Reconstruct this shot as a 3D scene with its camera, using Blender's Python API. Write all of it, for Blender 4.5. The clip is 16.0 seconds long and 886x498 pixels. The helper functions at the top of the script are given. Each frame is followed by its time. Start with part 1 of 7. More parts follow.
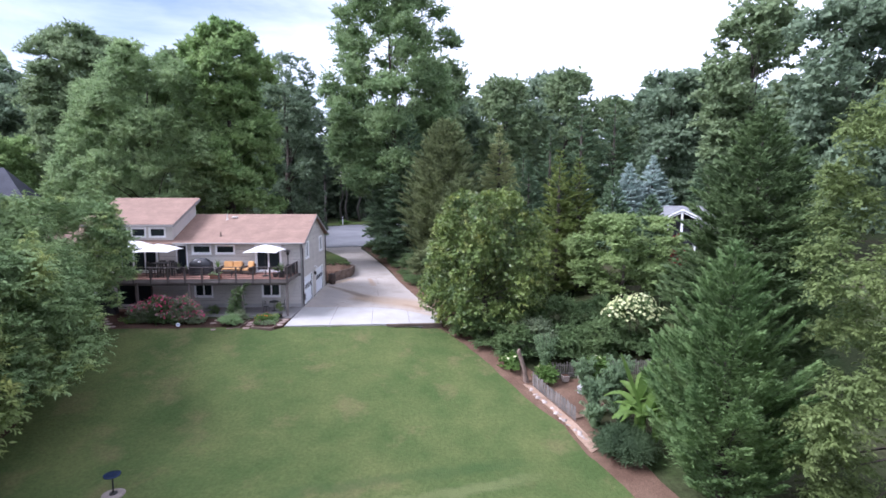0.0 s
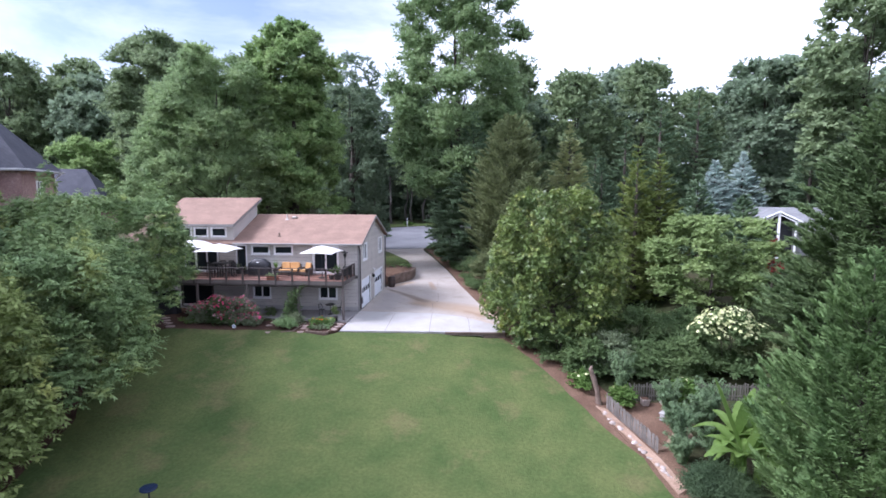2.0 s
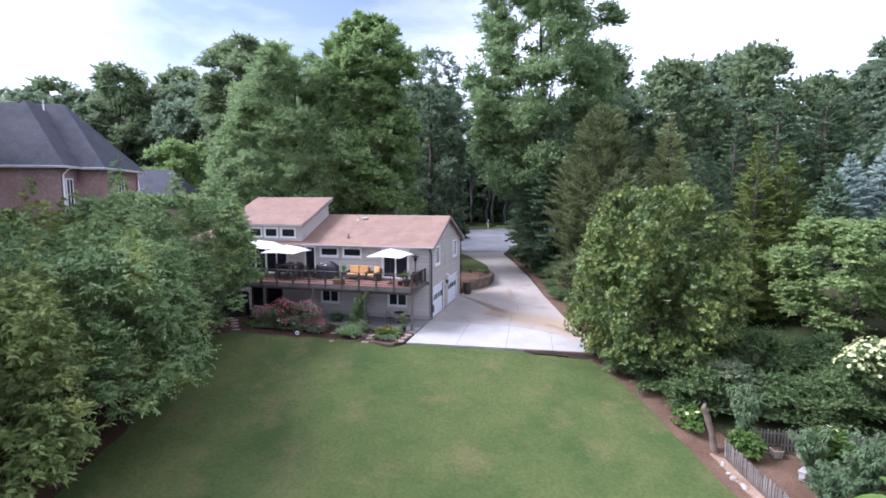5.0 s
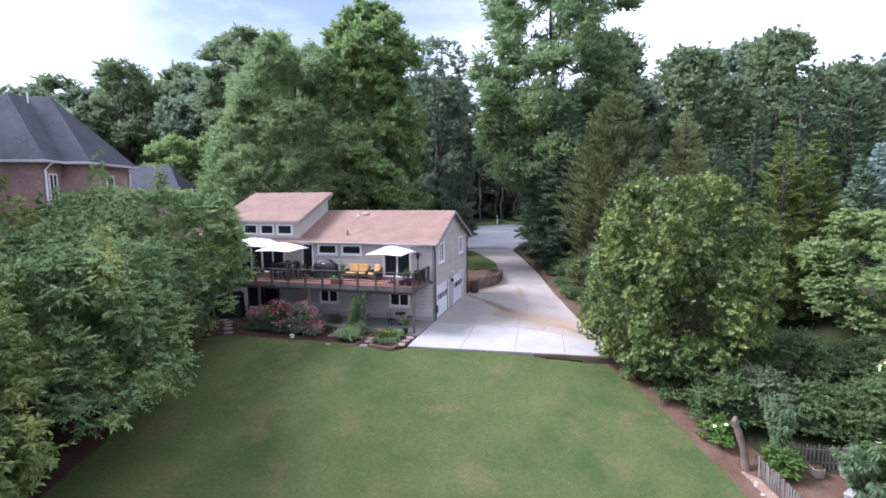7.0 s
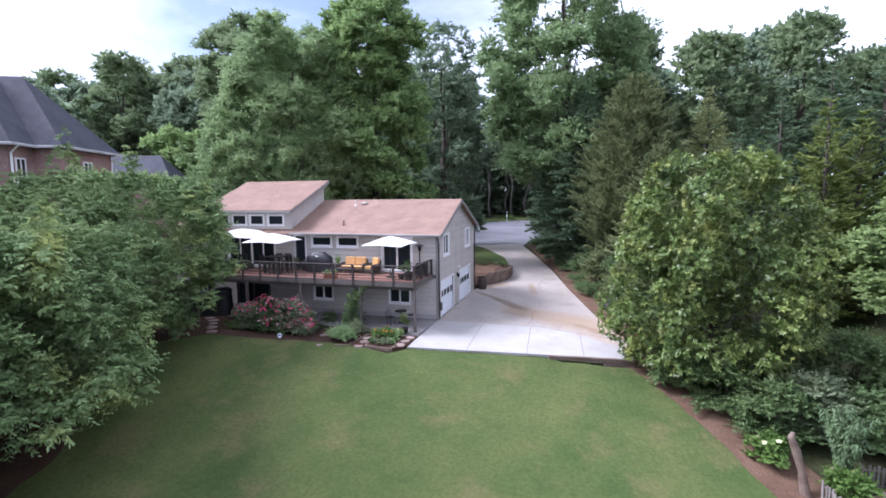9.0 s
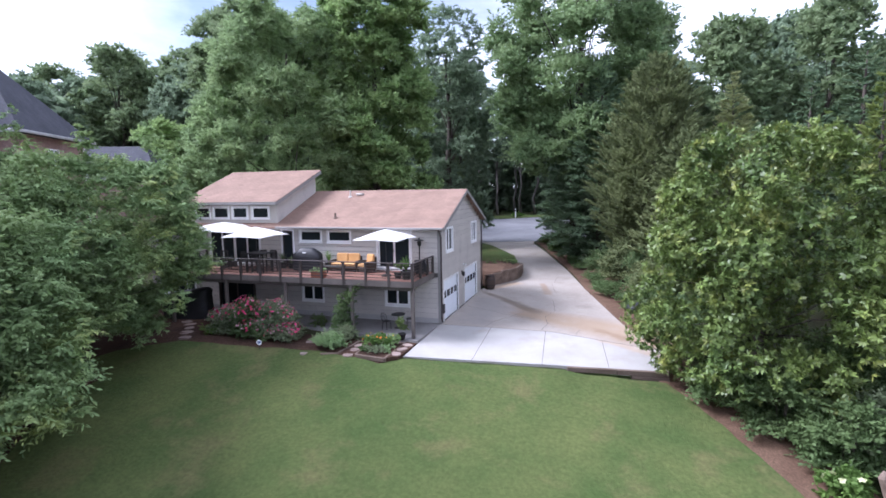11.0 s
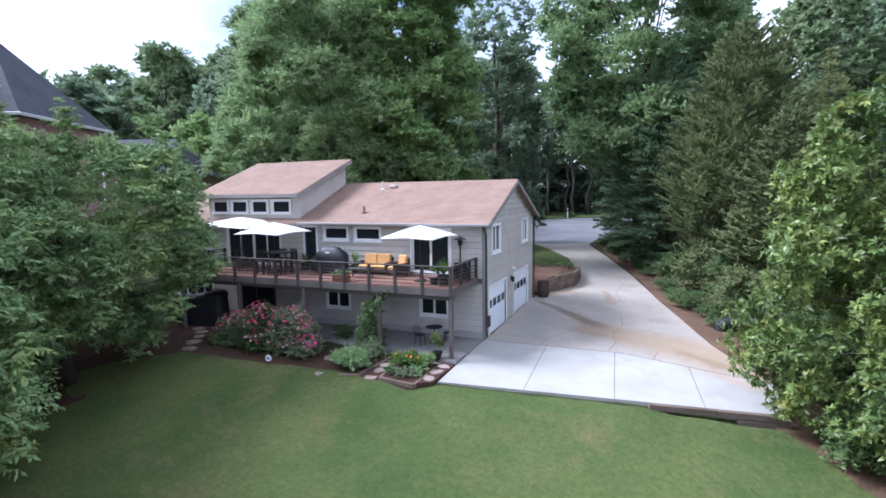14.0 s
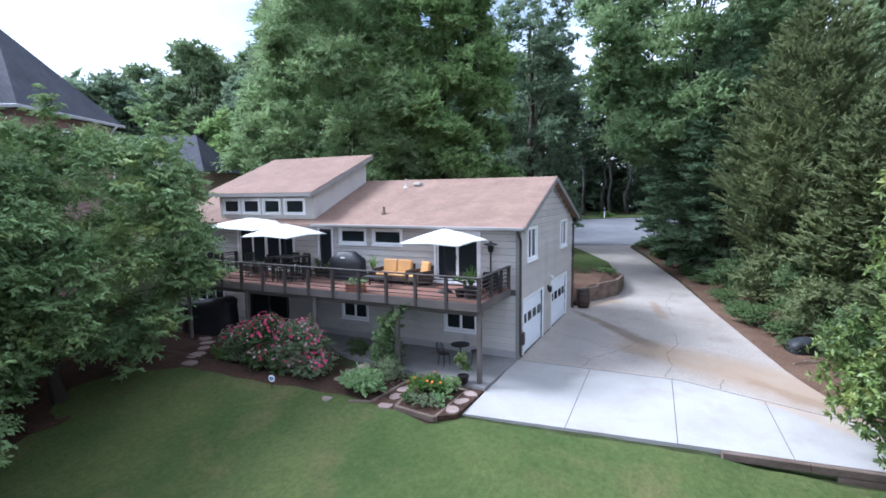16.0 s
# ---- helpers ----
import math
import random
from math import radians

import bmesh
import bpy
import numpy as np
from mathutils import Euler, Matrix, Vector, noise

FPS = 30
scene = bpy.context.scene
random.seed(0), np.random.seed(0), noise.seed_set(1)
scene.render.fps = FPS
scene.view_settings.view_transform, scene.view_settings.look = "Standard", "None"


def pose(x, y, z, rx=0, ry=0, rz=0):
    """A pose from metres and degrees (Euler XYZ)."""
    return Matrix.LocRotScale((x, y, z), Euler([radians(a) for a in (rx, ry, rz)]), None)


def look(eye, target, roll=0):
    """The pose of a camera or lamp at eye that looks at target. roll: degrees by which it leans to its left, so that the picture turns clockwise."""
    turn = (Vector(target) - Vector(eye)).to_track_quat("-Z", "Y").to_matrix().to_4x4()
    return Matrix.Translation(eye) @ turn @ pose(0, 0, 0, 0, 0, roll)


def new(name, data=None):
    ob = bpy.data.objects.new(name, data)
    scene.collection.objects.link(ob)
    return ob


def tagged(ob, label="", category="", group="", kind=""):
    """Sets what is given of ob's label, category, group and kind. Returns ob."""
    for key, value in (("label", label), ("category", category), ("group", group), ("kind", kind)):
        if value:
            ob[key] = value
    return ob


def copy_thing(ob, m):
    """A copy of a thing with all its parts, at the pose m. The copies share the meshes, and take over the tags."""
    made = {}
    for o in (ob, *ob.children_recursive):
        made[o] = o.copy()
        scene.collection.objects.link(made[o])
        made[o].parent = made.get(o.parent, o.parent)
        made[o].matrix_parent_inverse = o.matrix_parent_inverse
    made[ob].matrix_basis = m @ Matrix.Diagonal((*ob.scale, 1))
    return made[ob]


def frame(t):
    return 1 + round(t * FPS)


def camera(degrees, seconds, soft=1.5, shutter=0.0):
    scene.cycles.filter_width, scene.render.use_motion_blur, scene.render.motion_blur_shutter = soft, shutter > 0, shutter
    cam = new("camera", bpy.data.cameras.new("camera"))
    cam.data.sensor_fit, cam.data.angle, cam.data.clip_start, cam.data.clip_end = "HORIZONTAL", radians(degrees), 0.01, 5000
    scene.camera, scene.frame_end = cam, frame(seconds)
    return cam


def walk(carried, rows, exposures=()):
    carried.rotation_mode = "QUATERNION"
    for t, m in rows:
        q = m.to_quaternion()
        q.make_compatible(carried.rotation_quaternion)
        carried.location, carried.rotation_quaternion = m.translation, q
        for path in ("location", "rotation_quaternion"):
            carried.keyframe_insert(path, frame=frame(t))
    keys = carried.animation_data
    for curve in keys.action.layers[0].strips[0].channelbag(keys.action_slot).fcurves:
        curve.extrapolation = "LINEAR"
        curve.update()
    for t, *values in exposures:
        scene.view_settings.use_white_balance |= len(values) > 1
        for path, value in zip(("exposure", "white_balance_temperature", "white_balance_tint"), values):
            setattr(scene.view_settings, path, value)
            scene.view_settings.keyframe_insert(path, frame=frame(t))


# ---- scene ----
from mathutils.geometry import delaunay_2d_cdt

cam = camera(81.4, 16.0, soft=1.64)
PATH = [
    (0, (9.841, -40.604, 9.245), (9.904, -38.617, 9.018), 0.1),
    (0.5, (9.969, -39.892, 9.183), (9.979, -37.905, 8.955), 0.1),
    (1, (10.021, -39.219, 9.121), (9.982, -37.232, 8.895), 0.1),
    (1.5, (10.065, -38.57, 9.083), (9.959, -36.586, 8.858), 0.1),
    (2, (10.084, -37.956, 9.015), (9.891, -35.977, 8.796), 0.0),
    (2.5, (10.091, -37.246, 8.96), (9.819, -35.277, 8.744), 0.1),
    (3, (10.006, -36.605, 8.894), (9.665, -34.645, 8.682), 0.0),
    (3.5, (9.967, -35.914, 8.865), (9.553, -33.969, 8.654), 0.0),
    (4, (9.924, -35.317, 8.862), (9.475, -33.379, 8.653), -0.1),
    (4.5, (9.901, -34.722, 8.831), (9.417, -32.793, 8.622), -0.0),
    (7, (9.752, -32.032, 8.579), (9.206, -30.121, 8.355), -0.5),
    (7.5, (9.599, -31.313, 8.386), (9.042, -29.406, 8.161), -0.6),
    (8, (9.462, -30.594, 8.199), (8.898, -28.688, 7.975), -0.6),
    (8.5, (9.317, -29.908, 7.886), (8.748, -28.004, 7.667), -0.6),
    (9, (9.201, -29.036, 7.717), (8.62, -27.135, 7.492), -0.7),
    (9.2, (9.145, -28.638, 7.68), (8.558, -26.74, 7.45), -0.9),
    (11.5, (8.188, -25.003, 6.954), (7.575, -23.113, 6.728), -0.8),
    (12, (7.94, -24.337, 6.857), (7.318, -22.449, 6.632), -0.8),
    (12.5, (7.748, -23.505, 6.755), (7.095, -21.627, 6.532), -0.9),
    (13, (7.54, -22.791, 6.654), (6.853, -20.926, 6.433), -0.8),
    (13.5, (7.307, -22.143, 6.576), (6.582, -20.292, 6.358), -0.8),
    (14, (7.122, -21.419, 6.541), (6.343, -19.59, 6.323), -0.9),
    (14.5, (6.852, -20.829, 6.509), (6.036, -19.016, 6.295), -0.8),
    (15, (6.625, -20.067, 6.51), (5.775, -18.27, 6.295), -0.9),
    (15.5, (6.378, -19.45, 6.5), (5.507, -17.663, 6.284), -0.9),
    (16, (6.136, -18.814, 6.546), (5.248, -17.035, 6.324), -0.8),
]
walk(cam, [(t, look(eye, target, roll)) for t, eye, target, roll in PATH], [(0.0, 0.14, 5550, 24), (9.0, 0.14, 5550, 24), (12.5, 0.14, 5450, 20), (16.0, 0.12, 5250, 14)])

# ---- light ----
SUN_EL, SUN_AZ = 46.0, 256.0          # degrees; azimuth clockwise from +y
world = bpy.data.worlds.new("world")
scene.world = world
world.use_nodes = True
wt = world.node_tree
wn, wl = wt.nodes, wt.links
wn.clear()

sky = wn.new("ShaderNodeTexSky")
sky.sky_type = "NISHITA"
sky.sun_disc = False
sky.sun_elevation, sky.sun_rotation = radians(SUN_EL), radians(SUN_AZ)
sky.air_density, sky.dust_density = 1.0, 1.5
wco = wn.new("ShaderNodeTexCoord")
wmap = wn.new("ShaderNodeMapping")
wmap.inputs["Scale"].default_value = (1.0, 1.0, 2.6)
wmap.inputs["Location"].default_value = (0.35, 0.1, 0.2)
wl.new(wco.outputs["Generated"], wmap.inputs["Vector"])
cloud = wn.new("ShaderNodeTexNoise")
for key, val in (("Scale", 2.1), ("Detail", 7.0), ("Roughness", 0.55), ("Distortion", 0.25)):
    cloud.inputs[key].default_value = val
wl.new(wmap.outputs[0], cloud.inputs["Vector"])
# a broad opening between the clouds, over the woods to the north-west
gap = wn.new("ShaderNodeVectorMath")
gap.operation = "DISTANCE"
gap.inputs[1].default_value = Vector((-0.45, 0.84, 0.30)).normalized()
wl.new(wco.outputs["Generated"], gap.inputs[0])
gapm = wn.new("ShaderNodeMapRange")
for key, val in (("From Min", 0.0), ("From Max", 0.7), ("To Min", -0.75), ("To Max", 0.85)):
    gapm.inputs[key].default_value = val
wl.new(gap.outputs["Value"], gapm.inputs["Value"])
puff = wn.new("ShaderNodeMapRange")
for key, val in (("From Min", 0.36), ("From Max", 0.62), ("To Min", 0.12), ("To Max", 0.95)):
    puff.inputs[key].default_value = val
wl.new(cloud.outputs["Fac"], puff.inputs["Value"])
add = wn.new("ShaderNodeMath")
add.operation, add.use_clamp = "ADD", True
wl.new(gapm.outputs[0], add.inputs[0])
wl.new(puff.outputs[0], add.inputs[1])
skyc = wn.new("ShaderNodeMix")
skyc.data_type = "RGBA"
skyc.blend_type = "MULTIPLY"
skyc.inputs["Factor"].default_value = 1.0
skyc.inputs["B"].default_value = (0.26, 0.235, 0.21, 1)
wl.new(sky.outputs["Color"], skyc.inputs["A"])
wmix = wn.new("ShaderNodeMix")
wmix.data_type = "RGBA"
wmix.inputs["B"].default_value = (1.60, 1.66, 1.80, 1)
wl.new(add.outputs[0], wmix.inputs["Factor"])
wl.new(skyc.outputs["Result"], wmix.inputs["A"])
wbg = wn.new("ShaderNodeBackground")
wbg.inputs["Strength"].default_value = 0.86
wl.new(wmix.outputs["Result"], wbg.inputs["Color"])
wout = wn.new("ShaderNodeOutputWorld")
wl.new(wbg.outputs[0], wout.inputs["Surface"])

sun_data = bpy.data.lights.new("sun", "SUN")
sun_data.energy, sun_data.angle, sun_data.color = 6.9, radians(24), (1.0, 0.97, 0.93)
sun = new("sun", sun_data)
saz, sel = radians(SUN_AZ), radians(SUN_EL)
sun_dir = Vector((math.sin(saz) * math.cos(sel), math.cos(saz) * math.cos(sel), math.sin(sel)))
sun.matrix_world = look(sun_dir * 60, (0, 0, 0))


# ---- materials ----
def material(name, c1, c2=None, rough=0.8, big=0.6, fine=25.0, grain=0.25, bump=0.3, metal=0.0, c3=None, spot=2.5, rnd=0.0,
             island=0.0, translucent=0.0, stretch=(1, 1, 1), bump_dist=0.01, spec=0.35, lo=0.35, hi=0.65):
    """Two colours mixed by a broad noise, a third in spots, a fine grain, and relief. rnd: change from object to object;
    island: change from leaf to leaf."""
    m = bpy.data.materials.new(name)
    m.use_nodes = True
    nt = m.node_tree
    n, l = nt.nodes, nt.links
    b = n["Principled BSDF"]
    b.inputs["Roughness"].default_value = rough
    b.inputs["Metallic"].default_value = metal
    b.inputs["Specular IOR Level"].default_value = spec
    geo = n.new("ShaderNodeNewGeometry")
    mp = n.new("ShaderNodeMapping")
    mp.inputs["Scale"].default_value = stretch
    l.new(geo.outputs["Position"], mp.inputs["Vector"])

    def noise_of(scale, detail=4.0, r=0.6):
        t = n.new("ShaderNodeTexNoise")
        t.inputs["Scale"].default_value, t.inputs["Detail"].default_value, t.inputs["Roughness"].default_value = scale, detail, r
        l.new(mp.outputs[0], t.inputs["Vector"])
        return t.outputs["Fac"]

    def mix(fac, a, c, blend="MIX"):
        x = n.new("ShaderNodeMix")
        x.data_type, x.blend_type = "RGBA", blend
        for key, v in (("Factor", fac), ("A", a), ("B", c)):
            if isinstance(v, (tuple, float, int)):
                x.inputs[key].default_value = (*v, 1) if isinstance(v, tuple) else v
            else:
                l.new(v, x.inputs[key])
        return x.outputs["Result"]

    def ranged(v, a, c, d, e):
        r = n.new("ShaderNodeMapRange")
        for key, val in (("From Min", a), ("From Max", c), ("To Min", d), ("To Max", e)):
            r.inputs[key].default_value = val
        l.new(v, r.inputs["Value"])
        return r.outputs[0]

    col = mix(ranged(noise_of(big), lo, hi, 0, 1), c1, c2 or c1)
    if c3:
        col = mix(ranged(noise_of(spot, 6.0), 0.54, 0.7, 0, 0.85), col, c3)
    fine_noise = noise_of(fine, 5.0, 0.7)
    g = ranged(fine_noise, 0.25, 0.75, 1 - grain, 1 + grain)
    gc = n.new("ShaderNodeCombineColor")
    for i in range(3):
        l.new(g, gc.inputs[i])
    col = mix(1.0, col, gc.outputs[0], "MULTIPLY")
    for amount, source in ((rnd, "object"), (island, "island")):
        if amount:
            if source == "object":
                o = n.new("ShaderNodeObjectInfo").outputs["Random"]
            else:
                o = geo.outputs["Random Per Island"]
            v = ranged(o, 0, 1, 1 - amount, 1 + amount)
            vc = n.new("ShaderNodeCombineColor")
            for i in range(3):
                l.new(v, vc.inputs[i])
            col = mix(1.0, col, vc.outputs[0], "MULTIPLY")
    l.new(col, b.inputs["Base Color"])
    if bump:
        bp = n.new("ShaderNodeBump")
        bp.inputs["Strength"].default_value, bp.inputs["Distance"].default_value = bump, bump_dist
        l.new(fine_noise, bp.inputs["Height"])
        l.new(bp.outputs[0], b.inputs["Normal"])
    if translucent:
        tr = n.new("ShaderNodeBsdfTranslucent")
        l.new(col, tr.inputs["Color"])
        ms = n.new("ShaderNodeMixShader")
        ms.inputs[0].default_value = translucent
        l.new(b.outputs[0], ms.inputs[1])
        l.new(tr.outputs[0], ms.inputs[2])
        l.new(ms.outputs[0], n["Material Output"].inputs["Surface"])
    return m


def leafy(name, c1, c2, rough=0.6, island=0.24, big=0.35, spec=0.16, c3=None, spot=0.8, through_light=0.5):
    return material(name, c1, c2, rough=rough, big=big, fine=3.0, grain=0.2, bump=0, island=island, translucent=through_light, spec=spec, c3=c3, spot=spot)


def shingles(name, c1, c2, rough=0.9):
    """Asphalt shingles in courses: a small brick pattern in colour and relief over a broad, weathered mix."""
    m = material(name, c1, c2, rough=rough, big=0.9, fine=40, grain=0.22, bump=0.2)
    n, l = m.node_tree.nodes, m.node_tree.links
    b = n["Principled BSDF"]
    old = b.inputs["Base Color"].links[0].from_socket
    geo = [x for x in n if x.type == "NEW_GEOMETRY"][0]
    br = n.new("ShaderNodeTexBrick")
    br.offset = 0.37
    for key, val in (("Scale", 1.0), ("Mortar Size", 0.012), ("Brick Width", 0.32), ("Row Height", 0.145), ("Bias", -0.1)):
        br.inputs[key].default_value = val
    br.inputs["Color1"].default_value, br.inputs["Color2"].default_value = (0.9, 0.9, 0.9, 1), (1.1, 1.1, 1.1, 1)
    br.inputs["Mortar"].default_value = (0.7, 0.7, 0.7, 1)
    l.new(geo.outputs["Position"], br.inputs["Vector"])
    x = n.new("ShaderNodeMix")
    x.data_type, x.blend_type = "RGBA", "MULTIPLY"
    x.inputs["Factor"].default_value = 0.8
    l.new(old, x.inputs["A"])
    l.new(br.outputs["Color"], x.inputs["B"])
    l.new(x.outputs["Result"], b.inputs["Base Color"])
    return m


M_LAWN = material("lawn_grass", (0.057, 0.088, 0.027), (0.096, 0.117, 0.040), rough=0.95, big=0.3, fine=6.5, grain=0.28, bump=1.0, bump_dist=0.05, c3=(0.128, 0.122, 0.053), spot=0.42, spec=0.1)
M_MULCH = material("bark_mulch", (0.055, 0.034, 0.025), (0.085, 0.05, 0.035), rough=0.95, big=0.8, fine=14, grain=0.6, bump=1.0, bump_dist=0.05, spec=0.1)
M_STRAW = material("pine_straw", (0.115, 0.07, 0.048), (0.165, 0.105, 0.072), rough=0.95, big=0.7, fine=16, grain=0.5, bump=1.0, bump_dist=0.04, spec=0.1)
M_SOIL = material("woodland_floor", (0.05, 0.045, 0.026), (0.04, 0.06, 0.02), rough=0.95, big=0.15, fine=4, grain=0.5, bump=0.8, bump_dist=0.06, spec=0.1)
M_SLAB = material("new_concrete", (0.350, 0.336, 0.316), (0.395, 0.381, 0.360), rough=0.85, big=0.5, fine=18, grain=0.07, bump=0.15, c3=(0.33, 0.305, 0.275), spot=0.6)
M_DRIVE = material("old_concrete", (0.325, 0.285, 0.248), (0.392, 0.350, 0.308), rough=0.9, big=0.35, fine=11, grain=0.2, bump=0.25, c3=(0.27, 0.235, 0.20), spot=0.5)
M_ROAD = material("asphalt", (0.145, 0.147, 0.158), (0.19, 0.192, 0.203), rough=0.85, big=0.2, fine=20, grain=0.2, bump=0.3)
M_SIDING = material("lap_siding_taupe", (0.475, 0.445, 0.410), (0.52, 0.487, 0.447), rough=0.7, big=0.5, fine=30, grain=0.06, bump=0.12, rnd=0.05, c3=(0.41, 0.385, 0.36), spot=1.2)
# dark backing colour stands in for the shade between the siding boards
M_GAPSHADE = material("shadow_gap_backing", (0.10, 0.095, 0.09), rough=0.9, grain=0.1)
M_BLOCK = material("painted_block", (0.35, 0.34, 0.33), (0.40, 0.39, 0.38), rough=0.8, big=0.6, fine=25, grain=0.08, bump=0.2)
M_PATIO = material("grey_patio_concrete", (0.20, 0.19, 0.185), (0.26, 0.25, 0.24), rough=0.9, big=0.6, fine=18, grain=0.12, bump=0.2, c3=(0.17, 0.16, 0.15), spot=0.7)
M_ROOF = shingles("red_brown_shingles", (0.218, 0.142, 0.108), (0.270, 0.178, 0.136))
M_ROOF2 = shingles("charcoal_shingles", (0.048, 0.051, 0.064), (0.070, 0.073, 0.088))
M_GREYROOF = shingles("pale_grey_shingles", (0.17, 0.175, 0.18), (0.22, 0.225, 0.23))
M_WHITE = material("white_trim", (0.84, 0.84, 0.84), (0.79, 0.79, 0.79), rough=0.5, big=1.5, fine=30, grain=0.04, bump=0.05)
M_GUTTER = material("grey_white_gutter", (0.46, 0.46, 0.47), (0.40, 0.40, 0.41), rough=0.5, big=1.5, fine=30, grain=0.06, bump=0.05)
M_BARREL = material("brown_barrel", (0.060, 0.040, 0.032), (0.085, 0.058, 0.046), rough=0.6, big=2, fine=20, grain=0.2, bump=0.2, stretch=(3, 3, 0.5))
M_DOORWHITE = material("white_door_paint", (0.87, 0.91, 0.96), (0.83, 0.87, 0.92), rough=0.35, big=1.5, fine=30, grain=0.03, bump=0.03, spec=0.6)
M_GREYTRIM = material("taupe_trim", (0.28, 0.27, 0.26), (0.25, 0.24, 0.23), rough=0.6, big=1.5, fine=30, grain=0.06, bump=0.05)
M_BROWN = material("dark_brown_paint", (0.050, 0.041, 0.038), (0.066, 0.055, 0.051), rough=0.6, big=1.5, fine=30, grain=0.12, bump=0.1)
M_DECK = material("red_stained_deck", (0.20, 0.098, 0.070), (0.26, 0.138, 0.102), rough=0.65, big=0.8, fine=30, grain=0.15, bump=0.15, rnd=0.14, stretch=(0.3, 2, 2))
M_RIM = material("weathered_rim", (0.105, 0.09, 0.082), (0.14, 0.12, 0.11), rough=0.75, big=0.8, fine=30, grain=0.15, bump=0.15, rnd=0.1)
M_BLACK = material("black_vinyl", (0.018, 0.019, 0.022), (0.03, 0.031, 0.035), rough=0.5, big=1.5, fine=12, grain=0.2, bump=0.4, bump_dist=0.03)
M_METAL = material("dark_metal", (0.03, 0.03, 0.03), (0.05, 0.048, 0.045), rough=0.45, metal=0.6, grain=0.1, bump=0.05)
M_CANVAS = material("white_canvas", (0.78, 0.77, 0.75), (0.82, 0.81, 0.79), rough=0.85, big=0.7, fine=60, grain=0.03, bump=0.1, translucent=0.25)
M_CUSHION = material("orange_cushion", (0.52, 0.28, 0.11), (0.58, 0.34, 0.14), rough=0.85, big=2, fine=60, grain=0.08, bump=0.2)
M_WICKER = material("dark_wicker", (0.04, 0.028, 0.02), (0.06, 0.042, 0.03), rough=0.7, fine=60, grain=0.4, bump=0.5)
M_TERRA = material("terracotta", (0.30, 0.10, 0.055), (0.36, 0.14, 0.08), rough=0.8, grain=0.12, bump=0.2)
M_STONE = material("flagstone", (0.24, 0.175, 0.15), (0.30, 0.235, 0.205), rough=0.85, big=1.5, fine=20, grain=0.2, bump=0.4, rnd=0.15)
M_TIMBER = material("weathered_timber", (0.12, 0.085, 0.065), (0.20, 0.15, 0.12), rough=0.9, big=1.2, fine=25, grain=0.3, bump=0.5, rnd=0.15, stretch=(0.5, 2, 2))
M_FENCE = material("grey_fence_wood", (0.135, 0.12, 0.107), (0.205, 0.185, 0.165), rough=0.9, big=1.5, fine=30, grain=0.25, bump=0.3, rnd=0.2)
M_SAND = material("sandy_soil", (0.27, 0.185, 0.13), (0.34, 0.24, 0.175), rough=0.95, big=0.9, fine=14, grain=0.3, bump=0.6, bump_dist=0.03, c3=(0.17, 0.11, 0.075), spot=1.5, spec=0.1)
M_ROCK = material("pale_stone", (0.27, 0.225, 0.195), (0.36, 0.31, 0.275), rough=0.9, big=3, fine=20, grain=0.2, bump=0.4, rnd=0.25)
M_BARK = material("bark", (0.055, 0.044, 0.036), (0.085, 0.070, 0.058), rough=0.95, big=1.2, fine=14, grain=0.4, bump=1.0, bump_dist=0.03, stretch=(2, 2, 0.4))
M_GREYBARK = material("grey_bark", (0.10, 0.09, 0.08), (0.15, 0.135, 0.12), rough=0.95, big=1.2, fine=14, grain=0.35, bump=0.8, bump_dist=0.03, stretch=(2, 2, 0.4))
M_PALEBARK = material("pale_bark", (0.21, 0.17, 0.14), (0.30, 0.26, 0.22), rough=0.95, big=1.2, fine=14, grain=0.35, bump=0.8, bump_dist=0.03, stretch=(2, 2, 0.4))
M_PLASTIC = material("grey_plastic", (0.05, 0.045, 0.045), (0.065, 0.06, 0.06), rough=0.5, grain=0.1, bump=0.05)
M_BLUEPLASTIC = material("blue_plastic", (0.03, 0.09, 0.28), rough=0.5, grain=0.1, bump=0.05)
M_SOLAR = material("solar_panel", (0.012, 0.02, 0.05), rough=0.2, grain=0.1, bump=0.0)
M_JOINT = material("joint_shadow", (0.13, 0.11, 0.10), rough=0.95, grain=0.2)
M_RED = material("red_petals", (0.58, 0.026, 0.11), (0.66, 0.11, 0.24), rough=0.6, big=2, fine=5, grain=0.2, bump=0, island=0.3, translucent=0.25)
M_PINK = material("faded_petals", (0.50, 0.27, 0.31), (0.55, 0.38, 0.40), rough=0.6, grain=0.2, bump=0, island=0.3, translucent=0.25)
M_CREAM = material("cream_petals", (0.62, 0.66, 0.32), (0.70, 0.72, 0.42), rough=0.6, grain=0.1, bump=0, island=0.15, translucent=0.25)
M_ORANGE = material("orange_petals", (0.7, 0.2, 0.03), (0.75, 0.35, 0.04), rough=0.6, grain=0.1, bump=0, island=0.3, translucent=0.25)
M_YELLOW = material("yellow_petals", (0.75, 0.5, 0.04), rough=0.6, grain=0.1, bump=0, island=0.2, translucent=0.25)

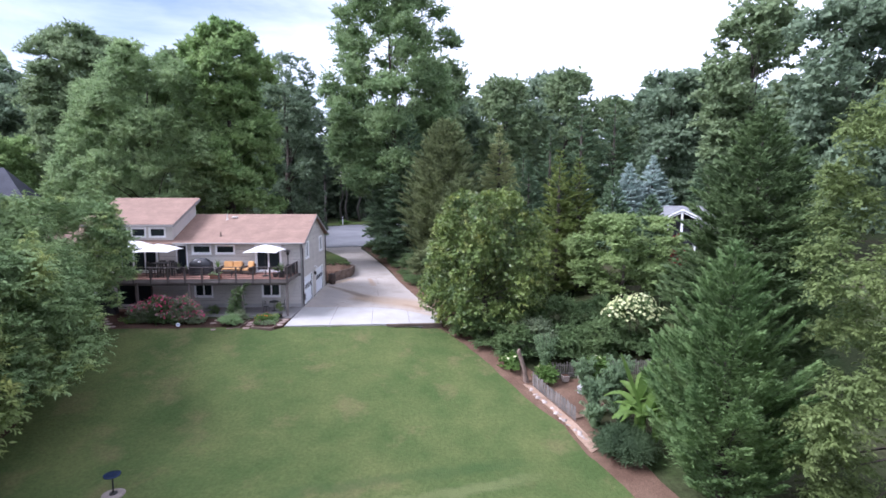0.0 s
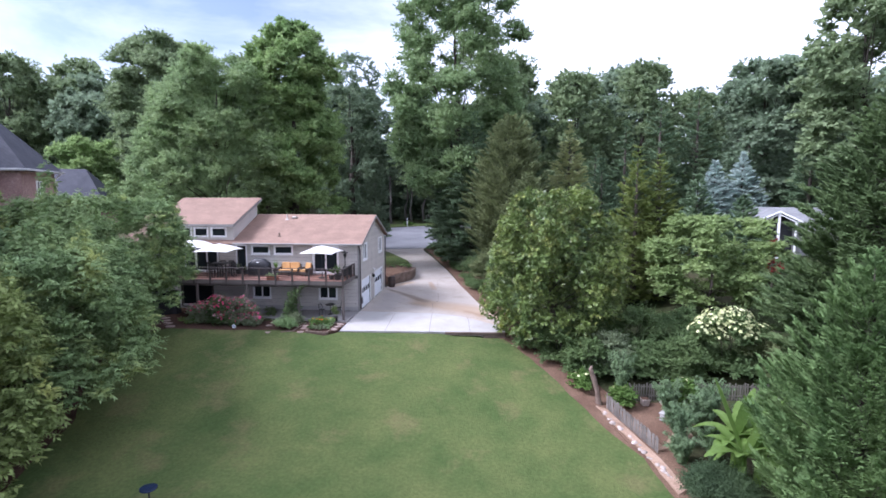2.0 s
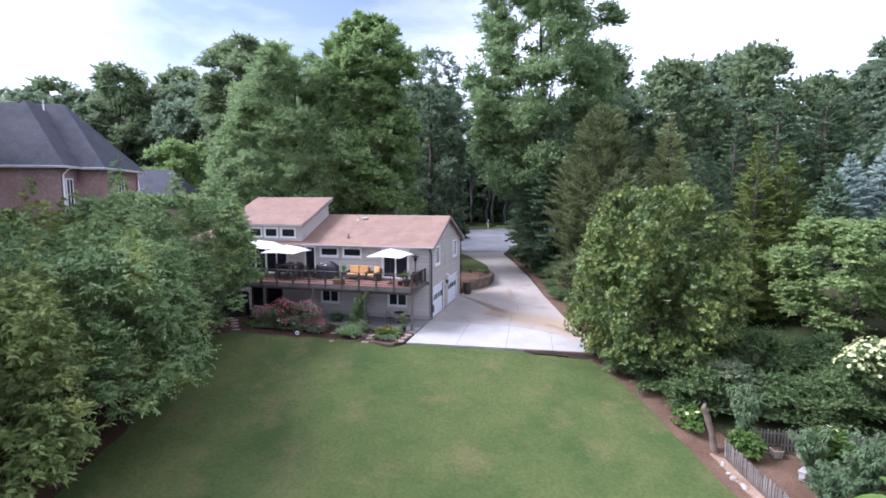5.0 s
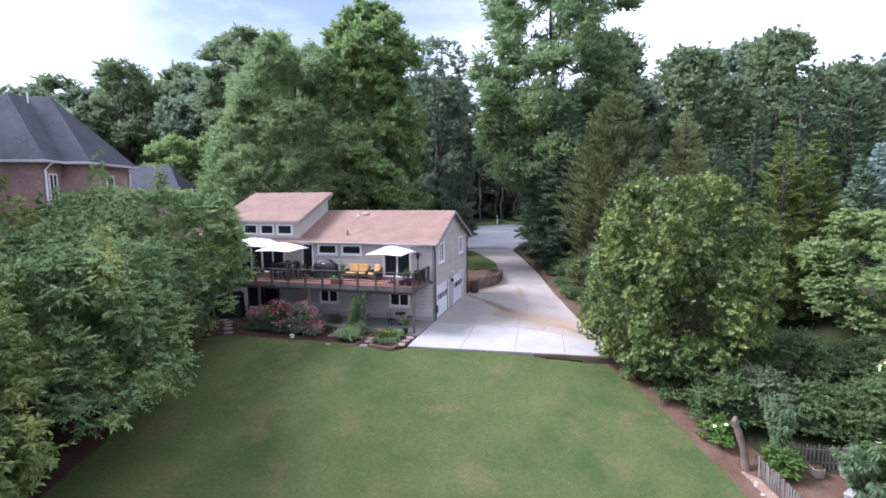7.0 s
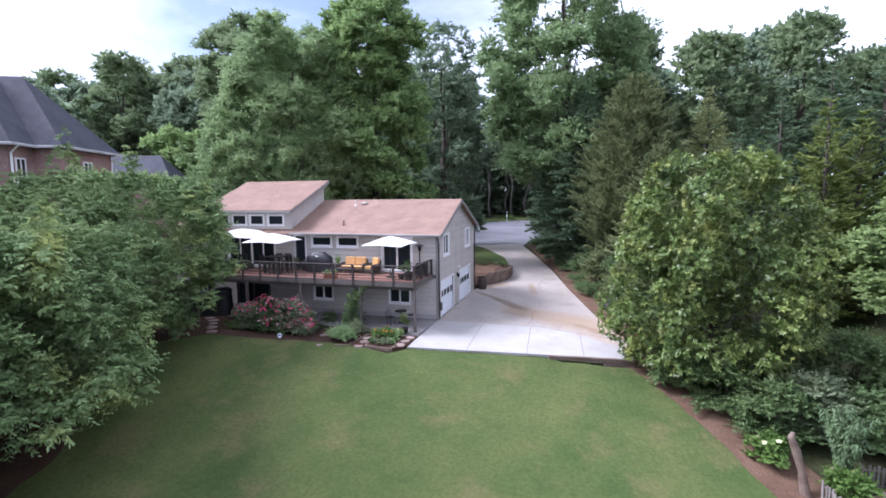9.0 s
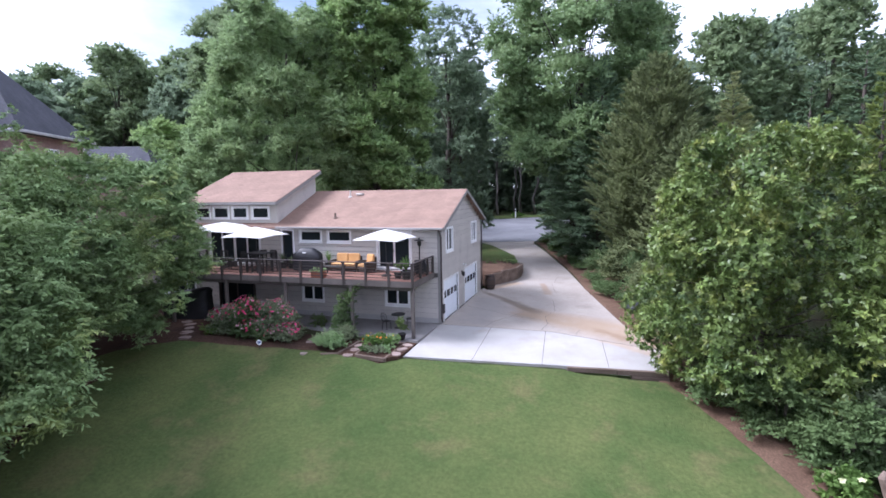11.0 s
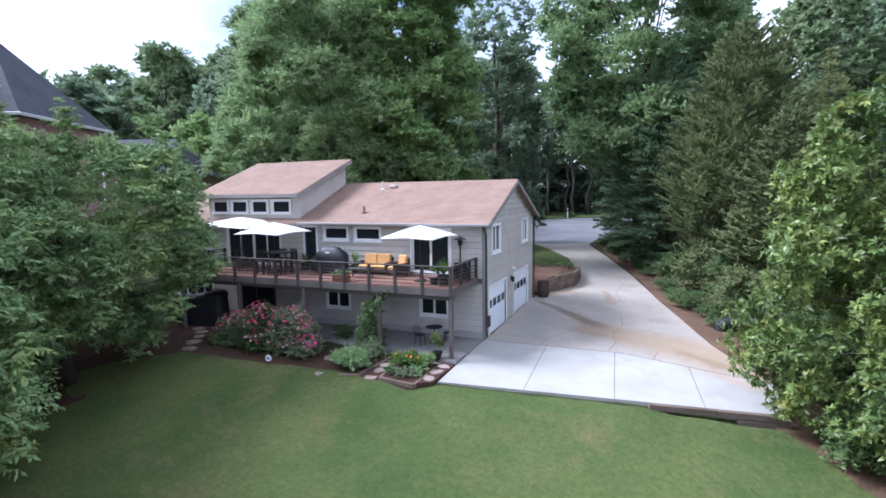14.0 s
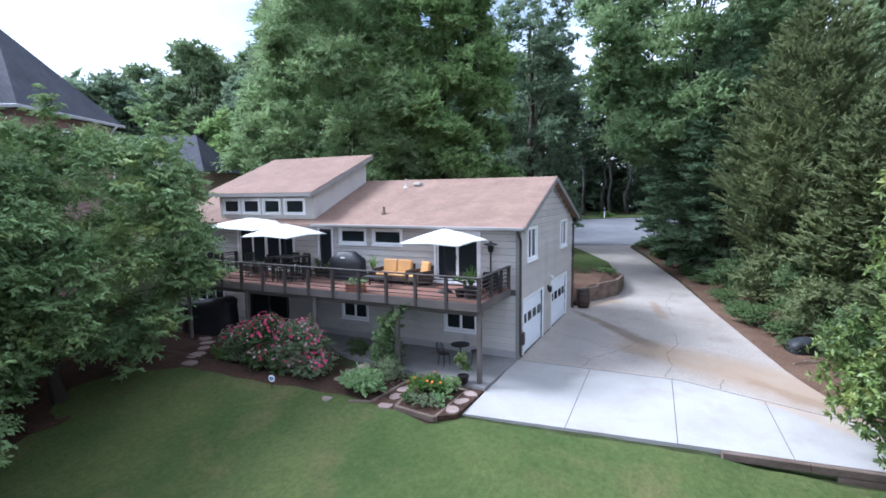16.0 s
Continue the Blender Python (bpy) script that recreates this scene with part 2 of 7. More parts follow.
L_CHERRY = leafy("cherry_leaves", (0.186, 0.280, 0.120), (0.262, 0.358, 0.150), c3=(0.385, 0.430, 0.130), spot=0.5, through_light=0.3)
# yellower copy of the cherry leaves, with sunlight put into the colour
L_CHERRY2 = leafy("sunny_cherry_leaves", (0.188, 0.248, 0.084), (0.255, 0.315, 0.104), c3=(0.42, 0.44, 0.128), spot=0.5, through_light=0.3)
L_MAG = leafy("magnolia_leaves", (0.098, 0.155, 0.048), (0.195, 0.258, 0.068), rough=0.4, spec=0.4, island=0.45, c3=(0.375, 0.395, 0.110), spot=1.1, through_light=0.3)
L_OAK = leafy("oak_leaves", (0.190, 0.260, 0.135), (0.255, 0.325, 0.168))
# distant haze is put into this bluer, lighter leaf colour
L_OAKHAZE = leafy("hazy_wood_leaves", (0.178, 0.246, 0.158), (0.242, 0.314, 0.198))
L_TULIP = leafy("tulip_leaves", (0.205, 0.300, 0.142), (0.275, 0.370, 0.172))
L_BRIGHT = leafy("sunlit_leaves", (0.225, 0.335, 0.130), (0.300, 0.405, 0.160))
L_WILLOW = leafy("soft_green_leaves", (0.225, 0.318, 0.150), (0.300, 0.396, 0.182))
L_FIR = leafy("fir_needles", (0.160, 0.240, 0.142), (0.222, 0.308, 0.174), rough=0.7)
L_CEDAR = leafy("cedar_needles", (0.172, 0.210, 0.100), (0.230, 0.266, 0.122), rough=0.7)
L_GOLD = leafy("golden_cedar_needles", (0.460, 0.500, 0.250), (0.550, 0.580, 0.300), rough=0.7)
L_CEDAR2 = leafy("olive_cedar_needles", (0.190, 0.250, 0.075), (0.265, 0.320, 0.100), rough=0.7)
L_CYPRESS = leafy("cypress_sprays", (0.155, 0.250, 0.100), (0.220, 0.322, 0.126), rough=0.7)
L_BLUE = leafy("blue_spruce_needles", (0.460, 0.560, 0.520), (0.560, 0.650, 0.610), rough=0.7)
L_DARKCYP = leafy("dark_cypress_sprays", (0.120, 0.180, 0.080), (0.165, 0.235, 0.098), rough=0.7)
L_MAPLE = leafy("maple_leaves", (0.220, 0.305, 0.118), (0.290, 0.380, 0.148))
L_BIRCH = leafy("birch_leaves", (0.152, 0.206, 0.074), (0.208, 0.264, 0.094))
L_SHRUB = leafy("shrub_leaves", (0.115, 0.178, 0.074), (0.165, 0.236, 0.094))
L_BOX = leafy("boxwood_leaves", (0.075, 0.118, 0.060), (0.110, 0.165, 0.078))
L_LIME = leafy("lime_shrub_leaves", (0.115, 0.205, 0.052), (0.168, 0.268, 0.072))
L_GREYGREEN = leafy("grey_green_leaves", (0.196, 0.245, 0.140), (0.265, 0.318, 0.182))
L_SEDUM = leafy("sedum_leaves", (0.235, 0.350, 0.160), (0.320, 0.440, 0.205))
L_BUDDLEIA = leafy("butterfly_bush_leaves", (0.140, 0.212, 0.110), (0.195, 0.275, 0.140))
L_REDMAPLE = leafy("red_maple_leaves", (0.177, 0.033, 0.030), (0.247, 0.052, 0.042))
L_BANANA = leafy("banana_leaves", (0.13, 0.22, 0.055), (0.19, 0.29, 0.075), rough=0.4)


def stained(m, p0, p1, h0, h1, colour, most=0.75, wander=1.2):
    """A band of colour, such as a stain on concrete, laid from p0 to p1, half as wide as h0 to h1, its edges broken by
    noise.
    """
    n, l = m.node_tree.nodes, m.node_tree.links
    b = n["Principled BSDF"]
    old = b.inputs["Base Color"].links[0].from_socket
    geo = [x for x in n if x.type == "NEW_GEOMETRY"][0]
    a, d = Vector(p0), Vector(p1) - Vector(p0)
    ln = d.length
    d.normalize()

    def math_of(op, x, y=0.0, z=None, clamp=False):
        q = n.new("ShaderNodeMath")
        q.operation, q.use_clamp = op, clamp
        for i, v in enumerate((x, y, z)):
            if v is None:
                continue
            if isinstance(v, (int, float)):
                q.inputs[i].default_value = v
            else:
                l.new(v, q.inputs[i])
        return q.outputs[0]

    def dot(v):
        q = n.new("ShaderNodeVectorMath")
        q.operation = "DOT_PRODUCT"
        q.inputs[1].default_value = (v.x, v.y, 0)
        l.new(geo.outputs["Position"], q.inputs[0])
        return q.outputs["Value"]

    t = n.new("ShaderNodeTexNoise")
    t.inputs["Scale"].default_value, t.inputs["Detail"].default_value, t.inputs["Roughness"].default_value = 0.9, 6.0, 0.62
    l.new(geo.outputs["Position"], t.inputs["Vector"])
    nz = math_of("SUBTRACT", t.outputs["Fac"], 0.5)
    u = math_of("DIVIDE", math_of("SUBTRACT", dot(d), a.dot(d)), ln)
    side = Vector((-d.y, d.x))
    v = math_of("ABSOLUTE", math_of("MULTIPLY_ADD", nz, wander, math_of("SUBTRACT", dot(side), a.dot(side))))
    half = math_of("MAXIMUM", math_of("MULTIPLY_ADD", u, h1 - h0, h0), 0.05)
    across = math_of("SUBTRACT", 1.0, math_of("DIVIDE", v, half), clamp=True)
    un = math_of("MULTIPLY_ADD", nz, 0.5, u)
    ends = math_of("MULTIPLY", math_of("MULTIPLY_ADD", un, 6.0, 0.3, True), math_of("MULTIPLY_ADD", math_of("SUBTRACT", 1.0, un), 6.0, 0.3, True))
    mottle = math_of("MULTIPLY_ADD", nz, 1.6, 1.0, True)
    fac = math_of("MULTIPLY", math_of("MULTIPLY", math_of("MULTIPLY", across, 1.6, clamp=True), ends), math_of("MULTIPLY", mottle, most))
    x = n.new("ShaderNodeMix")
    x.data_type = "RGBA"
    x.inputs["B"].default_value = (*colour, 1)
    l.new(fac, x.inputs["Factor"])
    l.new(old, x.inputs["A"])
    l.new(x.outputs["Result"], b.inputs["Base Color"])


# a greyer band beside the garage doors, then tan and brown stains
stained(M_DRIVE, (1.4, 7.0), (1.6, 0.4), 1.5, 1.2, (0.24, 0.23, 0.22), 0.5)
stained(M_DRIVE, (3.2, 4.3), (11.8, 1.2), 1.3, 2.6, (0.315, 0.225, 0.145), 0.75)
stained(M_DRIVE, (0.4, 8.3), (4.6, 4.2), 0.28, 0.6, (0.15, 0.115, 0.08), 0.75, 0.5)
stained(M_DRIVE, (7.6, 2.2), (11.2, -0.1), 0.5, 0.5, (0.24, 0.165, 0.105), 0.6, 0.8)
stained(M_DRIVE, (4.0, 12.0), (4.7, 8.6), 0.3, 0.4, (0.30, 0.20, 0.125), 0.6, 0.8)
stained(M_DRIVE, (0.4, 9.3), (2.3, 12.0), 0.5, 0.6, (0.42, 0.30, 0.19), 0.65, 0.8)
# a paler streak and, beside it, a darker green band across the turf
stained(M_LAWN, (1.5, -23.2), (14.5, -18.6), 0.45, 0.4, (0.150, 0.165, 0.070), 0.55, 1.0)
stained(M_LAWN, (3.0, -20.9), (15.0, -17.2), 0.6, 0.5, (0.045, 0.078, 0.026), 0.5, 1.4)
stained(M_SLAB, (8.2, 0.3), (11.3, -1.2), 0.4, 0.6, (0.40, 0.30, 0.21), 0.6, 0.8)


def glass(name, tint=(0.02, 0.025, 0.03)):
    m = bpy.data.materials.new(name)
    m.use_nodes = True
    b = m.node_tree.nodes["Principled BSDF"]
    b.inputs["Base Color"].default_value = (*tint, 1)
    b.inputs["Roughness"].default_value = 0.06
    b.inputs["Specular IOR Level"].default_value = 0.6
    return m


M_GLASS = glass("window_glass")
M_GLASSB = glass("garage_glass", (0.02, 0.035, 0.06))


# ---- mesh helpers ----
def part(name, bm, mat, parent=None, label="", smooth=False):
    """Links a bmesh as one mesh object under a thing or a part."""
    me = bpy.data.meshes.new(name)
    bm.to_mesh(me)
    bm.free()
    me.materials.append(mat)
    if smooth:
        me.polygons.foreach_set("use_smooth", [True] * len(me.polygons))
    ob = new(name, me)
    ob.parent = parent
    if label:
        tagged(ob, label)
    return ob


def thing(name, label, category, at=(0, 0, 0), turn=0, group="", kind=""):
    ob = new(name)
    ob.empty_display_size = 0.2
    ob.matrix_basis = pose(*at, 0, 0, turn)
    return tagged(ob, label, category, group, kind)


def box(bm, x0, x1, y0, y1, z0, z1, bevel=0.0, m=None):
    r = bmesh.ops.create_cube(bm, size=1)
    vs = r["verts"]
    t = Matrix.Translation(((x0 + x1) / 2, (y0 + y1) / 2, (z0 + z1) / 2)) @ Matrix.Diagonal((x1 - x0, y1 - y0, z1 - z0, 1))
    bmesh.ops.transform(bm, matrix=(m @ t) if m else t, verts=vs)
    if bevel:
        es = {e for v in vs for e in v.link_edges}
        bmesh.ops.bevel(bm, geom=list(es), offset=bevel, segments=1, affect="EDGES", profile=0.7)
    return vs


def boxed(name, x0, x1, y0, y1, z0, z1, mat, parent=None, bevel=0.01, label="", m=None):
    bm = bmesh.new()
    box(bm, x0, x1, y0, y1, z0, z1, bevel, m)
    return part(name, bm, mat, parent, label)


UNIT = {}


def piece(name, x0, x1, y0, y1, z0, z1, mat, parent, m=None):
    """A plain block that shares one mesh with all its like."""
    if mat.name not in UNIT:
        bm = bmesh.new()
        bmesh.ops.create_cube(bm, size=1)
        me = bpy.data.meshes.new("block_" + mat.name)
        bm.to_mesh(me)
        bm.free()
        me.materials.append(mat)
        UNIT[mat.name] = me
    ob = new(name, UNIT[mat.name])
    ob.parent = parent
    t = Matrix.Translation(((x0 + x1) / 2, (y0 + y1) / 2, (z0 + z1) / 2)) @ Matrix.Diagonal((x1 - x0, y1 - y0, z1 - z0, 1))
    ob.matrix_basis = (m @ t) if m else t
    return ob


def tube(bm, points, radii, sides=8, cap=True):
    """A tapered tube through the points."""
    rings = []
    for i, p in enumerate(points):
        p = Vector(p)
        d = (Vector(points[min(i + 1, len(points) - 1)]) - Vector(points[max(i - 1, 0)])).normalized()
        a = d.orthogonal().normalized()
        b = d.cross(a)
        rings.append([bm.verts.new(p + (a * math.cos(k * math.tau / sides) + b * math.sin(k * math.tau / sides)) * radii[i]) for k in range(sides)])
    for r0, r1 in zip(rings, rings[1:]):
        # keep the rings aligned
        off = min(range(sides), key=lambda o: (r1[o].co - r0[0].co).length)
        for k in range(sides):
            bm.faces.new((r0[k], r0[(k + 1) % sides], r1[(k + 1 + off) % sides], r1[(k + off) % sides]))
    if cap:
        bm.faces.new(list(reversed(rings[0])))
        bm.faces.new(rings[-1])


def lathe(bm, profile, sides=16, at=(0, 0, 0)):
    """A turned form from (radius, height) pairs."""
    rings = [[bm.verts.new((at[0] + r * math.cos(k * math.tau / sides), at[1] + r * math.sin(k * math.tau / sides), at[2] + z)) for k in range(sides)] for r, z in profile]
    for a, b in zip(rings, rings[1:]):
        for k in range(sides):
            bm.faces.new((a[k], a[(k + 1) % sides], b[(k + 1) % sides], b[k]))
    bm.faces.new(list(reversed(rings[0])))
    bm.faces.new(rings[-1])


def mesh_from(name, verts, faces, mat, parent=None, smooth=False):
    """A mesh object from arrays: verts (n, 3), faces (m, 4)."""
    me = bpy.data.meshes.new(name)
    k = faces.shape[1]
    me.vertices.add(len(verts))
    me.vertices.foreach_set("co", np.asarray(verts, np.float32).ravel())
    me.loops.add(faces.size)
    me.loops.foreach_set("vertex_index", faces.astype(np.int32).ravel())
    me.polygons.add(len(faces))
    me.polygons.foreach_set("loop_start", np.arange(0, faces.size, k, dtype=np.int32))
    me.polygons.foreach_set("loop_total", np.full(len(faces), k, np.int32))
    if smooth:
        me.polygons.foreach_set("use_smooth", np.ones(len(faces), bool))
    me.update(calc_edges=True)
    me.materials.append(mat)
    ob = new(name, me)
    ob.parent = parent
    return ob


def unit_rows(a):
    return a / np.maximum(np.linalg.norm(a, axis=1, keepdims=True), 1e-9)


def leaf_mesh(name, P, along, up, length, width, mat, parent=None, fold=0.12, far=False):
    """Many small leaves: each one a folded, pointed blade of four corners at P, lying along a direction; of three corners where they stay far off."""
    n = len(P)
    along = unit_rows(along)
    side = unit_rows(np.cross(along, up))
    nor = np.cross(side, along)
    L, W = length[:, None], width[:, None]
    if far:
        V = np.empty((n, 3, 3))
        V[:, 0] = P - along * L * 0.4 + side * W * 0.5
        V[:, 1] = P + along * L * 0.6 - nor * L * 0.08
        V[:, 2] = P - along * L * 0.4 - side * W * 0.5
        return mesh_from(name, V.reshape(-1, 3), np.arange(n * 3).reshape(n, 3), mat, parent)
    V = np.empty((n, 4, 3))
    V[:, 0] = P - along * L * 0.5
    V[:, 1] = P + side * W * 0.5 + nor * W * fold - along * L * 0.04
    V[:, 2] = P + along * L * 0.5 - nor * L * 0.08
    V[:, 3] = P - side * W * 0.5 + nor * W * fold - along * L * 0.04
    return mesh_from(name, V.reshape(-1, 3), np.arange(n * 4).reshape(n, 4), mat, parent)


def ball_dirs(rng, n):
    return unit_rows(rng.normal(size=(n, 3)))


def clump_leaves(rng, centres, radii, per_area, size, flat=0.75, droop=0.0, inner=0.25, rosette=False, blades=8, loose=0.4, level=0.5):
    """Places, directions and sizes of the leaves round clump centres. They sit on twigs that fan out from each clump's heart:
    in pairs along the twig, or in a whorl at its tip (rosette)."""
    C, R = np.asarray(centres, float), np.asarray(radii, float)
    ns = np.maximum(3, (per_area * 4 * math.pi * R * R / blades).astype(int))
    n = int(ns.sum())
    c, r = np.repeat(C, ns, axis=0), np.repeat(R, ns)
    d = ball_dirs(rng, n)
    d[:, 2] = np.where(d[:, 2] < -0.45, -d[:, 2] * rng.random(n), d[:, 2])
    d = unit_rows(d)
    lump = 1 + 0.2 * np.sin(d[:, 0] * 5 + c[:, 1]) * np.sin(d[:, 1] * 5 + c[:, 0]) + 0.14 * np.sin(d[:, 2] * 7 + c[:, 0])
    reach = r * lump * np.where(rng.random(n) < inner, 0.35 + 0.45 * rng.random(n), 0.8 + 0.45 * rng.random(n) ** 2)
    tip = d * reach[:, None] * np.array((1, 1, flat))
    run = unit_rows(tip + rng.normal(size=(n, 3)) * 0.3 * r[:, None])
    side = unit_rows(np.cross(run, np.array((0, 0, 1.0)) + rng.normal(size=(n, 3)) * 0.35))
    Ps, As, Us, Ss = [], [], [], []
    for k in range(blades):
        if rosette:
            az = k * math.tau * 0.381966 + rng.random(n) * 0.6
            nor = np.cross(side, run)
            lean = 0.35 + 0.5 * (k / blades)
            A = run * lean + (side * np.cos(az)[:, None] + nor * np.sin(az)[:, None]) * 0.9 + rng.normal(size=(n, 3)) * 0.12
            sz = size * (0.75 + 0.5 * rng.random(n))
            P = c + tip + unit_rows(A) * sz[:, None] * 0.5
            U = run + np.array((0, 0, 0.6)) + rng.normal(size=(n, 3)) * 0.2
        else:
            s = 1 - 0.75 * (k / blades)
            A = run * 0.75 + side * (0.8 if k % 2 else -0.8) + rng.normal(size=(n, 3)) * (0.22 if loose < 0.6 else 0.6)
            A[:, 2] -= droop
            sz = size * (0.7 + 0.6 * rng.random(n))
            P = c + tip * s + unit_rows(A) * sz[:, None] * 0.45
            P[:, 2] -= droop * 0.25 * (s * reach) ** 2 / np.maximum(r, 0.05)
            U = np.array((0, 0, level)) + d * 0.9 + rng.normal(size=(n, 3)) * loose
        Ps.append(P), As.append(A), Us.append(U), Ss.append(sz)
    return map(np.concatenate, (Ps, As, Us, Ss))


def trunk_of(rng, parent, height, radius, targets, mat, lean=0.0, limb_r=0.24, start=0.3):
    bm = bmesh.new()
    k = 7
    pts = [Vector((lean * height * (i / k) ** 2 + rng.normal() * 0.012 * height * (i > 0), rng.normal() * 0.012 * height * (i > 0), height * i / k)) for i in range(k + 1)]
    rad = [radius * (1.25 if i == 0 else 1.0) * (1 - 0.85 * i / k) for i in range(k + 1)]
    tube(bm, pts, rad, 9)
    for t in targets:
        t = Vector(t)
        h = min(max(t.z * (0.45 + 0.3 * rng.random()), height * start), height * 0.92)
        i = min(int(h / height * k), k - 1)
        p = pts[i].lerp(pts[i + 1], h / height * k - i)
        r = rad[i] * limb_r * (0.7 + 0.5 * rng.random())
        mid = p.lerp(t, 0.5) + Vector((0, 0, 0.1 * (t - p).length))
        tube(bm, [p, mid, t], [r, r * 0.65, r * 0.15], 5, cap=False)
    return part("trunk", bm, mat, parent, smooth=True)


def broadleaf(name, label, at, height, radius, low, lobes, leaf, per_area, mat, seed, bark=M_BARK, lobe=0.42, per_lobe=12, trunk_r=None, top=0.5, flat=0.75,
              droop=0.0, narrow=0.6, category="tree", group="", width=0.5, limbs=16, trunk_h=None, inner=0.25, dome=2.0, open_top=0.0, rosette=False, shoots=0, clump=0.44, turn=None, far=False):
    """A tree: tapered trunk, limbs, and a crown between the heights low and height, made of lobes that each bear clumps of leafy twigs.
    dome: how square-shouldered the crown is; open_top: share of the upper lobes' clumps left out, so that the sky shows through."""
    rng = np.random.default_rng(seed)
    t = thing(name, label, category, at, rng.random() * 360 if turn is None else turn, group)
    C, R, L = [], [], []
    for i in range(lobes):
        f = min(max((i + 0.5 + rng.normal() * 0.25) / lobes, 0.0), 1.0)
        if f > top:
            w = (1 - min(1.0, ((f - top) / (1 - top + 0.05))) ** dome) ** 0.5
        else:
            w = narrow + (1 - narrow) * math.sin(math.pi / 2 * f / max(top, 0.01))
        lr = radius * lobe * (0.7 + 0.55 * rng.random()) * (0.55 + 0.45 * w)
        a = i * 2.39996 + rng.normal() * 0.35
        rr = max(0.0, radius * w * (0.86 + 0.2 * rng.random()) - lr)
        z = min(max(low + (height - low) * f, low + lr * flat * 0.5), height - lr * flat * 1.25)
        o = np.array((math.cos(a), math.sin(a), 0.0))
        c = o * rr + np.array((0, 0, z))
        L.append(c)
        gap = open_top * max(0.0, f - 0.35) / 0.65
        for k in range(per_lobe):
            if rng.random() < gap:
                continue
            d = ball_dirs(rng, 1)[0] + o * 0.55 + np.array((0, 0, 0.4))
            d /= max(np.linalg.norm(d), 1e-6)
            C.append(c + d * lr * (0.6 + 0.3 * rng.random()) * np.array((1, 1, flat)))
            R.append(lr * clump * (0.65 + 0.7 * rng.random()))
        if gap < 0.3:
            C.append(c)
            R.append(lr * 0.62)
    for i in range(lobes // 3):
        # the crown's heart
        f, a = 0.1 + 0.7 * rng.random(), rng.random() * math.tau
        q = radius * 0.4 * rng.random()
        C.append(np.array((q * math.cos(a), q * math.sin(a), low + (height - low) * f)))
        R.append(radius * 0.2)
    if shoots:
        high = [i for i in range(len(C)) if C[i][2] > low + (height - low) * 0.55]
        for i in range(shoots):
            # upright leafy shoots over the upper clumps
            c, r = C[high[int(rng.random() * len(high))]], R[high[i % len(high)]]
            a, q, s = rng.random() * math.tau, r * 0.6 * rng.random(), 0.5 + 0.6 * rng.random()
            for up, w in ((0.65, 0.42), (1.05, 0.34), (1.45, 0.25), (1.8, 0.14)):
                C.append(np.array((c[0] + q * math.cos(a), c[1] + q * math.sin(a), c[2] + r * flat * 0.75 + up * s - 0.2)))
                R.append(w * (0.7 + 0.5 * s))
    P, A, U, S = clump_leaves(rng, C, R, per_area, leaf, flat, droop, inner, rosette, loose=0.85 if far else 0.4, level=0.2 if far else 0.5)
    leaf_mesh("crown", P, A, U, S, S * width, mat, t, far=far)
    pick = [L[i] for i in rng.choice(len(L), min(limbs, len(L)), replace=False)]
    trunk_of(rng, t, trunk_h or height * 0.82, trunk_r or height * 0.02, pick, bark)
    return t


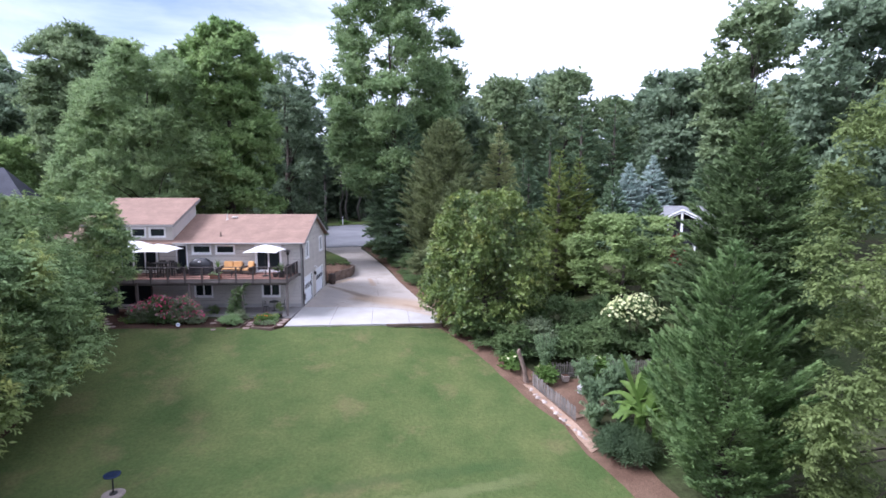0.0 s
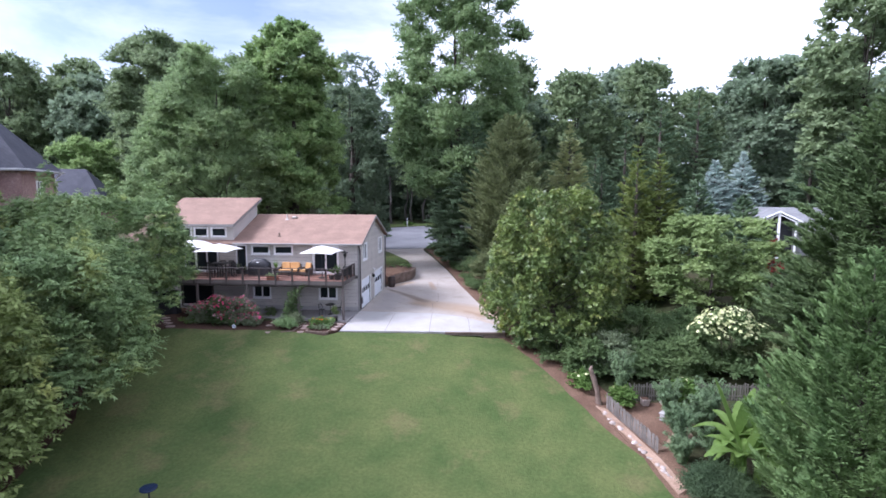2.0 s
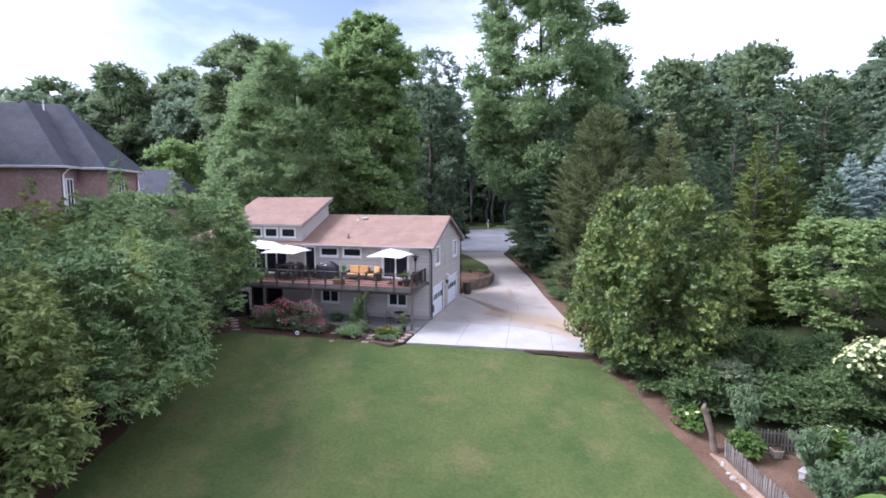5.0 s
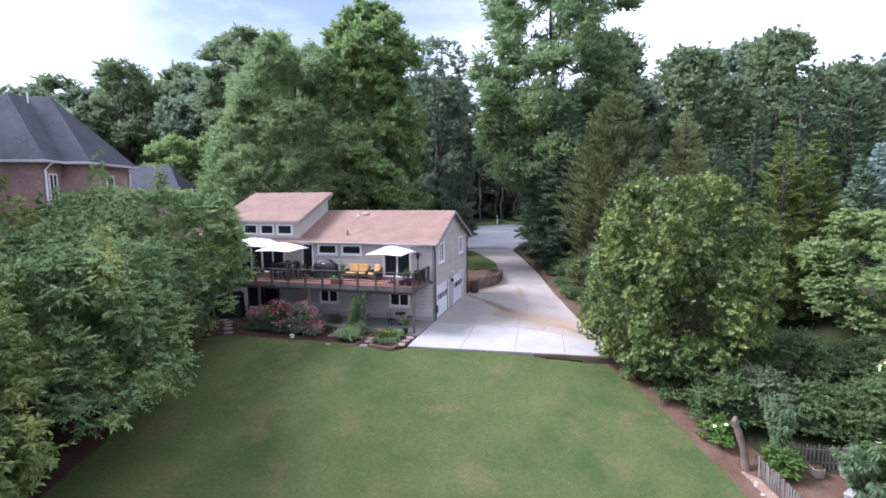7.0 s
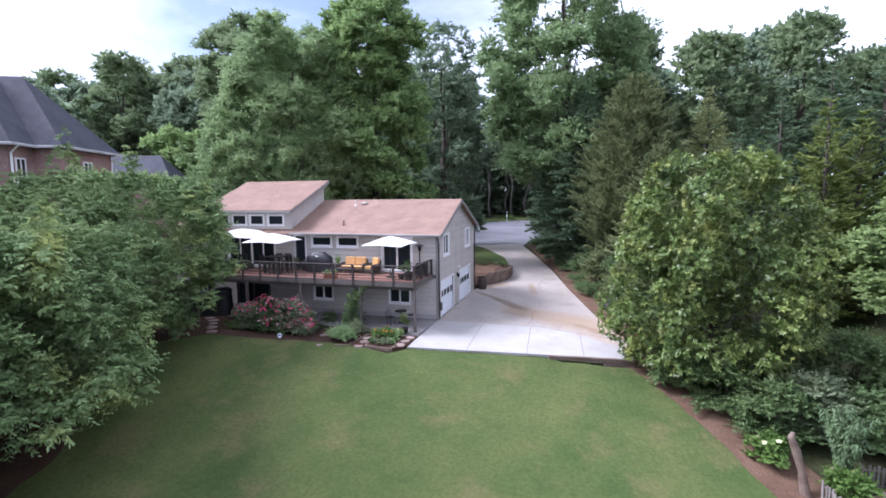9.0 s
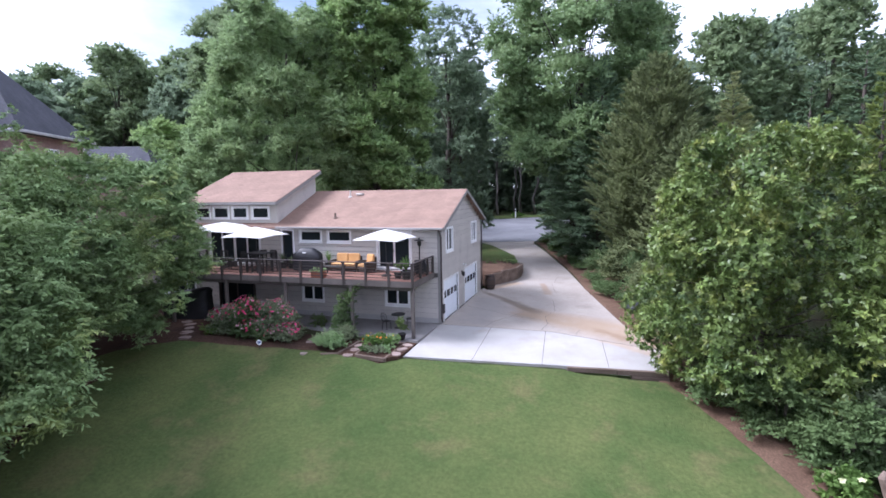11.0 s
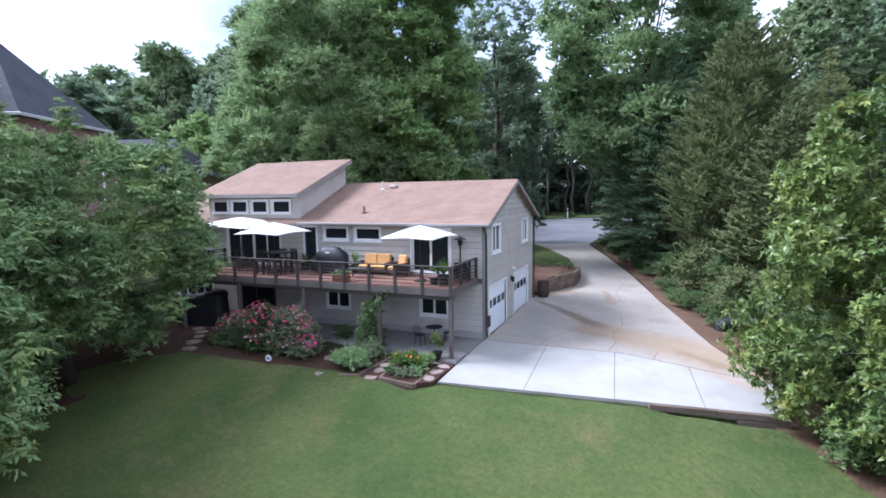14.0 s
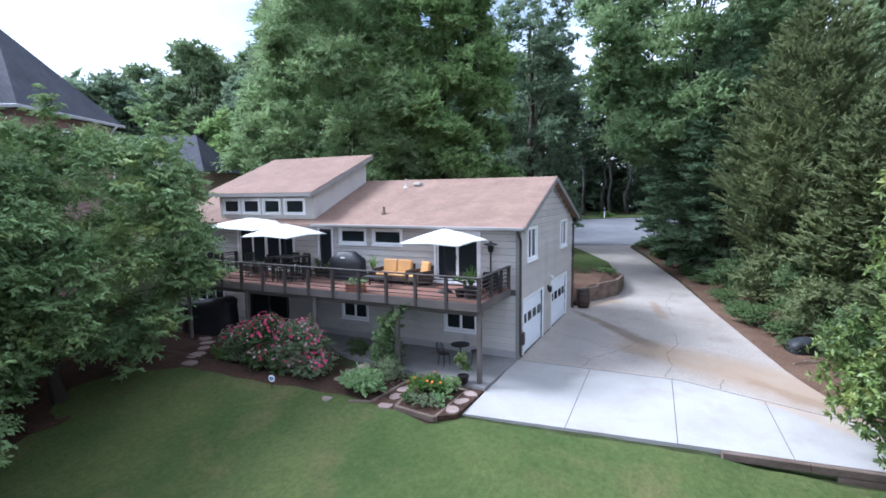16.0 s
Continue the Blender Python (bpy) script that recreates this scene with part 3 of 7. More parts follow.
def conifer(name, label, at, height, radius, mat, seed, whorls=26, arms=9, leaf=0.4, density=9, rise=0.15, bark=M_BARK, category="tree", group="", low=0.02,
            power=0.85, spread=0.34, width=0.28, droop=0.1, upturn=0.0, ragged=0.3):
    """A conifer: a straight trunk and whorls of arms, shorter towards the tip, that bear twigs on both sides, and the twigs needles.
    upturn: how far the arms' ends sweep up; ragged: how much the arms differ in length."""
    rng = np.random.default_rng(seed)
    t = thing(name, label, category, at, rng.random() * 360, group)
    Ps, As, Us, Ss = [], [], [], []
    bm = bmesh.new()
    tube(bm, [(0, 0, 0), (0.02 * height * rng.normal() * 0.2, 0, height * 0.5), (0, 0, height * 0.97)], [height * 0.02, height * 0.013, 0.015], 8)
    m = 5
    u = np.linspace(0.25, 1.0, m)
    for i in range(whorls):
        f = low + (1 - low) * (i / (whorls - 1)) ** 0.92
        z0 = height * f
        Rw = radius * max(0.02, (1 - f)) ** power * min(1.0, 0.62 + 2.2 * f)
        na = max(3, int(arms * (0.45 + 0.65 * (1 - f))))
        for k in range(na):
            az = k * math.tau / na + i * 1.1 + rng.normal() * 0.25
            ln = Rw * (1 - ragged + 1.5 * ragged * rng.random())
            tilt = rise + 0.45 * f + rng.normal() * 0.1
            d = np.array((math.cos(az), math.sin(az), tilt))
            side = np.array((-math.sin(az), math.cos(az), 0))
            nt = max(3, int(density * ln / radius * 5 / m))
            s = 0.12 + 0.88 * np.sqrt(rng.random(nt))
            sd = np.where(rng.random(nt) < 0.5, -1.0, 1.0)
            tl = spread * ln * (1.12 - s) * (0.7 + 0.6 * rng.random(nt)) + 0.1 + leaf * 0.3
            tw = d[None] * 0.8 + side[None] * (sd * (0.35 + 0.75 * rng.random(nt)))[:, None] + rng.normal(size=(nt, 3)) * np.array((0.1, 0.1, 0.16))
            tw = unit_rows(tw)
            z_off = z0 + rng.normal() * 0.008 * height - droop * (s * ln) ** 2 / max(radius, 0.1) + upturn * (s * ln) ** 3 / max(radius, 0.1) ** 2
            base = np.outer(s * ln, d)
            base[:, 2] += z_off
            P = base[:, None] + tw[:, None] * (u[None] * tl[:, None])[..., None]
            P[..., 2] -= 0.25 * droop * (u[None] * tl[:, None])
            A = np.repeat(tw[:, None], m, 1) + rng.normal(size=(nt, m, 3)) * 0.24
            n = nt * m
            Ps.append(P.reshape(-1, 3)), As.append(A.reshape(-1, 3)), Us.append(np.array((0, 0, 1.0)) + d * 0.35 + rng.normal(size=(n, 3)) * 0.35)
            Ss.append(leaf * (0.7 + 0.6 * rng.random(n)))
            if k % 2 == 0 and f < 0.85:
                e = d * ln * 0.8
                tube(bm, [(0, 0, z0 - 0.05), (e[0], e[1], z0 + e[2] - droop * ln * ln * 0.6 / max(radius, 0.1))], [height * 0.0018 + 0.006, 0.004], 4, cap=False)
    P, A, U, S = map(np.concatenate, (Ps, As, Us, Ss))
    leaf_mesh("foliage", P, A, U, S, S * width, mat, t, far=True)
    part("trunk", bm, bark, t, smooth=True)
    return t


def shrub(name, label, at, rx, ry, h, leaf, per_area, mat, seed, clumps=9, category="shrub", group="", width=0.5, flat=0.9, stems=True, turn=0, flowers=None):
    """A low bush of leaf clumps on short stems. flowers: (material, how many, size)."""
    rng = np.random.default_rng(seed)
    t = thing(name, label, category, at, turn, group)
    C, R = [], []
    for i in range(clumps):
        a, q = i * 2.39996 + rng.normal() * 0.3, math.sqrt((i + 0.3) / clumps) * 0.72
        cr = min(rx, ry, h) * (0.36 + 0.16 * rng.random())
        zz = (h - cr) * (1 - 0.62 * q * q) * (0.72 + 0.35 * rng.random())
        C.append((rx * q * math.cos(a), ry * q * math.sin(a), max(cr * 0.5, zz)))
        R.append(cr)
        if zz > cr * 1.3:
            C.append((rx * q * math.cos(a) * 1.1, ry * q * math.sin(a) * 1.1, cr * 0.8))
            R.append(cr * 0.95)
    P, A, U, S = clump_leaves(rng, C, R, per_area, leaf, flat)
    P[:, 2] = np.maximum(P[:, 2], 0.03)
    leaf_mesh("foliage", P, A, U, S, S * width, mat, t)
    if stems:
        bm = bmesh.new()
        for c in C[:8]:
            tube(bm, [(c[0] * 0.15, c[1] * 0.15, -0.08), (c[0] * 0.6, c[1] * 0.6, c[2] * 0.5), c], [0.03, 0.02, 0.008], 5, cap=False)
        part("stem", bm, M_BARK, t)
    if flowers:
        for fm, count, fs, fname in flowers:
            ci = rng.integers(0, len(C), count)
            d = ball_dirs(rng, count)
            d[:, 2] = np.abs(d[:, 2]) * 0.9 + 0.15
            d = unit_rows(d)
            Pc = np.array(C)[ci] + d * (np.array(R)[ci] * 1.02)[:, None] * np.array((1, 1, flat))
            keep = Pc[:, 2] > h * (0.42 + 0.35 * rng.random(count))
            petals(fname, Pc[keep], d[keep], fs, fm, t, rng)
    return t


def petals(name, P, D, size, mat, parent, rng):
    """Flower heads: five folded petals each, facing outwards."""
    n = len(P)
    Ps, As, Us, Ss = [], [], [], []
    a0 = unit_rows(np.cross(D, rng.normal(size=(n, 3))))
    b0 = np.cross(D, a0)
    for k in range(5):
        dirs = a0 * math.cos(k * math.tau / 5) + b0 * math.sin(k * math.tau / 5) + D * 0.35
        s = size * (0.8 + 0.4 * rng.random(n))
        Ps.append(P + unit_rows(dirs) * s[:, None] * 0.4), As.append(dirs), Us.append(D), Ss.append(s)
    P2, A2, U2, S2 = map(np.concatenate, (Ps, As, Us, Ss))
    return tagged(leaf_mesh(name, P2, A2, U2, S2, S2 * 0.85, mat, parent), kind="stuff")


# ---- the lie of the land ----
def smooth(a, b, x):
    t = min(max((x - a) / (b - a), 0.0), 1.0)
    return t * t * (3 - 2 * t)


def slab_front(x):
    return -5.35 if x < 0 else -5.12 + 0.2 * min(x, 11.0)


def drive_z(x, y):
    return -0.047 * min(max(x, 0), 11) * (1 - smooth(2, 14, y)) + 0.04 * min(y, 0) + 0.016 * max(y, 0)


def lawn_z(x, y):
    d = y + 5.2
    z = -0.27 - 0.085 * max(x, 0) + 0.02 * max(min(-x, 12), 0)
    z += 0.1 * min(d, 3) if d > 0 else 0.2 * max(d, -11) + 0.09 * min(d + 11, 0)
    # the turf is banked up to the apron's edge, but for its low corner
    near = 1 - smooth(0.0, 2.6, slab_front(x) - y)
    k = near * smooth(-0.3, 0.3, x) * (1 - smooth(6.2, 7.8, x))
    return z + max(0.0, drive_z(x, slab_front(x)) - 0.11 - z) * k


def ground(x, y):
    x1 = min(max(x, -40), 60)
    lawn = lawn_z(min(x1, 17), max(y, -60))
    plat = drive_z(x1, min(y, 90)) - 0.07
    side = smooth(11.2, 12.5, x1)
    f = slab_front(x1)
    k = smooth(f + 0.12, f + 0.75, y) * (1 - side) + side * smooth(-6, 26, y)
    z = lawn + (plat - lawn) * k
    z += 3.5 * smooth(-17, -27, x1) * (0.3 + 0.7 * smooth(-24, -4, y)) + 1.0 * smooth(55, 100, y)
    z += 2.0 * smooth(22, 40, x1) * smooth(-10, 20, y)
    return z


def sheet(name, outline, zf, mat, label, category, lift=0.0, step=1.0, depth=0.12, wobble=0.0, seed=1, kind="structure"):
    """A sheet with thickness over an outline, following a height function."""
    rng = random.Random(seed)
    pts = []
    n = len(outline)
    for i in range(n):
        a, b = Vector(outline[i]), Vector(outline[(i + 1) % n])
        k = max(1, int((b - a).length / (step * 0.5)))
        for j in range(k):
            p = a.lerp(b, j / k)
            if wobble:
                p = p + Vector((noise.noise((p.x * 0.9, p.y * 0.9, seed)), noise.noise((p.x * 0.9, p.y * 0.9, seed + 9)))) * wobble
            pts.append(p)
    m = len(pts)
    edges = [(i, (i + 1) % m) for i in range(m)]
    xs, ys = [p.x for p in pts], [p.y for p in pts]
    grid = []
    x = min(xs)
    while x < max(xs):
        y = min(ys)
        while y < max(ys):
            p = Vector((x + rng.uniform(-0.2, 0.2) * step, y + rng.uniform(-0.2, 0.2) * step))
            if inside(p, pts) and min((p - q).length for q in pts) > step * 0.35:
                grid.append(p)
            y += step
        x += step
    v, _, f, *_ = delaunay_2d_cdt(pts + grid, edges, [], 1, 1e-5)
    bm = bmesh.new()
    top = [bm.verts.new((p.x, p.y, zf(p.x, p.y) + lift)) for p in v]
    for face in f:
        bm.faces.new([top[i] for i in face])
    bmesh.ops.recalc_face_normals(bm, faces=bm.faces)
    if bm.faces and sum(fc.normal.z for fc in bm.faces) < 0:
        bmesh.ops.reverse_faces(bm, faces=bm.faces)
    rim = [e for e in bm.edges if e.is_boundary]
    ext = bmesh.ops.extrude_edge_only(bm, edges=rim)
    for e in ext["geom"]:
        if isinstance(e, bmesh.types.BMVert):
            e.co.z -= depth
    ob = part(name, bm, mat)
    return tagged(ob, label, category, kind=kind)


def inside(p, poly):
    hit = False
    for a, b in zip(poly, poly[1:] + poly[:1]):
        if (a.y > p.y) != (b.y > p.y) and p.x < (b.x - a.x) * (p.y - a.y) / (b.y - a.y) + a.x:
            hit = not hit
    return hit


# ---- ground, lawn, drive and road ----
def axis_steps(lo, hi, near_lo, near_hi, step):
    out, v = [], near_lo
    while v <= near_hi + 1e-6:
        out.append(v)
        v += step
    k, v = step, near_lo
    left = []
    while v > lo:
        k *= 1.35
        v -= k
        left.append(v)
    k, v, right = step, near_hi, []
    while v < hi:
        k *= 1.35
        v += k
        right.append(v)
    return list(reversed(left)) + out + right


gx, gy = axis_steps(-900, 900, -34, 34, 0.5), axis_steps(-500, 1500, -34, 44, 0.5)
GV = np.array([(x, y, ground(x, y) + 0.03 * noise.noise((x * 0.35, y * 0.35, 0))) for y in gy for x in gx])
ni, nj = len(gx), len(gy)
ii = (np.arange(nj - 1)[:, None] * ni + np.arange(ni - 1)[None]).ravel()
tagged(mesh_from("ground", GV, np.stack([ii, ii + 1, ii + 1 + ni, ii + ni], 1), M_SOIL, smooth=True), "shaded woodland soil under trees and round the garden", "ground", kind="structure")

lawn_edge = [(-0.1, -5.35), (4, -4.62), (8, -3.82), (10.9, -3.4), (11.75, -4.9), (13.45, -7.55), (14.5, -9.6), (15.8, -12.0), (17.25, -14.2), (17.9, -16.6), (18.9, -19.2), (20.0, -23), (20, -33), (24, -52), (-14, -52), (-8.3, -33), (-8.2, -23), (-9.4, -19), (-10.3, -15.6), (-12.0, -13.0), (-12.8, -11.6), (-12.95, -10.4), (-14.05, -9.35), (-14.8, -8.4), (-14.2, -7.3), (-11.7, -5.95), (-7.3, -5.75), (-4.6, -5.5), (-2.2, -5.65), (-0.9, -5.9)]
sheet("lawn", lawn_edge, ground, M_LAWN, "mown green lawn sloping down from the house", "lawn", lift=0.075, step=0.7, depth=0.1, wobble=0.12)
# bark mulch by the house; along the cherries its dark colour also stands for shade
sheet("mulch_bed", [(-0.6, -3.3), (-0.75, -5.95), (-2.2, -5.7), (-4.6, -5.55), (-7.3, -5.85), (-11.7, -6.05), (-14.1, -7.4), (-14.7, -8.4), (-14.0, -9.3), (-12.9, -10.4), (-12.8, -11.6), (-12.0, -13.0), (-10.3, -15.6), (-9.4, -19), (-8.2, -23), (-8.2, -31), (-17.5, -31), (-18, -9), (-21, -3), (-19, -0.4), (-9.9, -0.3), (-9.7, -3.2)], ground, M_MULCH,
      "dark bark mulch bed along the back of the house", "flower bed", lift=0.06, step=0.7, wobble=0.08)
sheet("mulch_bed", [(11.2, -0.5), (10.6, -3.2), (11.5, -5.1), (13.2, -7.8), (14.2, -9.8), (15.6, -12.2), (17.1, -14.4), (17.7, -16.8), (18.7, -19.4), (20, -23), (21.5, -22), (20.0, -16), (17.4, -10), (14.5, -5.0), (13, -1.0)], ground, M_STRAW,
      "brown pine-straw bed edging the lawn", "flower bed", lift=0.035, step=0.8, wobble=0.15, seed=4)
sheet("mulch_bed", [(10.95, -0.1), (9.2, 3.8), (7.1, 10.6), (5.3, 18.6), (2.6, 29.0), (0.2, 37.2), (2.5, 38), (7.0, 30), (9.5, 20), (12, 9), (14, 2)], ground, M_STRAW,
      "brown pine-straw bed along the driveway", "flower bed", lift=0.06, step=0.9, wobble=0.15, seed=6)
# concrete
slab_out = [(-0.12, -5.1), (10.95, -2.88), (11.0, -0.35), (5.7, 0.75), (0.25, -0.12), (0.0, -0.12)]
sheet("concrete_apron", slab_out, drive_z, M_SLAB, "pale new concrete apron with tooled joints", "driveway", lift=0.0, step=0.8, depth=0.3)
sheet("driveway", [(0.04, -0.1), (0.25, -0.1), (5.7, 0.77), (11.0, -0.33), (9.3, 3.6), (7.0, 10.8), (5.0, 19.0), (2.2, 29.0), (-0.2, 36.8), (-0.2, 38.5), (-6.5, 36.5), (-4.4, 33.5), (-0.6, 26.0), (0.9, 20.0), (1.85, 16.5), (1.9, 13.4), (0.1, 9.4), (0.04, 8.9)],
      drive_z, M_DRIVE, "old stained concrete driveway with cracks", "driveway", lift=0.0, step=0.9, depth=0.25, wobble=0.0, seed=2)
sheet("patio", [(-0.1, -3.35), (-0.02, -0.1), (-0.02, 0.0), (-9.8, 0.0), (-9.8, -1.2), (-6.4, -2.4), (-3.4, -2.9), (-0.55, -3.3)], lambda x, y: 0.0 + 0.02 * min(y + 3, 0), M_PATIO, "grey concrete patio under the deck", "patio", lift=-0.01, step=1.0, depth=0.2)
sheet("road", [(-60, 26), (-30, 34), (-6.5, 36.5), (-0.2, 38.5), (2.5, 41), (8, 46), (30, 56), (60, 66), (60, 92), (20, 84), (4, 76), (-6, 74), (-20, 66), (-60, 52)], lambda x, y: drive_z(0, min(y, 90)) + 0.05 + smooth(55, 100, y), M_ROAD, "grey asphalt residential road", "road",
      lift=0.0, step=3.0, depth=0.15)
sheet("road_verge", [(-60, 52.3), (-20, 66.3), (-6, 74.3), (4, 76.3), (20, 84.3), (60, 92.3), (60, 98), (20, 90), (0, 81), (-60, 60)], lambda x, y: drive_z(0, min(y, 90)) + 0.12 + smooth(55, 100, y), M_LAWN, "strip of grass beyond the road", "grass verge", step=3.0)
sheet("lawn_patch", [(-5.9, 36.0), (-3.9, 33.3), (-0.5, 25.8), (0.6, 22.0), (-1.5, 21.5), (-8, 25), (-14, 31), (-13, 34)], ground, M_LAWN, "small grass patch beside the driveway", "lawn", lift=0.06, step=1.0)


# tooled joints and cracks lie in the concrete as thin dark strips
def strip(name, pts, width, zf, mat, parent=None, lift=0.004, jitter=0.0, seed=0):
    rng = random.Random(seed)
    bm = bmesh.new()
    prev = None
    path = []
    for a, b in zip(pts, pts[1:]):
        a, b = Vector(a), Vector(b)
        k = max(1, int((b - a).length / 0.25))
        path += [a.lerp(b, j / k) + Vector((rng.uniform(-1, 1), rng.uniform(-1, 1))) * jitter for j in range(k)]
    path.append(Vector(pts[-1]))
    for i, p in enumerate(path):
        d = (path[min(i + 1, len(path) - 1)] - path[max(i - 1, 0)]).normalized()
        s = Vector((-d.y, d.x)) * width / 2
        pair = [bm.verts.new((q.x, q.y, zf(q.x, q.y) + lift)) for q in (p + s, p - s)]
        if prev:
            bm.faces.new((prev[0], prev[1], pair[1], pair[0]))
        prev = pair
    bmesh.ops.recalc_face_normals(bm, faces=bm.faces)
    return part(name, bm, mat, parent)


apron_marks = thing("slab_joints", "tooled joints and cracks across the concrete", "joint", kind="structure")
for i, (a, b) in enumerate((((2.86, -4.5), (2.68, 0.24)), ((5.83, -3.93), (5.46, 0.7)), ((8.6, -3.38), (8.25, 0.18)))):
    strip("joint", [a, b], 0.022, drive_z, M_JOINT, apron_marks)
strip("joint", [(0.2, -0.12), (5.7, 0.76), (11.0, -0.34)], 0.03, drive_z, M_JOINT, apron_marks, lift=0.006)
for i, pts in enumerate([[(5.2, 0.8), (5.4, 2.2), (5.1, 3.4), (5.5, 5.0), (5.2, 7.2)], [(2.4, 0.4), (2.5, 1.5), (3.3, 2.9), (4.0, 4.6)], [(0.3, 4.2), (2.0, 3.6), (3.2, 3.0), (5.0, 2.9)], [(5.1, 9.5), (4.6, 12.0), (4.9, 15.0)], [(7.0, 0.6), (7.1, 1.6)]]):
    strip("crack", pts, 0.02, drive_z, M_JOINT, apron_marks, jitter=0.05, seed=i)


# ---- the house ----
house = thing("house", "single-storey house on a walk-out basement, taupe lap siding, red-brown shingle roof", "house")
HX0, DEPTH, EAVE, RIDGE = -19.6, 8.9, 5.12, 7.16
UP0, UP1 = -16.15, -9.95


def wall_with(name, u0, u1, z0, z1, holes, to, thick, mat, label, gable=None):
    """A wall in its own plane (u along it, z up), cut round its openings; to maps (u, depth, z) to the house."""
    bm = bmesh.new()
    us = sorted({u0, u1, *[h[0] for h in holes], *[h[1] for h in holes]})
    for a, b in zip(us, us[1:]):
        cuts = sorted([(h[2], h[3]) for h in holes if h[0] <= a + 1e-6 and h[1] >= b - 1e-6])
        z = z0
        for c0, c1 in cuts + [(z1, z1)]:
            if c0 > z + 1e-6:
                vs = box(bm, a, b, 0, thick, z, c0)
            z = max(z, c1)
    if gable:
        v = [bm.verts.new((u, d, zz)) for d in (0, thick) for u, zz in gable]
        k = len(gable)
        bm.faces.new(v[:k])
        bm.faces.new(list(reversed(v[k:])))
        for i in range(k):
            bm.faces.new((v[i], v[(i + 1) % k], v[k + (i + 1) % k], v[k + i]))
    bmesh.ops.remove_doubles(bm, verts=bm.verts, dist=1e-4)
    bmesh.ops.transform(bm, matrix=to, verts=bm.verts)
    return part(name, bm, mat, house, label)


def siding(wall, u0, u1, z0, z1, holes, to, course=0.27, top=None):
    """Lap boards, course by course, stopped at the openings."""
    z = z0
    while z < z1 - 0.02:
        zt = min(z + course, z1)
        spans = [(u0, u1, z, zt)]
        if top:
            spans = [(*top((z + zt) / 2), z, zt)]
        for h in holes:
            h0, h1, h2, h3 = h[0] - 0.085, h[1] + 0.085, h[2] - 0.085, h[3] + 0.085
            nxt = []
            for a, b, c, d in spans:
                if h1 <= a or h0 >= b or h2 >= d or h3 <= c:
                    nxt.append((a, b, c, d))
                    continue
                nxt += [(a, min(h0, b), c, d), (max(h1, a), b, c, d), (max(a, h0), min(b, h1), c, min(d, h2)), (max(a, h0), min(b, h1), max(c, h3), d)]
            spans = [s for s in nxt if s[1] - s[0] > 0.04 and s[3] - s[2] > 0.03]
        for a, b, c, d in spans:
            t = to @ Matrix.Translation(((a + b) / 2, -0.036 + 0.13 * (c - z), c)) @ Matrix.Rotation(radians(-7.5), 4, "X")
            piece("siding_board", -(b - a) / 2, (b - a) / 2, -0.011, 0.011, 0, d - c - 0.014, M_SIDING, wall, t)
        z = zt


FRONT = Matrix.Identity(4)
EAST = Matrix.Rotation(radians(90), 4, "Z")            # u runs along +y, depth towards -x


def window(name, u0, u1, z0, z1, to, panes=2, frame=0.085, mat=M_WHITE, glassm=M_GLASS, rows=1, sill=True, mullion=0.05):
    w = new(name)
    w.parent = house
    bm = bmesh.new()
    f = frame
    box(bm, u0 - f, u0 + 0.02, -0.075, 0.05, z0 - f, z1 + f, 0.006)
    box(bm, u1 - 0.02, u1 + f, -0.075, 0.05, z0 - f, z1 + f, 0.006)
    box(bm, u0, u1, -0.072, 0.05, z1 - 0.02, z1 + f, 0.006)
    box(bm, u0, u1, -0.072, 0.05, z0 - f, z0 + 0.02, 0.006)
    for i in range(1, panes):
        u = u0 + (u1 - u0) * i / panes
        box(bm, u - mullion / 2, u + mullion / 2, -0.03, 0.05, z0, z1, 0.004)
    for i in range(1, rows):
        z = z0 + (z1 - z0) * i / rows
        box(bm, u0, u1, -0.02, 0.045, z - 0.02, z + 0.02)
    bmesh.ops.transform(bm, matrix=to, verts=bm.verts)
    part("window_frame", bm, mat, w)
    for i in range(panes):
        a, b = u0 + (u1 - u0) * i / panes, u0 + (u1 - u0) * (i + 1) / panes
        p = boxed("pane", a + 0.015, b - 0.015, 0.02, 0.03, z0 + 0.01, z1 - 0.01, glassm, w, 0, m=to)
        # thin sash round each pane
        bm = bmesh.new()
        for q in ((a + 0.02, a + 0.055, z0 + 0.02, z1 - 0.02), (b - 0.055, b - 0.02, z0 + 0.02, z1 - 0.02), (a + 0.055, b - 0.055, z0 + 0.02, z0 + 0.06), (a + 0.055, b - 0.055, z1 - 0.06, z1 - 0.02)):
            box(bm, q[0], q[1], -0.005, 0.018, q[2], q[3])
        bmesh.ops.transform(bm, matrix=to, verts=bm.verts)
        part("sash", bm, mat, w)
    if sill:
        boxed("window_sill", u0 - f - 0.02, u1 + f + 0.02, -0.11, -0.02, z0 - f - 0.035, z0 - f - 0.002, mat, w, 0.006, m=to)
    return w


FLOOR = 2.82
up_holes = [(-3.55, -1.68, FLOOR, 4.86), (-8.43, -7.1, 4.32, 4.9), (-6.62, -5.26, 4.32, 4.9), (-9.66, -8.95, FLOOR, 4.9), (-14.85, -11.25, FLOOR, 4.86)]
low_holes = [(-3.14, -1.82, 0.9, 2.0), (-8.4, -7.1, 0.9, 2.0), (-14.3, -11.8, 0.05, 2.1), (-18.9, -16.2, 0.86, 1.75)]
wall_front = wall_with("wall", HX0, 0, 2.5, EAVE, up_holes, FRONT @ Matrix.Translation((0, 0.0, 0)), 0.18, M_GAPSHADE, "upper back wall with taupe lap siding")
siding(wall_front, HX0, -0.02, 2.72, EAVE, up_holes, FRONT)
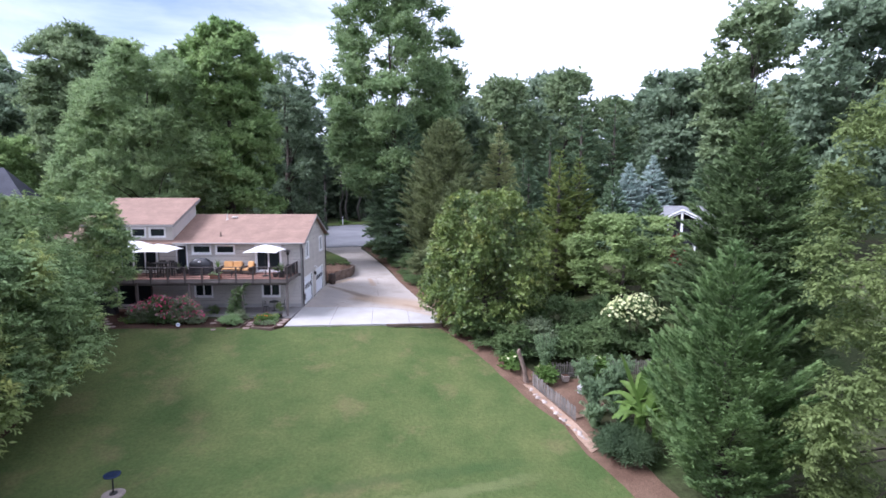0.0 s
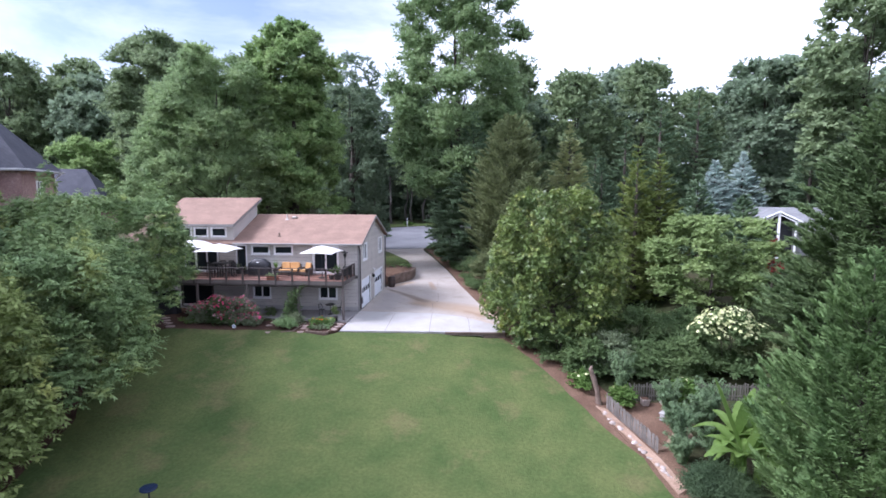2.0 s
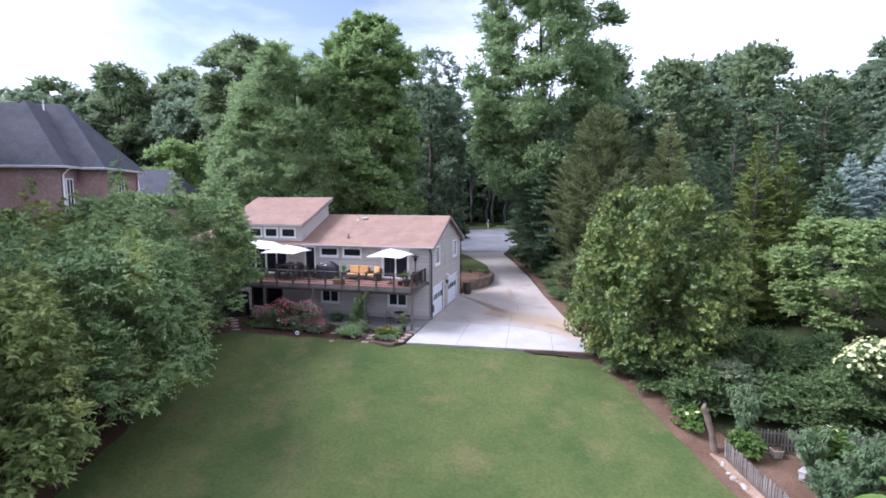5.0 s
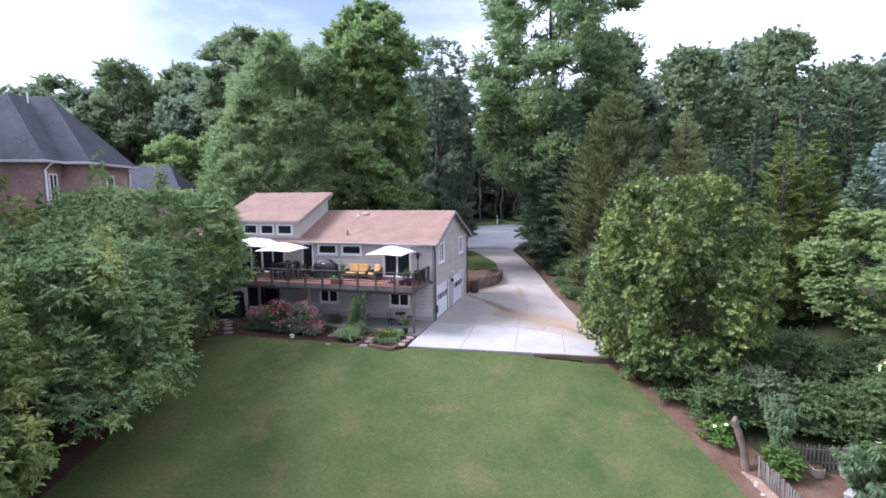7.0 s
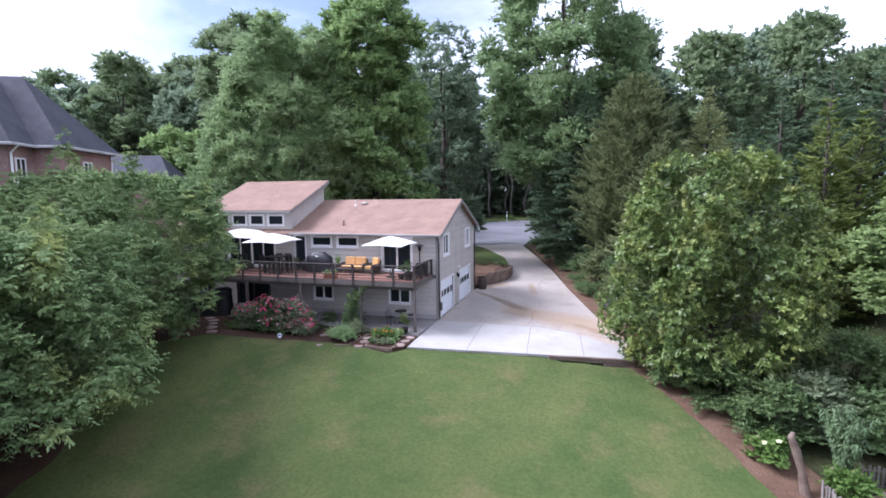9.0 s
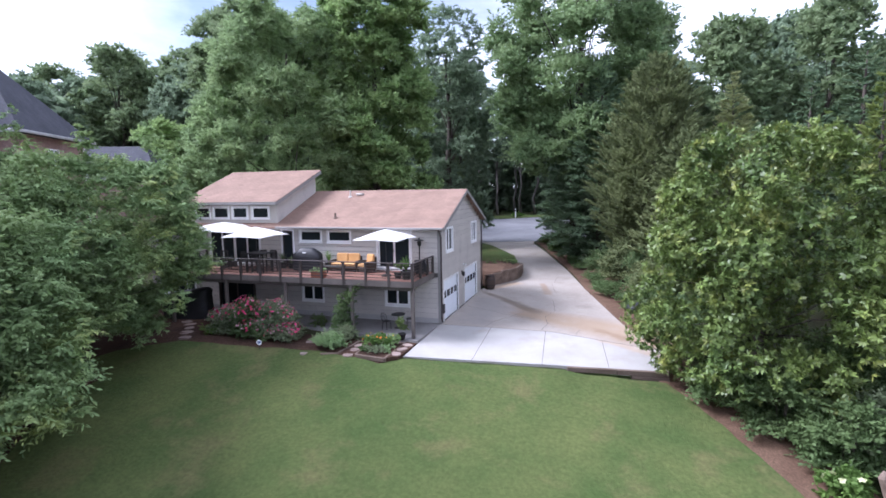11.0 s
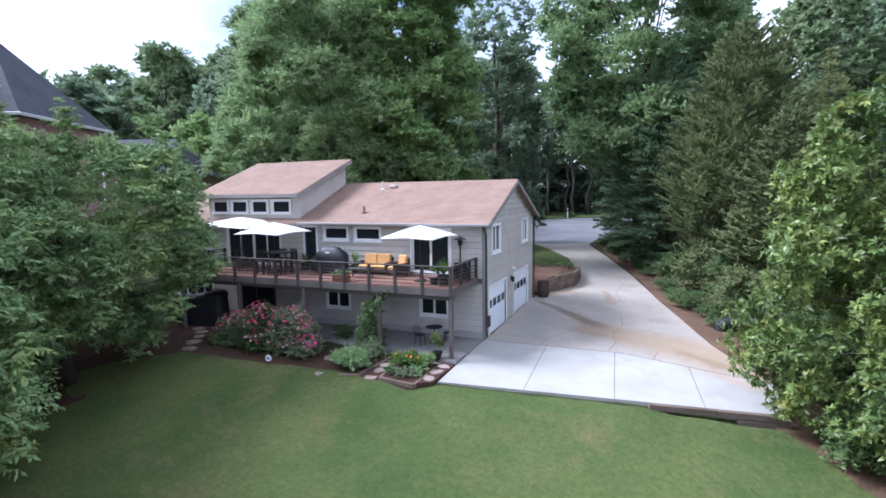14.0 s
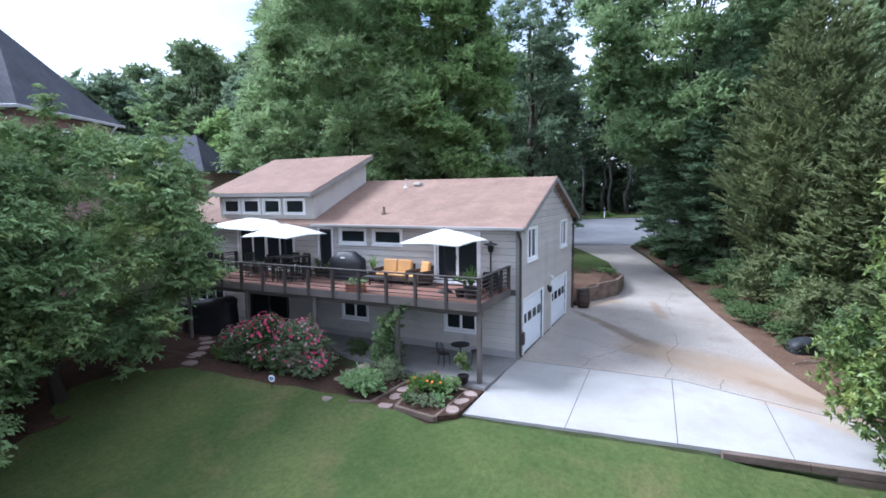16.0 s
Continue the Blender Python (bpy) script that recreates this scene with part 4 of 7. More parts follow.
wall_low = wall_with("wall", HX0, 0, -0.6, 2.5, low_holes, FRONT, 0.18, M_GAPSHADE, "basement wall with taupe lap siding under the deck")
siding(wall_low, HX0, -0.02, 0.28, 2.5, low_holes, FRONT)
boxed("foundation", HX0, -0.02, -0.03, 0, -0.6, 0.27, M_BLOCK, house, 0.005)
east_up = [(1.0, 2.2, 3.78, 5.0), (6.4, 7.6, 3.78, 5.0)]
east_low = [(0.5, 3.25, 0.0, 2.2), (4.75, 7.7, 0.05, 2.25)]
gab = [(0.0, EAVE), (DEPTH, EAVE), (DEPTH / 2, RIDGE - 0.12)]
wall_east = wall_with("wall", 0.0, DEPTH, -0.6, EAVE, east_up + east_low, EAST, 0.18, M_GAPSHADE, "gable end with taupe lap siding over two garage doors", gable=gab)
siding(wall_east, 0.02, DEPTH, 0.12, EAVE, east_up + east_low, EAST)
siding(wall_east, 0, 0, EAVE, RIDGE - 0.2, [], EAST, top=lambda z: (0.02 + (z - EAVE) / 2.04 * DEPTH / 2 + 0.05, DEPTH - (z - EAVE) / 2.04 * DEPTH / 2 - 0.05))
wall_with("wall", HX0, 0, -0.6, EAVE, [], Matrix.Translation((0, DEPTH - 0.18, 0)), 0.18, M_SIDING, "street-side wall")
wall_with("wall", 0.0, DEPTH, -0.6, EAVE, [], Matrix.Translation((HX0 + 0.18, 0, 0)) @ EAST, 0.18, M_SIDING, "far end wall", gable=gab)
for x0, x1, y0, y1 in ((-0.12, 0.05, -0.065, -0.03), (0.03, 0.065, -0.03, 0.12)):
    boxed("corner_board", x0, x1, y0, y1, 0.0, EAVE - 0.02, M_GREYTRIM, house, 0.004)

for u0, u1, z0, z1 in up_holes[1:3]:
    window("window", u0, u1, z0, z1, FRONT, 1)
for u0, u1, z0, z1 in low_holes[:2]:
    window("window", u0, u1, z0, z1, FRONT, 2)
window("window", *low_holes[3], FRONT, 4)
for u0, u1, z0, z1 in east_up:
    window("window", u0, u1, z0, z1, EAST, 2)


def sliding_door(u0, u1, z0, z1, panels, mat, label):
    d = new("sliding_door")
    d.parent = house
    tagged(d, label)
    bm = bmesh.new()
    box(bm, u0 - 0.1, u0, -0.06, 0.08, z0, z1 + 0.1, 0.006)
    box(bm, u1, u1 + 0.1, -0.06, 0.08, z0, z1 + 0.1, 0.006)
    box(bm, u0, u1, -0.058, 0.08, z1, z1 + 0.1, 0.006)
    box(bm, u0, u1, -0.08, 0.08, z0 - 0.03, z0 + 0.04, 0.006)
    part("door_frame", bm, mat, d)
    w = (u1 - u0) / panels
    for i in range(panels):
        a, b = u0 + i * w, u0 + (i + 1) * w
        y = 0.0 if i % 2 else 0.04
        bm = bmesh.new()
        for q in ((a, a + 0.07, z0 + 0.04, z1), (b - 0.07, b, z0 + 0.04, z1), (a + 0.07, b - 0.07, z0 + 0.04, z0 + 0.16), (a + 0.07, b - 0.07, z1 - 0.08, z1)):
            box(bm, q[0], q[1], y - 0.02, y + 0.02, q[2], q[3], 0.004)
        part("door_panel", bm, mat, d)
        boxed("pane", a + 0.06, b - 0.06, y - 0.004, y + 0.004, z0 + 0.15, z1 - 0.07, M_GLASS, d, 0)
    boxed("door_handle", u0 + w - 0.05, u0 + w - 0.02, -0.06, -0.02, z0 + 0.95, z0 + 1.15, M_METAL, d, 0.005)
    return d


sliding_door(*up_holes[0], 2, M_WHITE, "white-framed sliding glass door")
sliding_door(*up_holes[4], 4, M_WHITE, "wide white-framed sliding glass doors")
sliding_door(*low_holes[2], 2, M_BROWN, "dark sliding door under the deck")
gd = new("door")
gd.parent = house
tagged(gd, "dark glazed door in a white frame")
bm = bmesh.new()
u0, u1, z0, z1 = up_holes[3]
for q in ((u0 - 0.09, u0, z0, z1 + 0.09), (u1, u1 + 0.09, z0, z1 + 0.09), (u0, u1, z1, z1 + 0.09)):
    box(bm, q[0], q[1], -0.06, 0.08, q[2], q[3], 0.006)
part("door_frame", bm, M_WHITE, gd)
boxed("door_leaf", u0, u1, 0.02, 0.06, z0, z1, M_BROWN, gd)
boxed("pane", u0 + 0.1, u1 - 0.1, 0.005, 0.018, z0 + 0.25, z1 - 0.1, M_GLASS, gd, 0)

# interior floors keep the glass from showing an empty shell
boxed("floor_slab", HX0 + 0.2, -0.2, 0.2, DEPTH - 0.2, 2.45, 2.7, M_DECK, house, 0)


def garage_door(u0, u1, z0, z1):
    g = new("garage_door")
    g.parent = house
    tagged(g, "white panelled garage door with a row of small windows")
    bm = bmesh.new()
    for q in ((u0 - 0.1, u0, z0, z1 + 0.1), (u1, u1 + 0.1, z0, z1 + 0.1), (u0, u1, z1, z1 + 0.1)):
        box(bm, q[0], q[1], -0.05, 0.1, q[2], q[3], 0.006)
    bmesh.ops.transform(bm, matrix=EAST, verts=bm.verts)
    part("door_frame", bm, M_WHITE, g)
    h = (z1 - z0) / 4
    for r in range(4):
        boxed("door_section", u0, u1, 0.05, 0.09, z0 + r * h + 0.006, z0 + (r + 1) * h - 0.006, M_DOORWHITE, g, 0.006, m=EAST)
        for c in range(4):
            a, b = u0 + (u1 - u0) * (c + 0.14) / 4, u0 + (u1 - u0) * (c + 0.86) / 4
            if r == 2:
                boxed("pane", a, b, 0.035, 0.047, z0 + r * h + 0.1, z0 + (r + 1) * h - 0.08, M_GLASSB, g, 0, m=EAST)
            else:
                boxed("raised_panel", a, b, 0.035, 0.049, z0 + r * h + 0.1, z0 + (r + 1) * h - 0.1, M_DOORWHITE, g, 0.01, m=EAST)


for h in east_low:
    garage_door(*h)


# roofs: slabs with a thickness, their edges boarded
def roof_slab(name, corners, thick, mat, label):
    bm = bmesh.new()
    t = [bm.verts.new(c) for c in corners]
    b = [bm.verts.new((c[0], c[1], c[2] - thick)) for c in corners]
    bm.faces.new(t)
    bm.faces.new(list(reversed(b)))
    k = len(t)
    for i in range(k):
        bm.faces.new((t[i], b[i], b[(i + 1) % k], t[(i + 1) % k]))
    bmesh.ops.recalc_face_normals(bm, faces=bm.faces)
    return part(name, bm, mat, house, label)


RX0, RX1, OV = HX0 - 0.3, 0.33, 0.45
SL = (RIDGE - (EAVE + 0.03)) / (DEPTH / 2 + OV)
roof_slab("roof", [(RX0, -OV, EAVE + 0.03), (RX1, -OV, EAVE + 0.03), (RX1, DEPTH / 2, RIDGE), (RX0, DEPTH / 2, RIDGE)], 0.1, M_ROOF, "red-brown asphalt shingle roof slope")
roof_slab("roof", [(RX1, DEPTH + OV, EAVE + 0.03), (RX0, DEPTH + OV, EAVE + 0.03), (RX0, DEPTH / 2, RIDGE), (RX1, DEPTH / 2, RIDGE)], 0.1, M_ROOF, "red-brown asphalt shingle roof slope facing the street")

def plank(name, a, b, h, thick, mat, axis=(1, 0, 0)):
    """A board between two places, its height h hanging down, its thickness along axis."""
    bm = bmesh.new()
    ax = Vector(axis) * thick
    top = [Vector(a), Vector(b)]
    v = []
    for o in (Vector((0, 0, 0)), ax):
        v += [bm.verts.new(top[0] + o), bm.verts.new(top[1] + o), bm.verts.new(top[1] + o - Vector((0, 0, h))), bm.verts.new(top[0] + o - Vector((0, 0, h)))]
    for q in ((0, 1, 2, 3), (7, 6, 5, 4), (0, 4, 5, 1), (1, 5, 6, 2), (2, 6, 7, 3), (3, 7, 4, 0)):
        bm.faces.new([v[i] for i in q])
    bmesh.ops.recalc_face_normals(bm, faces=bm.faces)
    return part(name, bm, mat, house)


plank("bargeboard", (RX1, -OV, EAVE + 0.0), (RX1, DEPTH / 2, RIDGE - 0.03), 0.2, 0.025, M_GREYTRIM)
plank("bargeboard", (RX1, DEPTH + OV, EAVE + 0.0), (RX1, DEPTH / 2, RIDGE - 0.03), 0.2, 0.025, M_GREYTRIM)
boxed("soffit", RX0, RX1, -OV + 0.02, 0.0, EAVE - 0.1, EAVE - 0.07, M_GREYTRIM, house, 0)


def gutter(x0, x1, y, z):
    bm = bmesh.new()
    box(bm, x0, x1, y - 0.11, y, z - 0.12, z, 0.02)
    return part("gutter", bm, M_GREYTRIM, house)


gutter(-9.75, RX1, -OV, EAVE + 0.05)
gutter(RX0, RX1, DEPTH + OV + 0.11, EAVE + 0.05)
for y, yy in ((-OV - 0.05, -0.12), (DEPTH + OV + 0.05, DEPTH + 0.06)):
    bm = bmesh.new()
    tube(bm, [(0.1, y, EAVE - 0.02), (0.1, y, EAVE - 0.14), (0.1, yy, EAVE - 0.45), (0.1, yy, 0.25), (0.14, yy, 0.12)], [0.05] * 5, 8)
    part("downspout", bm, M_BROWN, house)

# the raised clerestory
clere = [(-15.85, -14.72), (-14.5, -13.35), (-13.1, -12.0), (-11.7, -10.5)]
wall_up = wall_with("wall", UP0, UP1, EAVE - 0.2, 6.5, [(a + 0.04, b - 0.04, 5.62, 6.26) for a, b in clere], Matrix.Translation((0, 0.02, 0)), 0.16, M_SIDING, "raised clerestory wall")
for a, b in clere:
    window("window", a + 0.04, b - 0.04, 5.62, 6.26, Matrix.Translation((0, 0.02, 0)), 1, sill=False)
for x in (UP0, UP1 - 0.16):
    bm = bmesh.new()
    pr = [(0.18, EAVE), (0.18, 6.56), (4.14, 8.2), (4.14, 5.4)]
    v = [bm.verts.new((x + o, y, z)) for o in (0, 0.16) for y, z in pr]
    for q in ((0, 1, 2, 3), (7, 6, 5, 4), (0, 4, 5, 1), (1, 5, 6, 2), (2, 6, 7, 3), (3, 7, 4, 0)):
        bm.faces.new([v[i] for i in q])
    bmesh.ops.recalc_face_normals(bm, faces=bm.faces)
    part("wall", bm, M_SIDING, house, "side of the raised clerestory")
wall_with("wall", UP0, UP1, 5.4, 8.2, [], Matrix.Translation((0, 4.14, 0)), 0.16, M_SIDING, "back of the raised clerestory")
UR0, UR1 = UP0 - 0.45, UP1 + 0.33
roof_slab("roof", [(UR0, -0.55, 6.6), (UR1, -0.55, 6.6), (UR1, 4.5, 8.55), (UR0, 4.5, 8.55)], 0.1, M_ROOF, "red-brown shingle shed roof of the clerestory")
plank("bargeboard", (UR1, -0.55, 6.56), (UR1, 4.5, 8.51), 0.2, 0.025, M_GREYTRIM)
plank("fascia", (UR0, -0.575, 6.58), (UR1, -0.575, 6.58), 0.16, 0.025, M_GREYTRIM, (0, 1, 0))
plank("fascia", (UR0, 4.5, 8.54), (UR1, 4.5, 8.54), 0.2, 0.025, M_GREYTRIM, (0, 1, 0))
# vents on the roof
for x, y, kind in ((-6.5, 0.65, "pipe"), (-7.0, 3.5, "stack"), (-6.45, 3.75, "cap")):
    z = EAVE + 0.03 + (y + OV) * SL
    bm = bmesh.new()
    if kind == "pipe":
        lathe(bm, [(0.14, -0.03), (0.12, 0.04), (0.06, 0.05), (0.055, 0.28), (0.07, 0.3)], 10, (x, y, z))
    elif kind == "stack":
        lathe(bm, [(0.16, -0.03), (0.1, 0.04), (0.05, 0.06), (0.05, 0.42)], 10, (x, y, z))
    else:
        box(bm, x - 0.2, x + 0.2, y - 0.2, y + 0.2, z - 0.02, z + 0.12, 0.03)
    part("roof_vent", bm, M_TIMBER if kind == "pipe" else M_SIDING, house)

# ---- the deck ----
deck = thing("deck", "raised wooden deck with red-stained boards and dark horizontal rails", "deck")
DX0, DX1, DY = -15.1, -0.35, -3.1
DTOP = 2.78
n = 22
for i in range(n):
    y0 = DY + 0.02 + (abs(DY) - 0.05) * i / n
    for a, b in ((DX0, DX0 + 5.0), (DX0 + 5.004, DX0 + 10.0), (DX0 + 10.004, DX1)):
        piece("deck_board", a, b, y0, y0 + 0.132, DTOP - 0.035, DTOP, M_DECK, deck)
for x in np.arange(DX0 + 0.2, DX1, 0.6):
    piece("joist", x - 0.02, x + 0.02, DY + 0.06, -0.02, DTOP - 0.25, DTOP - 0.037, M_RIM, deck)
boxed("rim_board", DX0, DX1 + 0.02, DY - 0.04, DY, DTOP - 0.3, DTOP - 0.005, M_RIM, deck, 0.006)
boxed("rim_board", DX1, DX1 + 0.04, DY, -0.02, DTOP - 0.3, DTOP - 0.005, M_RIM, deck, 0.006)
boxed("rim_board", DX0 - 0.04, DX0, DY, -0.02, DTOP - 0.3, DTOP - 0.005, M_RIM, deck, 0.006)
RAILZ = DTOP + 0.85
rail_posts = [(x, DY - 0.02) for x in np.linspace(DX0 + 0.05, DX1 - 0.03, 13)] + [(DX1 - 0.03, y) for y in (-2.0, -0.95, -0.12)] + [(DX0 + 0.05, y) for y in (-2.0, -0.95, -0.12)]
for x, y in rail_posts:
    boxed("rail_post", x - 0.055, x + 0.055, y - 0.055, y + 0.055, DTOP - 0.3, RAILZ, M_BROWN, deck, 0.006)
boxed("top_rail", DX0 - 0.03, DX1 + 0.05, DY - 0.1, DY + 0.05, RAILZ, RAILZ + 0.04, M_BROWN, deck, 0.006)
boxed("top_rail", DX1 - 0.1, DX1 + 0.05, DY + 0.05, -0.05, RAILZ, RAILZ + 0.04, M_BROWN, deck, 0.006)
boxed("top_rail", DX0 - 0.03, DX0 + 0.12, DY + 0.05, -0.05, RAILZ, RAILZ + 0.04, M_BROWN, deck, 0.006)
for k in range(5):
    z = DTOP + 0.12 + k * 0.15
    boxed("rail", DX0, DX1, DY - 0.035, DY - 0.005, z, z + 0.035, M_BROWN, deck, 0.004)
    boxed("rail", DX1 - 0.045, DX1 - 0.015, DY, -0.06, z, z + 0.035, M_BROWN, deck, 0.004)
    boxed("rail", DX0 + 0.035, DX0 + 0.065, DY, -0.06, z, z + 0.035, M_BROWN, deck, 0.004)
for x in (-0.42, -3.68, -7.5, -11.25, -15.0):
    boxed("deck_post", x - 0.075, x + 0.075, DY + 0.02, DY + 0.17, -0.35, DTOP - 0.25, M_RIM, deck, 0.008)
boxed("beam", DX0, DX1, DY + 0.18, DY + 0.3, DTOP - 0.5, DTOP - 0.26, M_RIM, deck, 0.006)


# ---- trees ----
def gz(x, y):
    return ground(x, y) - 0.05


def on(x, y):
    return (x, y, gz(x, y))


def rise_to(x, y, z):
    return z - gz(x, y)


# cherries along the western edge of the lawn
# the last three are added, hardly in view, to shade the lawn
for i, (x, y, h, r, lo, s, nw) in enumerate(((-14.2, -9.0, 10.0, 5.6, 1.3, 11, 0.64), (-12.6, -17.0, 9.7, 6.5, 2.3, 12, 0.95), (-10.8, -24.0, 9.2, 5.6, 1.9, 13, 0.95), (-11.6, -31.5, 9.0, 5.5, 0.4, 14, 0.9), (-19.5, -13.2, 9.5, 5.6, 1.2, 15, 0.9), (-18.8, -21.5, 10.2, 5.6, 1.0, 16, 0.9))):
    broadleaf("cherry_tree", "spreading cherry tree with drooping green leaves beside the lawn", on(x, y), h, r, lo, 66, (0.185, 0.185, 0.22, 0.3, 0.3, 0.3)[i], (46, 46, 30, 8, 9, 9)[i], L_CHERRY if i < 2 else L_CHERRY2, s, lobe=0.25, per_lobe=9, trunk_r=0.22, top=0.45,
              flat=0.85, droop=0.5, narrow=nw, group="cherry trees", width=0.36, limbs=20, shoots=26, inner=0.3, trunk_h=h * 0.7, dome=2.6)
broadleaf("magnolia_tree", "large southern magnolia with glossy yellow-green leaves", on(14.2, -3.0), rise_to(14.2, -3, 9.3), 4.9, 0.7, 84, 0.21, 42, L_MAG, 21, lobe=0.2, per_lobe=9, trunk_r=0.25, top=0.22, flat=0.95,
          narrow=0.72, width=0.38, limbs=30, inner=0.12, rosette=True, dome=2.3, clump=0.42)
broadleaf("tulip_tree", "very tall tulip tree with an open crown", on(5.3, 28.5), 36.6, 8.8, 8.0, 44, 0.34, 11, L_TULIP, 31, lobe=0.34, per_lobe=12, trunk_r=0.5, top=0.4, narrow=0.85, flat=0.85, width=0.6, limbs=30, inner=0.2, open_top=0.22, dome=3.2, far=True)
conifer("fir_tree", "dark green fir beside the driveway", on(5.4, 31.0), 16.5, 4.7, L_FIR, 41, whorls=38, arms=15, leaf=0.36, density=44, width=0.36, power=0.62, group="driveway firs", spread=0.45, ragged=0.22, droop=0.2, low=0.0)
conifer("fir_tree", "dark green fir beside the driveway", on(7.7, 23.0), 17.6, 4.7, L_FIR, 40, whorls=38, arms=15, leaf=0.34, density=46, width=0.36, power=0.62, group="driveway firs", spread=0.45, ragged=0.22, droop=0.2, low=0.0)
conifer("cedar_tree", "brownish green eastern red cedar", on(11.8, 17.5), rise_to(11.8, 17.5, 16.6), 5.5, L_CEDAR, 42, whorls=60, arms=18, leaf=0.3, density=50, rise=0.7, power=0.66, width=0.34, spread=0.45)
conifer("cedar_tree", "pale golden deodar cedar with a pointed tip", on(20.4, 35), 17.9, 6.4, L_GOLD, 43, whorls=30, arms=14, leaf=0.5, density=44, rise=0.05, width=0.32, power=1.0, droop=0.2, upturn=0.35, ragged=0.2)
conifer("cedar_tree", "olive green cedar with a feathery tip", on(22.6, 9.0), rise_to(22.6, 9, 12.8), 3.1, L_CEDAR2, 44, whorls=28, arms=11, leaf=0.36, density=36, rise=0.2, width=0.3, power=0.75, upturn=0.5, ragged=0.4)
conifer("cedar_tree", "olive green cedar with a feathery tip", on(24.8, 9.9), rise_to(24.8, 9.9, 12.1), 3.0, L_CEDAR2, 45, whorls=28, arms=11, leaf=0.36, density=36, rise=0.2, width=0.3, power=0.75, upturn=0.5, ragged=0.4)
broadleaf("maple_tree", "light green spreading maple in the garden", on(27.2, 4.0), rise_to(27.2, 4, 7.4), 5.0, 1.2, 34, 0.22, 28, L_MAPLE, 46, lobe=0.3, per_lobe=9, top=0.5, flat=0.55, narrow=0.85, width=0.6, dome=2.4)
conifer("spruce_tree", "silvery blue spruce near the cottage", on(39.2, 34), rise_to(39.2, 34, 13.0), 4.7, L_BLUE, 47, whorls=30, arms=15, leaf=0.42, density=44, width=0.36, power=0.95, group="blue spruces", ragged=0.18)
conifer("spruce_tree", "silvery blue spruce near the cottage", on(43.6, 36), rise_to(43.6, 36, 14.2), 4.7, L_BLUE, 48, whorls=30, arms=15, leaf=0.42, density=44, width=0.36, power=0.95, group="blue spruces", ragged=0.18)
conifer("cypress_tree", "broad dark green cypress", on(30.2, -9.5), rise_to(30.2, -9.5, 13.9), 5.9, L_DARKCYP, 49, whorls=56, arms=18, leaf=0.32, density=60, rise=0.45, power=0.74, width=0.34, spread=0.45, ragged=0.25)
conifer("cypress_tree", "feathery mid-green cypress beside the lawn", on(22.4, -20.2), rise_to(22.4, -20.2, 6.9), 3.5, L_CYPRESS, 50, whorls=38, arms=15, leaf=0.19, density=120, rise=0.85, power=0.8, width=0.34, upturn=0.2, ragged=0.42, spread=0.5)
broadleaf("birch_tree", "light green river birch with fine hanging leaves", on(27.9, -24.4), 19.0, 5.2, 0.2, 52, 0.15, 34, L_BIRCH, 51, lobe=0.28, per_lobe=11, top=0.45, flat=0.9, droop=0.6, narrow=1.0, width=0.5)
# behind the house
broadleaf("oak_tree", "big soft green tree behind the house", on(-19.4, 15.5), 23.2, 8.8, 2.5, 64, 0.32, 24, L_WILLOW, 61, far=True, lobe=0.26, per_lobe=11, top=0.36, narrow=0.85, flat=0.95, droop=0.3, width=0.36, dome=1.7)
broadleaf("oak_tree", "tall bright green tree behind the house", on(-11.9, 18.0), 27.2, 6.0, 3.0, 56, 0.36, 20, L_BRIGHT, 62, far=True, lobe=0.34, per_lobe=11, top=0.4, narrow=0.9, flat=0.85, dome=2.6)
broadleaf("oak_tree", "round dark green tree behind the house", on(-35.0, 31.0), 26.4, 8.0, 3.0, 36, 0.42, 12, L_OAK, 63, far=True, lobe=0.42, per_lobe=11, top=0.5, narrow=0.8, dome=2.4)
broadleaf("oak_tree", "thin-crowned tall tree behind the house", on(-9.4, 33.0), 27.5, 5.4, 2.5, 40, 0.38, 9, L_OAKHAZE, 64, far=True, lobe=0.42, per_lobe=12, top=0.5, narrow=0.95, open_top=0.45)
broadleaf("oak_tree", "yellow-green rounded tree near the brick house", on(-43.0, 26.0), 12.6, 5.0, 3.0, 18, 0.36, 16, L_BRIGHT, 65, far=True, lobe=0.45, per_lobe=10, top=0.5, narrow=0.8)

# the far wood: a few kinds, repeated
wood = []
for i, (h, r, lo, m) in enumerate(((30, 7.8, 4, L_OAKHAZE), (28, 7.0, 5, L_OAKHAZE), (31, 6.8, 4, L_OAK), (26, 7.4, 3, L_OAKHAZE))):
    wood.append(broadleaf("woodland_tree", "tall dark green woodland tree", on(-30 + 30 * i, 88), h, r, lo, 30, 0.6, 2.6, m, 70 + i, far=True, lobe=0.46, per_lobe=11, flat=0.9, top=0.5, narrow=0.85, group="woodland trees", width=0.75, dome=2.6))
pine = conifer("pine_tree", "dark pointed conifer at the edge of the wood", on(30.0, 44), 18, 5.0, L_FIR, 77, whorls=26, arms=10, leaf=0.55, density=24, width=0.36, group="woodland conifers")
rng_w = random.Random(5)


def plant(src, x, y, s):
    copy_thing(src, Matrix.Translation((x, y, gz(x, y))) @ Matrix.Rotation(rng_w.uniform(0, 6.28), 4, "Z") @ Matrix.Diagonal((s, s, s * rng_w.uniform(0.92, 1.08), 1)))


